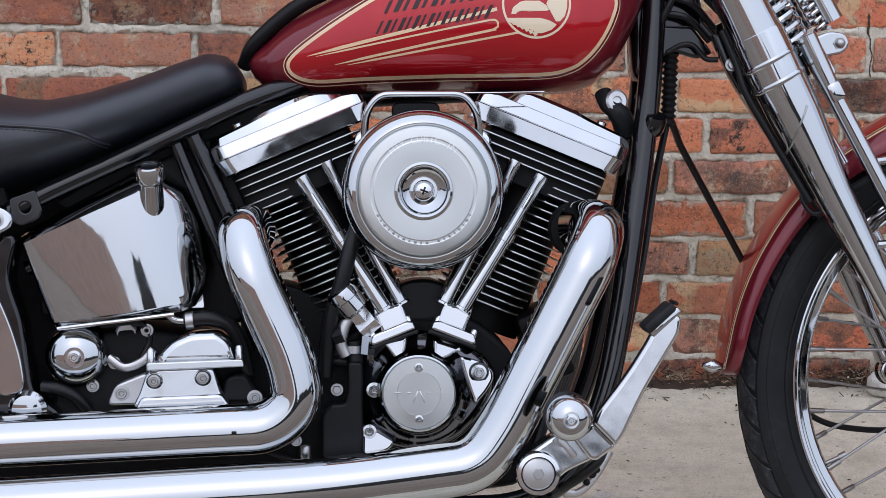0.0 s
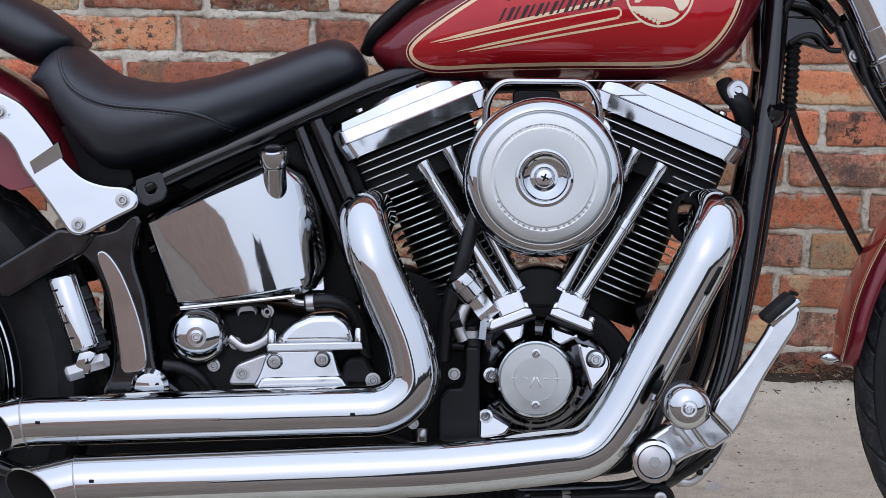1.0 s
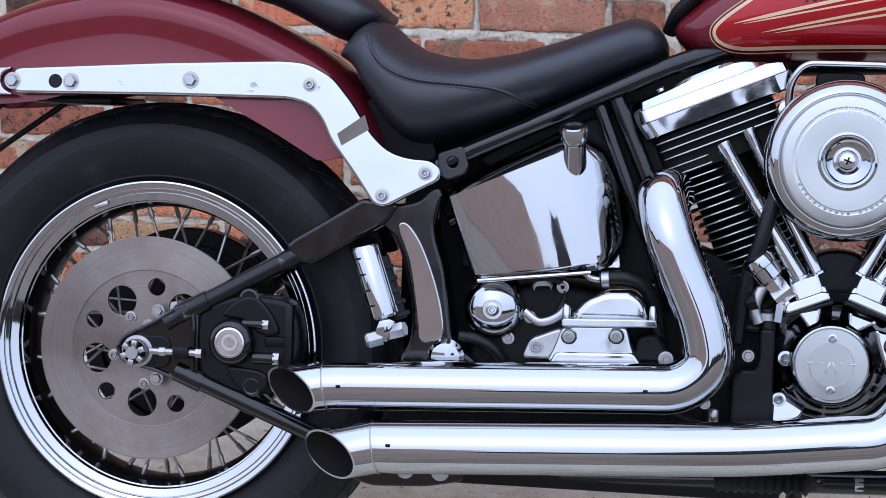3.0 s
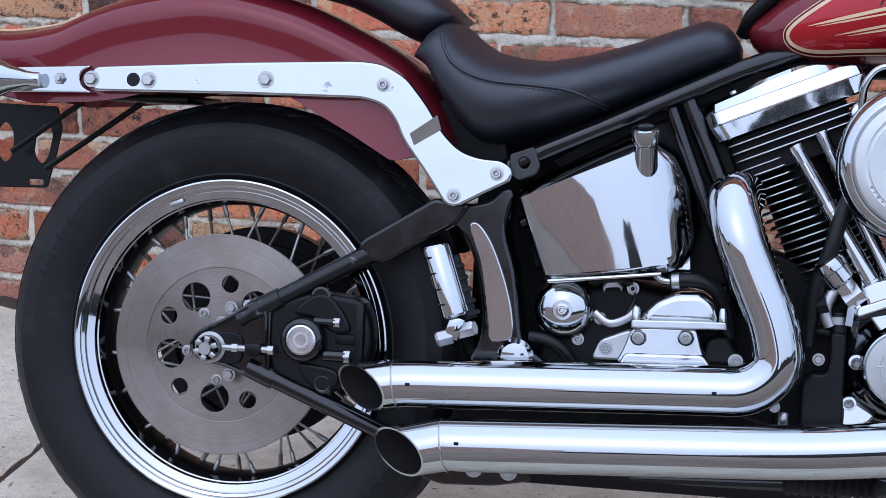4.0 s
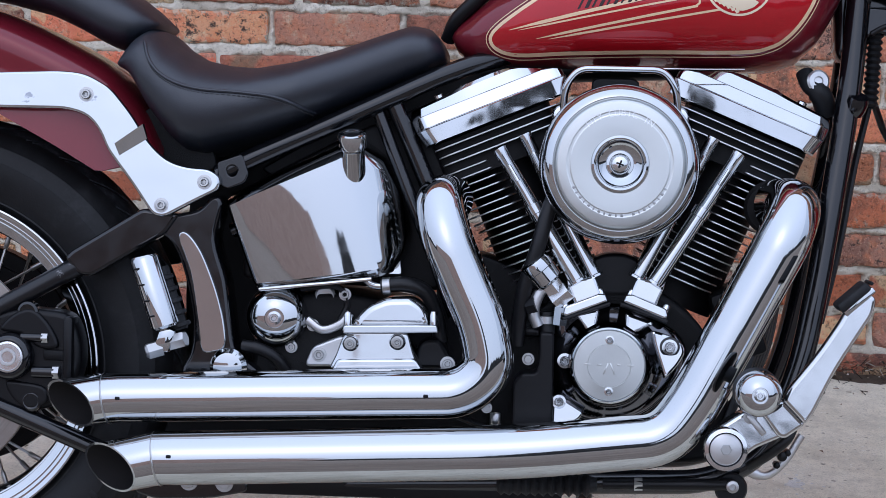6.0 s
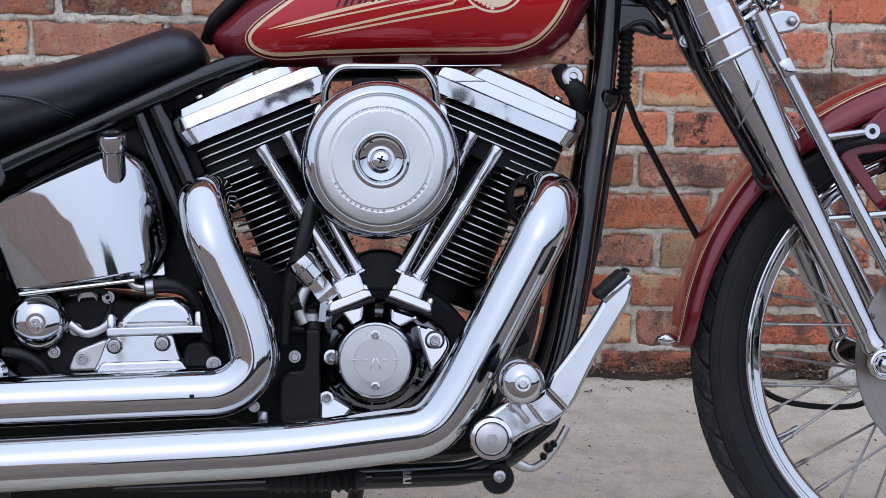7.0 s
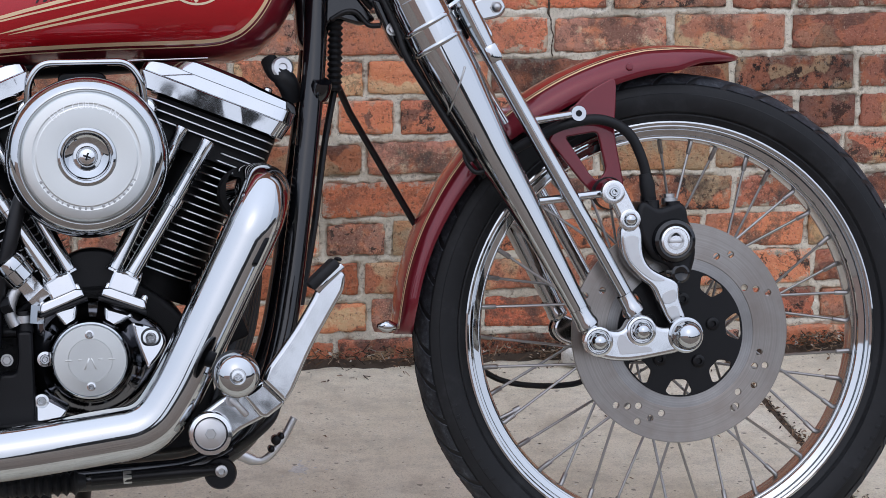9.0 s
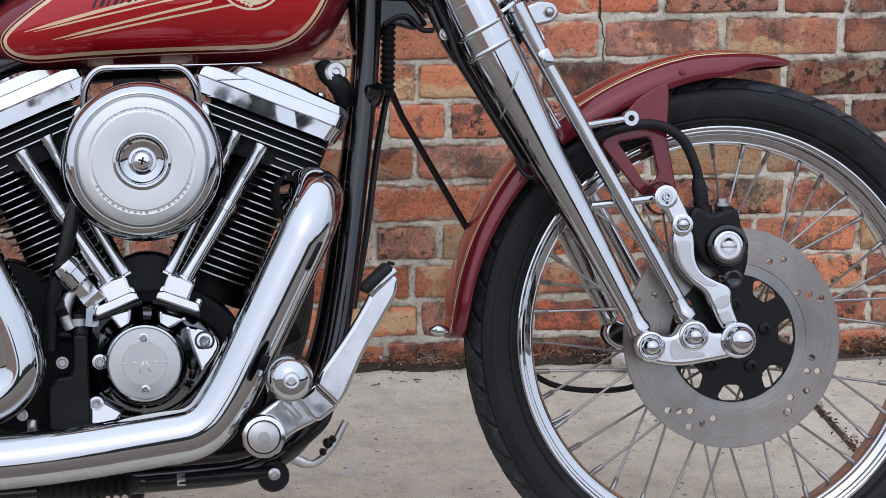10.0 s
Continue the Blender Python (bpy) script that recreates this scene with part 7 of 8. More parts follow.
part("clevis_bolt", lathe([(0.0, -0.012), (0.0105, -0.012), (0.0105, 0.012), (0.009, 0.014), (0, 0.014)], (-0.540, -0.148, 0.3655), (1, -0.25, 0.3), 6), STEEL, foot)
part("clevis_bolt", lathe([(0.0, -0.010), (0.0105, -0.010), (0.0105, 0.008), (0.007, 0.011), (0, 0.011)], (-0.566, -0.152, 0.3545), (-1, -0.35, -0.3), 6), STEEL, foot)

# tail: plate bracket, rods and the indicator stem
plate = part("plate_bracket", shape(round2([(-1.262, 0.63), (-1.168, 0.628), (-1.160, 0.598), (-1.168, 0.560), (-1.180, 0.513), (-1.262, 0.511)], 0.004, 3), 0.028, 0.032, 0.0008, [round2([(-1.182, 0.606), (-1.173, 0.590), (-1.180, 0.556), (-1.190, 0.545), (-1.202, 0.560), (-1.198, 0.595)], 0.010, 4), round2([(-1.245, 0.606), (-1.232, 0.590), (-1.234, 0.556), (-1.245, 0.545), (-1.258, 0.560), (-1.256, 0.595)], 0.010, 4), round2([(-1.208, 0.5165), (-1.208, 0.5245), (-1.186, 0.5245), (-1.186, 0.5165)], 0.003, 3)]), SATIN, bike, "black slotted number plate bracket under the tail")
part("bracket_rod", sweep([(-1.120, 0.0, 0.634), (-1.222, 0.0, 0.563)], 0.0042, 8), SATIN, plate)
part("bracket_rod", sweep([(-1.030, 0.0, 0.638), (-1.170, 0.0, 0.541)], 0.0042, 8), SATIN, plate)
stem = part("indicator_stem", lathe([(0.0, -0.002), (0.0095, -0.002), (0.0095, 0.006), (0.011, 0.016), (0.017, 0.034), (0.026, 0.052), (0.030, 0.062)], (-1.128, -0.132, 0.660), (-1, -0.2, 0.0), 32), CHROME, bike, "chrome indicator stem", angle=30)

# ---- forward control: pedal, footrest and linkage ----
control = part("forward_control", lathe([(0, -0.06), (0.020, -0.06), (0.024, -0.02), (0.0262, 0.000), (0.0265, 0.010), (0.0250, 0.0145), (0.0205, 0.0155), (0.0195, 0.0125), (0.0185, 0.0125)], (0.132, -0.200, 0.262), seg=48), CHROME_OLD, bike, "polished forward brake pedal and footrest", angle=30)
part("pivot_disc", lathe([(0.0190, 0.0100), (0.0185, 0.0135), (0.0165, 0.0145), (0, 0.0145)], (0.132, -0.200, 0.262), seg=40), ALLOY_DULL, control)
part("pivot_bolt", lathe([(0.0068, 0.014), (0.0068, 0.0165), (0.0058, 0.0175), (0, 0.0175)], (0.132, -0.200, 0.262), seg=6), STEEL, control)
part("pivot_gap", lathe([(0.0206, 0.0128), (0.0206, 0.0136), (0.0190, 0.0136), (0.0190, 0.0128)], (0.132, -0.200, 0.262), seg=40), SATIN, control)
part("mount_arm", shape(round2([(0.118, 0.283), (0.150, 0.305), (0.174, 0.312), (0.202, 0.278), (0.166, 0.262), (0.150, 0.246), (0.128, 0.237)], 0.008, 4), -0.165, -0.203, 0.005), PEDAL, control, "cast alloy arm")
part("arm_rib", box((0.167, -0.205, 0.292), (0.008, 0.012, 0.030), 0.002, Matrix.Rotation(radians(-40), 4, "Y")), ALLOY_DULL, control)
part("arm_screw", allen((0.160, -0.203, 0.300), 0.0055, 0.005), STEEL, control)
part("pedal_heel", shape(round2([(0.1850, 0.3160), (0.1945, 0.3245), (0.2200, 0.2985), (0.2195, 0.2945), (0.1984, 0.2790), (0.1900, 0.2810), (0.1700, 0.3080)], 0.004, 4), -0.195, -0.232, 0.005), PEDAL, control)
part("pedal_arm", shape(round2([(0.1936, 0.3248), (0.1994, 0.3379), (0.2341, 0.3831), (0.2566, 0.4190), (0.2620, 0.4300), (0.2885, 0.4520), (0.2960, 0.4477), (0.2950, 0.4300), (0.2535, 0.3623), (0.2285, 0.3098), (0.2195, 0.2982)], (0.004, 0.006, 0.02, 0.008, 0.006, 0.006, 0.008, 0.012, 0.02, 0.006, 0.003), 4), -0.222, -0.243, 0.0045, res=3), PEDAL, control, "polished pedal arm", angle=35)
pm = Matrix.Rotation(radians(-42), 4, "Y")
part("pedal_plate", box((0.2760, -0.232, 0.4430), (0.044, 0.040, 0.008), 0.002, pm), CHROME, control)
part("pedal_rubber", box((0.2700, -0.232, 0.4475), (0.044, 0.046, 0.012), 0.004, pm), RUBBER, control, "black rubber pedal pad")
for k in range(4):
    part("rubber_rib", box((0.2700 + 0.0055 + (k - 1.5) * 0.009, -0.232, 0.4475 + 0.0048 + (k - 1.5) * 0.0081), (0.004, 0.044, 0.004), 0.0012, pm), RUBBER, control)
part("footrest_rubber", lathe([(0.010, 0.0), (0.010, 0.034), (0.018, 0.036), (0.0275, 0.040), (0.0275, 0.060), (0.0265, 0.066)], (0.1620, -0.205, 0.3360), seg=40), RUBBER, control, "black rubber footrest")
part("footrest_cap", lathe([(0.0268, 0.064), (0.0262, 0.072), (0.0225, 0.081), (0.0150, 0.087), (0.0095, 0.0885), (0.0090, 0.086), (0, 0.086)], (0.1620, -0.205, 0.3360), seg=48), CHROME, control, "chrome domed footrest end", angle=30)
part("cap_bolt", allen((0.1620, -0.2905, 0.3360), 0.0048, 0.003), CHROME_OLD, control)
part("linkage_disc", lathe([(0, -0.004), (0.018, -0.004), (0.020, 0), (0.018, 0.004), (0, 0.004)], (0.146, -0.135, 0.203), seg=36), SATIN, control)
part("linkage_rod", sweep([(-0.01, -0.140, 0.2045), (0.148, -0.145, 0.2095)], 0.0075, 14), SATIN, control)
part("linkage_pin", lathe([(0.0075, 0), (0.0075, 0.006), (0.004, 0.007), (0.0035, 0.002), (0, 0.002)], (0.146, -0.152, 0.2085), seg=16), STEEL, control)
part("linkage_nut", lathe([(0.0088, -0.005), (0.0088, 0.005), (0, 0.005)], (0.033, -0.141, 0.2060), (1, 0, 0.03), 6), STEEL, control)
prof = [(0.008, -0.095)]
for k in range(11):
    prof += [(0.0135 + 0.0003 * k, -0.090 + 0.0105 * k), (0.0105, -0.0855 + 0.0105 * k)]
prof += [(0.008, 0.028)]
part("rubber_bellows", lathe(prof, (-0.045, -0.140, 0.2025), (1, 0, 0.03), 24), RUBBER, control, "ribbed black rubber bellows", angle=20)
part("pedal_hose", sweep(smooth_path([(0.165, -0.16, 0.235), (0.185, -0.18, 0.252), (0.205, -0.19, 0.272), (0.215, -0.18, 0.29)], 5), 0.006, 10), CABLE, control)
stand = part("side_stand", sweep(smooth_path([(-0.03, 0.12, 0.212), (0.14, 0.122, 0.208), (0.183, 0.12, 0.190), (0.214, 0.12, 0.179), (0.240, 0.12, 0.200), (0.262, 0.122, 0.236)], 5), [0.0075] * 14 + [0.0055] * 12, 12, flat=0.6), ALLOY_DULL, bike, "grey lever on the far side")
for x, z, r in ((0.235, 0.208, 0.0065), (0.242, 0.213, 0.0045), (0.228, 0.196, 0.0045)):
    part("lever_fitting", lathe([(0, -0.01), (r, -0.01), (r * 1.1, 0), (r, 0.006), (0, 0.010)], (x, 0.112, z), seg=14), SATIN, stand)
part("stand_leg", sweep([(-0.02, 0.12, 0.205), (-0.030, 0.20, 0.125), (-0.038, 0.262, 0.0735)], [0.012, 0.011, 0.009], 14), SATIN, stand, "black leg down to the ground")
part("stand_foot", box((-0.038, 0.266, 0.0685), (0.05, 0.03, 0.008), 0.003, Matrix.Rotation(radians(13.66), 4, "X")), SATIN, stand)
part("horn_boot", sweep(smooth_path([(0.232, -0.035, 0.716), (0.238, -0.045, 0.700), (0.252, -0.045, 0.688), (0.262, -0.03, 0.668)], 5), [0.011] * 8 + [0.014] * 8, 14), RUBBER, bike, "black rubber boot under the tank")
part("tank_bolt", lathe([(0, 0), (0.0145, 0), (0.0145, 0.005), (0.012, 0.007), (0.006, 0.007), (0.005, 0.005), (0, 0.005)], (0.2465, -0.048, 0.7045), (0.2, -1, 0.1), 28), ALLOY_DULL, bike, "round bright bolt under the tank")
part("regulator", box((0.155, -0.02, 0.40), (0.05, 0.13, 0.09), 0.008, Matrix.Rotation(radians(-20), 4, "Y")), CRINKLE, bike, "black finned regulator between the frame tubes")
for k in range(5):
    part("dark_hose", sweep(smooth_path([(0.195 + 0.004 * k, -0.05 + 0.02 * k, 0.50), (0.190 + 0.005 * k, -0.06 + 0.02 * k, 0.42), (0.165 + 0.006 * k, -0.08 + 0.02 * k, 0.34), (0.14, -0.09 + 0.02 * k, 0.27)], 5), 0.006, 8), CABLE, frame_tubes)

# ---- springer fork ----
FD = V((0.4855, 0, -0.8742))          # down along the legs
fork = part("fork", sweep([(0.366, -0.105, 0.875), (0.397, -0.105, 0.815), (0.4300, -0.105, 0.748), (0.4610, -0.105, 0.686), (0.5075, -0.105, 0.590), (0.5585, -0.107, 0.492), (0.6010, -0.110, 0.406), (0.6275, -0.112, 0.353)], [0.0300, 0.0315, 0.0350, 0.0335, 0.0250, 0.0182, 0.0136, 0.0118], 32), CHROME, bike, "chrome springer front fork", angle=40)
part("fork_leg", sweep([(0.412, 0.105, 0.875), (0.441, 0.105, 0.815), (0.473, 0.105, 0.748), (0.499, 0.105, 0.686), (0.5350, 0.105, 0.590), (0.614, 0.108, 0.412), (0.640, 0.112, 0.360)], [0.0275, 0.0285, 0.0322, 0.0315, 0.0232, 0.0136, 0.0118], 24), CHROME, fork, angle=40)
for z, x, r in ((0.7515, 0.4275, 0.0352), (0.7265, 0.4395, 0.0358)):
    part("leg_band", lathe([(r - 0.004, -0.0042), (r, -0.0032), (r + 0.0014, -0.001), (r + 0.0014, 0.001), (r, 0.0032), (r - 0.004, 0.0042)], (x, -0.105, z), tuple(FD), 36), CHROME, fork)
part("leg_sleeve", sweep([(0.4120, -0.105, 0.785), (0.4125, -0.105, 0.784), (0.4395, -0.105, 0.7270)], [0.0335, 0.0345, 0.0354], 36), CHROME, fork)
for s in (-1, 1):
    f = 0.014 * (s > 0)
    part("front_leg", sweep([(0.474 + f, s * 0.105, 0.782), (0.492 + f, s * 0.105, 0.744), (0.5100 + f, s * 0.105, 0.708), (0.5680 + f, s * 0.107, 0.599), (0.6270 + f, s * 0.110, 0.489), (0.6810 + f, s * 0.112, 0.386), (0.6865 + f, s * 0.112, 0.374)], [0.0130, 0.0130, 0.0108, 0.0104, 0.0098, 0.0092, 0.0092], 20), CHROME, fork, angle=40)
    part("front_leg_collar", box((0.5095 + f, s * 0.105, 0.7135), (0.0185, 0.026, 0.025), 0.005, Matrix.Rotation(radians(-27), 4, "Y")), CHROME, fork)
    part("inner_rod", sweep([(0.470 + f, s * 0.075, 0.735), (0.510 + f, s * 0.075, 0.660), (0.530 + f, s * 0.075, 0.625)], 0.0065, 12), CHROME, fork)
    part("inner_nut", lathe([(0.009, -0.007), (0.009, 0.007), (0, 0.007)], (0.4755 + f, s * 0.078, 0.722), tuple(FD), 6), STEEL, fork)
    part("leg_end", lathe([(0.0125, -0.02), (0.0130, -0.004), (0.0145, 0.0), (0.0145, 0.006), (0.011, 0.010)], (0.6205 + f, s * 0.112, 0.367), tuple(FD), 24), CHROME, fork)
    part("leg_end", lathe([(0.0105, -0.02), (0.0115, -0.004), (0.0135, 0.0), (0.0135, 0.008), (0.010, 0.012)], (0.6815 + f, s * 0.112, 0.3830), tuple(FD), 24), CHROME, fork)
    # rocker
    y0, y1 = (-0.106, -0.128) if s < 0 else (0.106, 0.128)
    rocker = part("rocker", shape(curve2([(q + f, z) for q, z in ((0.6140, 0.343), (0.6200, 0.3575), (0.6285, 0.3640), (0.6420, 0.3580), (0.6560, 0.3545), (0.6660, 0.3575), (0.6745, 0.3690), (0.6900, 0.3745), (0.7035, 0.3690), (0.7128, 0.3577), (0.7316, 0.3560), (0.7483, 0.3607), (0.7660, 0.3560), (0.7700, 0.3400), (0.7497, 0.3265), (0.7081, 0.3187), (0.6706, 0.3150), (0.6409, 0.3187), (0.6215, 0.3280))], 4), y0, y1, 0.006, res=4), PEDAL, fork, "polished rocker at the axle", angle=35)
    part("rocker_recess", shape(round2([(q + f, z) for q, z in ((0.6560, 0.3390), (0.6590, 0.3500), (0.6660, 0.3500), (0.6720, 0.3400), (0.6840, 0.3330), (0.7000, 0.3330), (0.7040, 0.3260), (0.6600, 0.3240))], 0.004, 3), y1 - 0.002 * s, y1 + 0.0006 * s, 0.0004), ALLOY_DULL, rocker)
    for x, z, r in ((0.6314, 0.3422, 0.0115), (0.6887, 0.3534, 0.0115)):
        part("rocker_boss", lathe([(0.0195, -0.004), (0.0190, 0.003), (0.0165, 0.0045), (0.0150, 0.003), (0.0140, 0.003)], (x + f, y1, z), (0, s, 0), 28), ALLOY, rocker)
        part("rocker_nut", acorn((x + f, y1, z), r, 0.018, (0, s, 0)), CHROME, rocker)
    part("axle_collar", lathe([(0.0235, -0.006), (0.0230, 0.002), (0.0205, 0.004), (0.018, 0.004)], (0.7475 + f, y1, 0.3455), (0, s, 0), 36), CHROME, rocker)
    part("axle_cap", lathe([(0.0150, -0.012), (0.0175, -0.004), (0.0188, 0.004), (0.0184, 0.013), (0.0155, 0.021), (0.0095, 0.0265), (0, 0.0285)], (0.7475 + f, y1, 0.3455), (0, s, 0), 44), CHROME, rocker, "chrome axle dome", angle=40)
part("cross_rod", sweep([(0.566, -0.10, 0.524), (0.662, -0.10, 0.5320)], 0.0052, 12), CHROME, fork)
part("fork_shroud", sweep([(0.405, 0.02, 0.815), (0.443, 0.02, 0.742), (0.475, 0.02, 0.680), (0.507, 0.02, 0.615)], [0.036, 0.038, 0.030, 0.003], 24), CHROME, fork)
# springs and their perch
for s in (-1, 1):
    a = V((0.388, s * 0.055, 0.912))
    sp = part("spring", coil(a, a + FD * 0.165, 0.0245, 0.0052, 11), CHROME, fork, "chrome coil spring")
    part("spring_rod", sweep([a, a + FD * 0.17], 0.010, 14), SATIN, sp)
    b = V((0.462, s * 0.055, 0.875))
    part("rear_spring", coil(b, b + FD * 0.095, 0.0085, 0.0030, 10), CHROME_OLD, fork)
    part("spring_cover", sweep([b + V((0.014, 0, 0.006)), b + V((0.014, 0, 0.006)) + FD * 0.088], 0.0150, 20), CHROME, fork)
part("spring_perch", lathe([(0.030, -0.004), (0.031, 0), (0.030, 0.006), (0.010, 0.007)], (0.468, -0.055, 0.768), tuple(FD), 32), CHROME, fork)
part("perch_bracket", shape(round2([(0.468, 0.756), (0.480, 0.778), (0.510, 0.790), (0.530, 0.787), (0.536, 0.773), (0.527, 0.762), (0.500, 0.757), (0.486, 0.742)], 0.008, 4), -0.070, -0.082, 0.003), CHROME, fork, "chrome perch bracket")
part("perch_bolt", acorn((0.522, -0.082, 0.7745), 0.0065, 0.009), STEEL, fork)
part("front_leg_web", shape(round2([(0.470, 0.772), (0.484, 0.785), (0.512, 0.738), (0.506, 0.722), (0.492, 0.722)], 0.005, 3), -0.094, -0.110, 0.003), CHROME, fork)
# dark slider behind the front leg
part("inner_slider", box((0.4735, -0.080, 0.745), (0.013, 0.02, 0.028), 0.003, Matrix.Rotation(radians(-27), 4, "Y")), SATIN, fork)
part("slider_spring", coil((0.4785, -0.080, 0.733), (0.4885, -0.080, 0.714), 0.0048, 0.0014, 6), CHROME_OLD, fork)
part("fork_bracket", shape(round2([(0.360, 0.786), (0.388, 0.785), (0.404, 0.742), (0.416, 0.717), (0.397, 0.710), (0.381, 0.737)], 0.004, 3), -0.070, -0.090, 0.003), BLACK, fork, "black bracket behind the leg")
part("bracket_bolt", hexbolt((0.3850, -0.0905, 0.7480), 0.006, 0.006), STEEL, fork)
for pts in ([(0.4681, 0.6958), (0.4571, 0.6643), (0.4483, 0.6327)], [(0.4483, 0.6327), (0.4494, 0.6447), (0.4413, 0.6632)]):
    line = []
    for q in smooth_path([(x, 0, z) for x, z in pts], 6):
        h = (q.z - 0.686) / (0.590 - 0.686)
        cx, r = 0.4610 + 0.0465 * h, 0.0335 - 0.0085 * h
        line.append(V((q.x, -0.105 - math.sqrt(max(0.0, r * r - ((q.x - cx) * 0.874) ** 2)), q.z)))
    part("shroud_seam", sweep(line, 0.0013, 6), STEEL, fork)
# cables on the fork and at the neck
for name, pts, r in (
    ("speedometer_cable", [(0.352, -0.06, 0.80), (0.392, -0.085, 0.748), (0.409, -0.088, 0.715), (0.449, -0.088, 0.640), (0.478, -0.088, 0.592), (0.500, -0.09, 0.56)], 0.0042),
    ("brake_line", [(0.378, -0.07, 0.79), (0.402, -0.082, 0.742), (0.418, -0.086, 0.705), (0.455, -0.087, 0.637), (0.480, -0.088, 0.606), (0.472, -0.095, 0.585), (0.484, -0.10, 0.564), (0.506, -0.10, 0.568)], 0.0032),
    ("leg_cable", [(0.372, -0.095, 0.790), (0.390, -0.100, 0.746), (0.4005, -0.103, 0.712), (0.4300, -0.104, 0.661), (0.4605, -0.104, 0.610), (0.480, -0.104, 0.578)], 0.0050),
    ("neck_tube", [(0.313, -0.04, 0.766), (0.330, -0.045, 0.775), (0.345, -0.048, 0.774), (0.360, -0.05, 0.758), (0.375, -0.055, 0.756)], 0.0035),
):
    part(name, sweep(smooth_path(pts, 6), r, 10), CABLE, fork)
prof = []
for k in range(13):
    prof += [(0.0105, 0.0078 * k), (0.0072, 0.0078 * k + 0.0039)]
boot = part("clutch_cable", sweep([(0.322, -0.02, 0.680), (0.340, 0.02, 0.650), (0.425, 0.05, 0.503), (0.47, 0.06, 0.42)], 0.0045, 10), CABLE, bike, "black control cable with a ribbed boot")
part("cable_boot", lathe(prof, (0.3205, -0.028, 0.772), (-0.05, 0, -1), 22), RUBBER, boot, angle=15)
part("left_cable", sweep(smooth_path([(0.49, 0.09, 0.32), (0.529, 0.10, 0.287), (0.56, 0.10, 0.272), (0.601, 0.10, 0.265), (0.64, 0.10, 0.264), (0.670, 0.10, 0.270), (0.70, 0.08, 0.30)], 6), 0.0042, 10), CABLE, boot)
part("hanging_cable", sweep(smooth_path([(0.318, -0.01, 0.68), (0.300, -0.02, 0.60), (0.283, -0.03, 0.50), (0.262, -0.03, 0.40)], 5), 0.0045, 8), CABLE, boot)

# ---- front brake ----
fcal = part("front_brake_caliper", shape(curve2([(0.696, 0.514), (0.706, 0.519), (0.722, 0.510), (0.738, 0.513), (0.752, 0.516), (0.760, 0.508), (0.763, 0.492), (0.770, 0.478), (0.771, 0.452), (0.766, 0.430), (0.758, 0.415), (0.742, 0.417), (0.733, 0.434), (0.712, 0.445), (0.698, 0.468), (0.692, 0.494)], 4), -0.045, -0.110, 0.007, res=3), SATIN, bike, "black front brake caliper with a bright badge", angle=40)
part("caliper_collar", lathe([(0.0290, -0.006), (0.0290, 0.004), (0.0270, 0.009), (0.0225, 0.0115), (0.0200, 0.011)], (0.7405, -0.109, 0.467), seg=44), BLACK, fcal)
part("caliper_badge", lathe([(0.0203, 0.0100), (0.0190, 0.0120), (0.0165, 0.0128), (0.0160, 0.0118), (0, 0.0120)], (0.7405, -0.109, 0.467), seg=44), ALLOY, fcal, "round bright metal badge")
part("badge_mark", lathe([(0.0115, 0.0120), (0.011, 0.0127), (0.0078, 0.0127), (0.0073, 0.0120)], (0.7405, -0.109, 0.467), seg=28), ALLOY_DULL, fcal)
part("badge_mark", box((0.7405, -0.1212, 0.467), (0.022, 0.0010, 0.0055), 0.0004), ALLOY_DULL, fcal)
part("badge_mark", shape(curve2([(0.733, 0.4720), (0.7405, 0.4780), (0.748, 0.4720), (0.7405, 0.4740)], 3), -0.1205, -0.1217, 0.0003), SATIN, fcal)
part("caliper_pin_boss", lathe([(0.0125, -0.02), (0.0122, 0.004), (0.009, 0.006), (0.005, 0.004), (0, 0.004)], (0.748, -0.109, 0.424), seg=22), BLACK, fcal)
for x, z in ((0.7165, 0.516), (0.7445, 0.514)):
    part("caliper_post", lathe([(0.0105, -0.050), (0.0108, -0.012), (0.0095, -0.006), (0.0095, 0.004), (0, 0.004)], (x, -0.098, z), (0, 0, 1), 24), SATIN, fcal)
for x, z in ((0.7165, 0.518), (0.7445, 0.514)):
    part("banjo", lathe([(0.0105, 0), (0.0105, 0.008), (0.0075, 0.009), (0.0075, 0.014), (0, 0.014)], (x, -0.082, z), (0, 0, 1), 18), SATIN if x < 0.73 else STEEL, fcal)
arm = part("caliper_bracket", shape(curve2([(0.6700, 0.4850), (0.6700, 0.4600), (0.6765, 0.4400), (0.6925, 0.4210), (0.7090, 0.4075), (0.7164, 0.3917), (0.7262, 0.3690), (0.7360, 0.3570), (0.7540, 0.3620), (0.7470, 0.3869), (0.7440, 0.4126), (0.7270, 0.4225), (0.7090, 0.4335), (0.7000, 0.4505), (0.6975, 0.4830), (0.6840, 0.4960)], 4), -0.092, -0.114, 0.005, res=4), PEDAL, bike, "polished caliper bracket", angle=35)
part("bracket_recess", shape(curve2([(0.6750, 0.4740), (0.6755, 0.4590), (0.6820, 0.4420), (0.6970, 0.4260), (0.7130, 0.4160), (0.7260, 0.4170), (0.7090, 0.4270), (0.6960, 0.4430), (0.6920, 0.4600), (0.6915, 0.4740)], 4), -0.112, -0.1150, 0.0006), ALLOY_DULL, arm)
part("bracket_recess", shape(curve2([(0.7230, 0.3990), (0.7390, 0.4040), (0.7400, 0.3900), (0.7250, 0.3860)], 4), -0.112, -0.1150, 0.0006), ALLOY_DULL, arm)
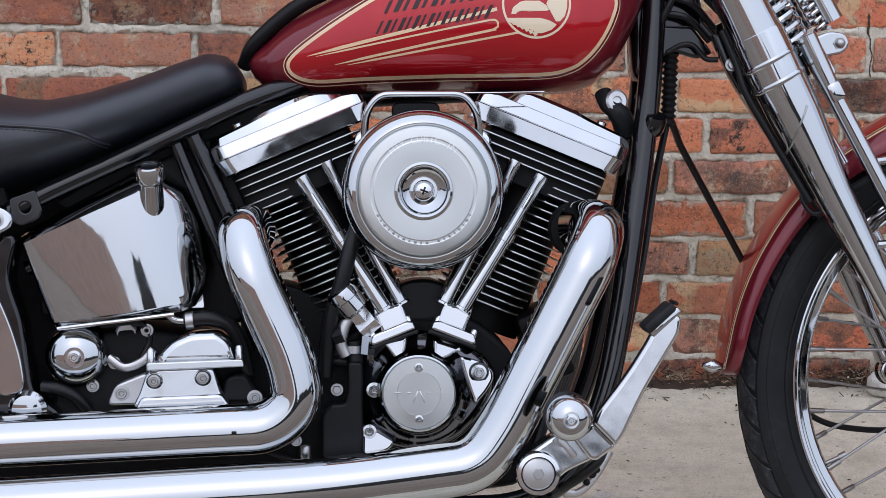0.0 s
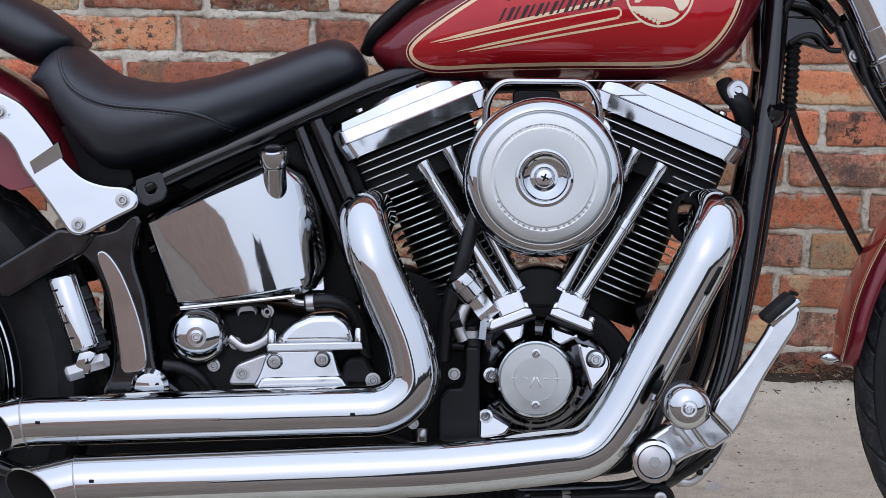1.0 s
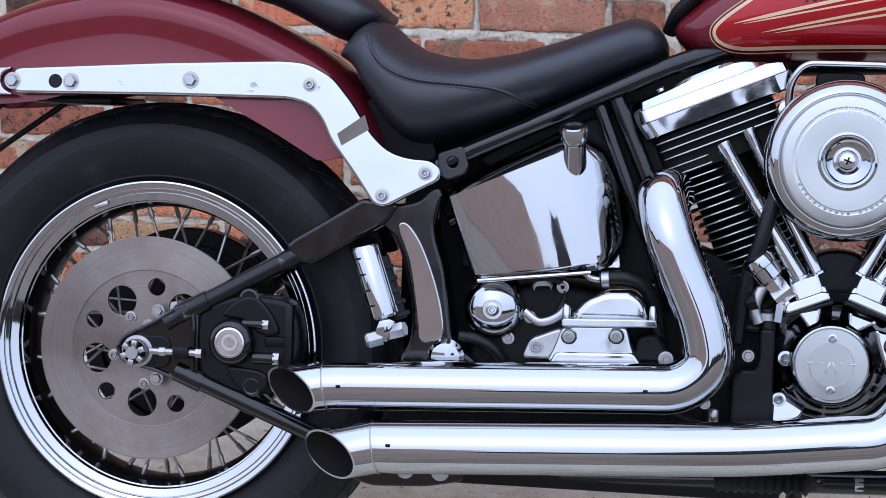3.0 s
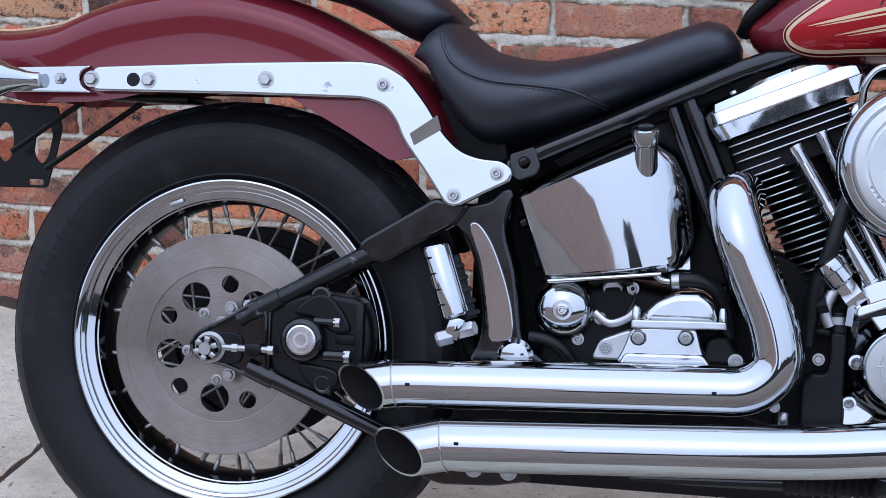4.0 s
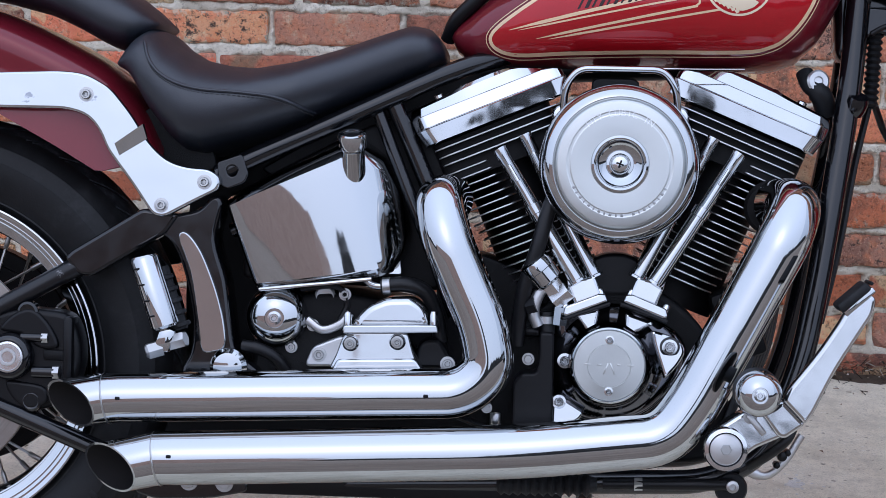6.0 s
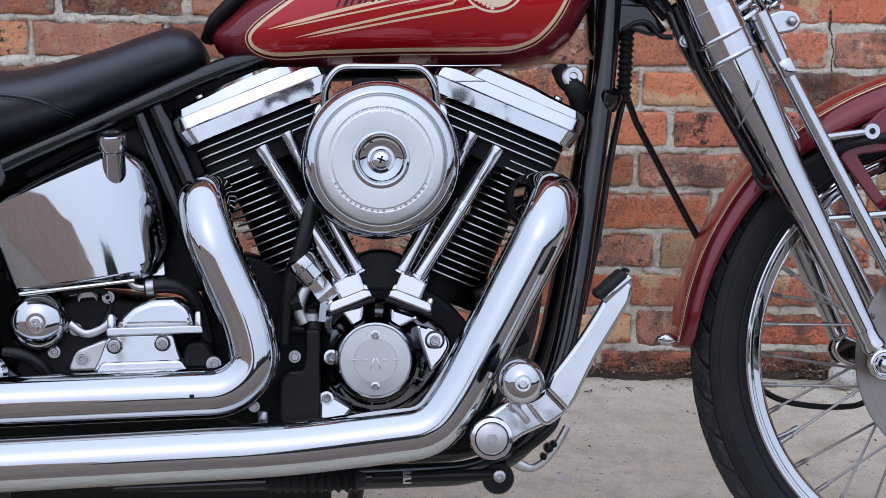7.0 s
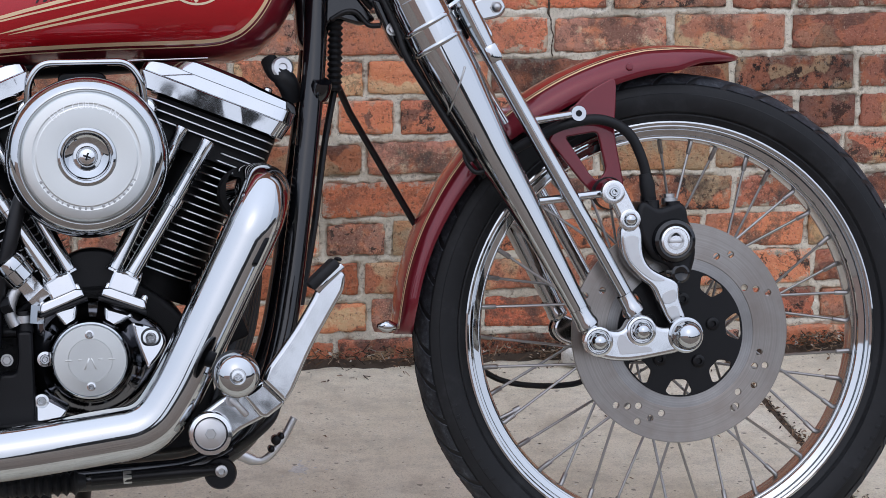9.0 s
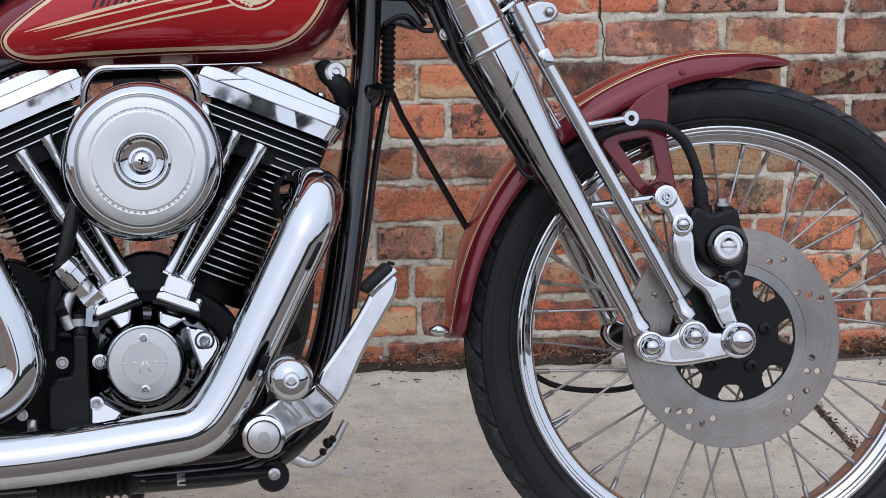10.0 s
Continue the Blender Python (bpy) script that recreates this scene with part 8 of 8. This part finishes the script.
part("bracket_recess", shape(curve2([(0.7270, 0.3790), (0.7400, 0.3830), (0.7450, 0.3680), (0.7360, 0.3640)], 4), -0.112, -0.1150, 0.0006), ALLOY_DULL, arm)
part("bracket_link", shape(round2([(0.6500, 0.538), (0.6625, 0.5490), (0.6750, 0.5410), (0.6960, 0.496), (0.6890, 0.481), (0.6730, 0.481), (0.6690, 0.496)], 0.010, 5), -0.100, -0.118, 0.004), ALLOY, arm, angle=35)
for x, z, r in ((0.6600, 0.5325, 0.0140), (0.6810, 0.4964, 0.0125)):
    part("link_boss", lathe([(r + 0.002, -0.003), (r + 0.001, 0.003), (r - 0.002, 0.004), (r - 0.006, 0.0035)], (x, -0.117, z), seg=30), ALLOY, arm)
part("link_bolt", allen((0.6600, -0.1195, 0.5325), 0.0062, 0.006), CHROME, arm)
part("link_nut", acorn((0.6810, -0.1190, 0.4964), 0.0085, 0.010), CHROME, arm)
part("link_bush", lathe([(0.0205, -0.012), (0.0215, 0), (0.020, 0.006)], (0.6620, -0.088, 0.531), seg=30), RUBBER, arm)
part("brake_hose", sweep(smooth_path([(0.500, -0.05, 0.560), (0.545, -0.06, 0.592), (0.578, -0.07, 0.609), (0.608, -0.08, 0.622), (0.654, -0.085, 0.627), (0.691, -0.085, 0.609), (0.710, -0.085, 0.570), (0.7165, -0.084, 0.530)], 6), 0.0068, 14), RUBBER, fcal, "black brake hose")
part("hose_sleeve", sweep([(0.7125, -0.0845, 0.555), (0.7150, -0.0840, 0.540), (0.7165, -0.084, 0.524)], [0.0080, 0.0105, 0.0095], 16), RUBBER, fcal)

# ---- front fender with its bracket ----
FC = V((0.7600, 0, 0.343))


def fender_point(a, q, lift=0.0):
    """A point of the front fender: a degrees round the axle, q from -1 (right edge) to 1 (left edge)."""
    end = max(0.0, min(1.0, (a - 73.5) / 14.0))
    low = max(0.0, min(1.0, (178.2 - a) / 7.0))
    w = 0.066 * (0.15 + 0.85 * end ** 0.6) * (0.45 + 0.55 * low ** 0.5)
    rt = interp(a, [(72, 0.3835), (95, 0.3835), (110, 0.378), (125, 0.374), (150, 0.3705), (182, 0.3735)]) + lift
    deep = interp(a, [(82, 0.026), (90, 0.036), (104, 0.040), (118, 0.040), (130, 0.031), (150, 0.024), (176, 0.019)])
    re = rt - deep * (0.12 + 0.88 * end ** 0.7) - 0.6 * lift
    p = 2.9
    r = re + (rt - re) * max(0.0, 1 - abs(q) ** p) ** (1 / p)
    return V((FC.x + r * math.cos(radians(a)), q * (w + lift), FC.z + r * math.sin(radians(a))))


def qs(n):
    return [math.sin(math.pi / 2 * (-1 + 2 * j / n)) for j in range(n + 1)]


rings_ = []
for i in range(91):
    a = 73.5 + (178.2 - 73.5) * i / 90
    outer = [fender_point(a, q) for q in qs(26)]
    inner = [p + (FC - p).normalized() * 0.003 * V((1, 0, 1)) for p in outer[::-1]]
    rings_.append(outer + [V((p.x, p.y * 0.97, p.z)) for p in inner])
front_fender = part("front_fender", loft(rings_), MAROON, bike, "maroon front fender with cream pinstripes", angle=50)
front_fender.matrix_basis = Matrix.Translation(FC) @ pose(0, 0, 0, 0, 0, -2.0) @ Matrix.Translation(-FC)
for q, w in ((-0.80, 0.0013), (-0.735, 0.0007)):
    rows = []
    for k in (-1, 1):
        rows.append([fender_point(a * 0.5, q + k * w / 0.066, 0.0006) for a in range(158, 355)])
    part("pinstripe", sheet(rows), GOLD, front_fender, angle=60)
rows = []
for q in np.linspace(-0.70, 0.70, 15):
    rows.append([fender_point(a * 0.5, float(q), 0.0004) for a in range(166, 355, 3)])
part("red_top_panel", sheet(rows), RED, front_fender, "red stripe along the crown", angle=60)
part("fender_rivet", lathe([(0.0050, 0), (0.0045, 0.002), (0, 0.0028)], (0.7040, -0.0655, 0.6955), seg=16), MAROON, front_fender)
part("fender_tip", lathe([(0.004, -0.012), (0.009, 0), (0.008, 0.006), (0.003, 0.014)], (0.378, -0.028, 0.366), (-1, -0.1, 0.1), 16), CHROME, front_fender, "small chrome tip")
part("fender_bracket", shape(round2([(0.592, 0.603), (0.612, 0.632), (0.650, 0.668), (0.682, 0.683), (0.685, 0.672), (0.683, 0.640), (0.680, 0.612), (0.692, 0.538), (0.675, 0.523), (0.651, 0.529), (0.636, 0.545)], (0.004, 0.01, 0.02, 0.01, 0.006, 0.01, 0.012, 0.01, 0.01, 0.01, 0.01), 4), -0.062, -0.069, 0.002, [round2([(0.615, 0.606), (0.657, 0.612), (0.668, 0.560), (0.656, 0.548), (0.647, 0.555)], (0.004, 0.006, 0.008, 0.006, 0.006), 4)]), MAROON, front_fender, "maroon fender bracket with a window")
stay = part("fender_stay", sweep([(0.558, -0.10, 0.6265), (0.618, -0.085, 0.6345)], 0.0054, 12), CHROME, bike, "chrome fender stay rod")
part("stay_eye", lathe([(0.0112, -0.008), (0.0112, 0.005), (0.0098, 0.008), (0.0042, 0.008), (0.0036, 0.004), (0, 0.004)], (0.6245, -0.083, 0.6355), seg=28), CHROME, stay)
part("eye_hole", lathe([(0, 0.0086), (0.0038, 0.0086), (0.0038, 0.004)], (0.6245, -0.083, 0.6355), seg=20), SATIN, stay)
part("left_stay", sweep([(0.563, 0.10, 0.60), (0.65, 0.09, 0.56)], 0.009, 12), CHROME, stay)

# ---- bricks of the visible stretch, one by one ----
shapes = {}
for n, (x0, x1, z0, z1, dy, turn) in enumerate(brick_spots):
    w, h = x1 - x0, z1 - z0
    me = bpy.data.meshes.new("brick")
    bm = worn_brick(w, h, 0.03, n)
    bmesh.ops.recalc_face_normals(bm, faces=bm.faces)
    bm.to_mesh(me)
    bm.free()
    me.materials.append(BRICK)
    me.shade_smooth()
    o = new("brick", me)
    o.parent = wall
    o.matrix_basis = pose((x0 + x1) / 2, WALL_Y + dy, (z0 + z1) / 2, 0, turn * 0.5, 0)
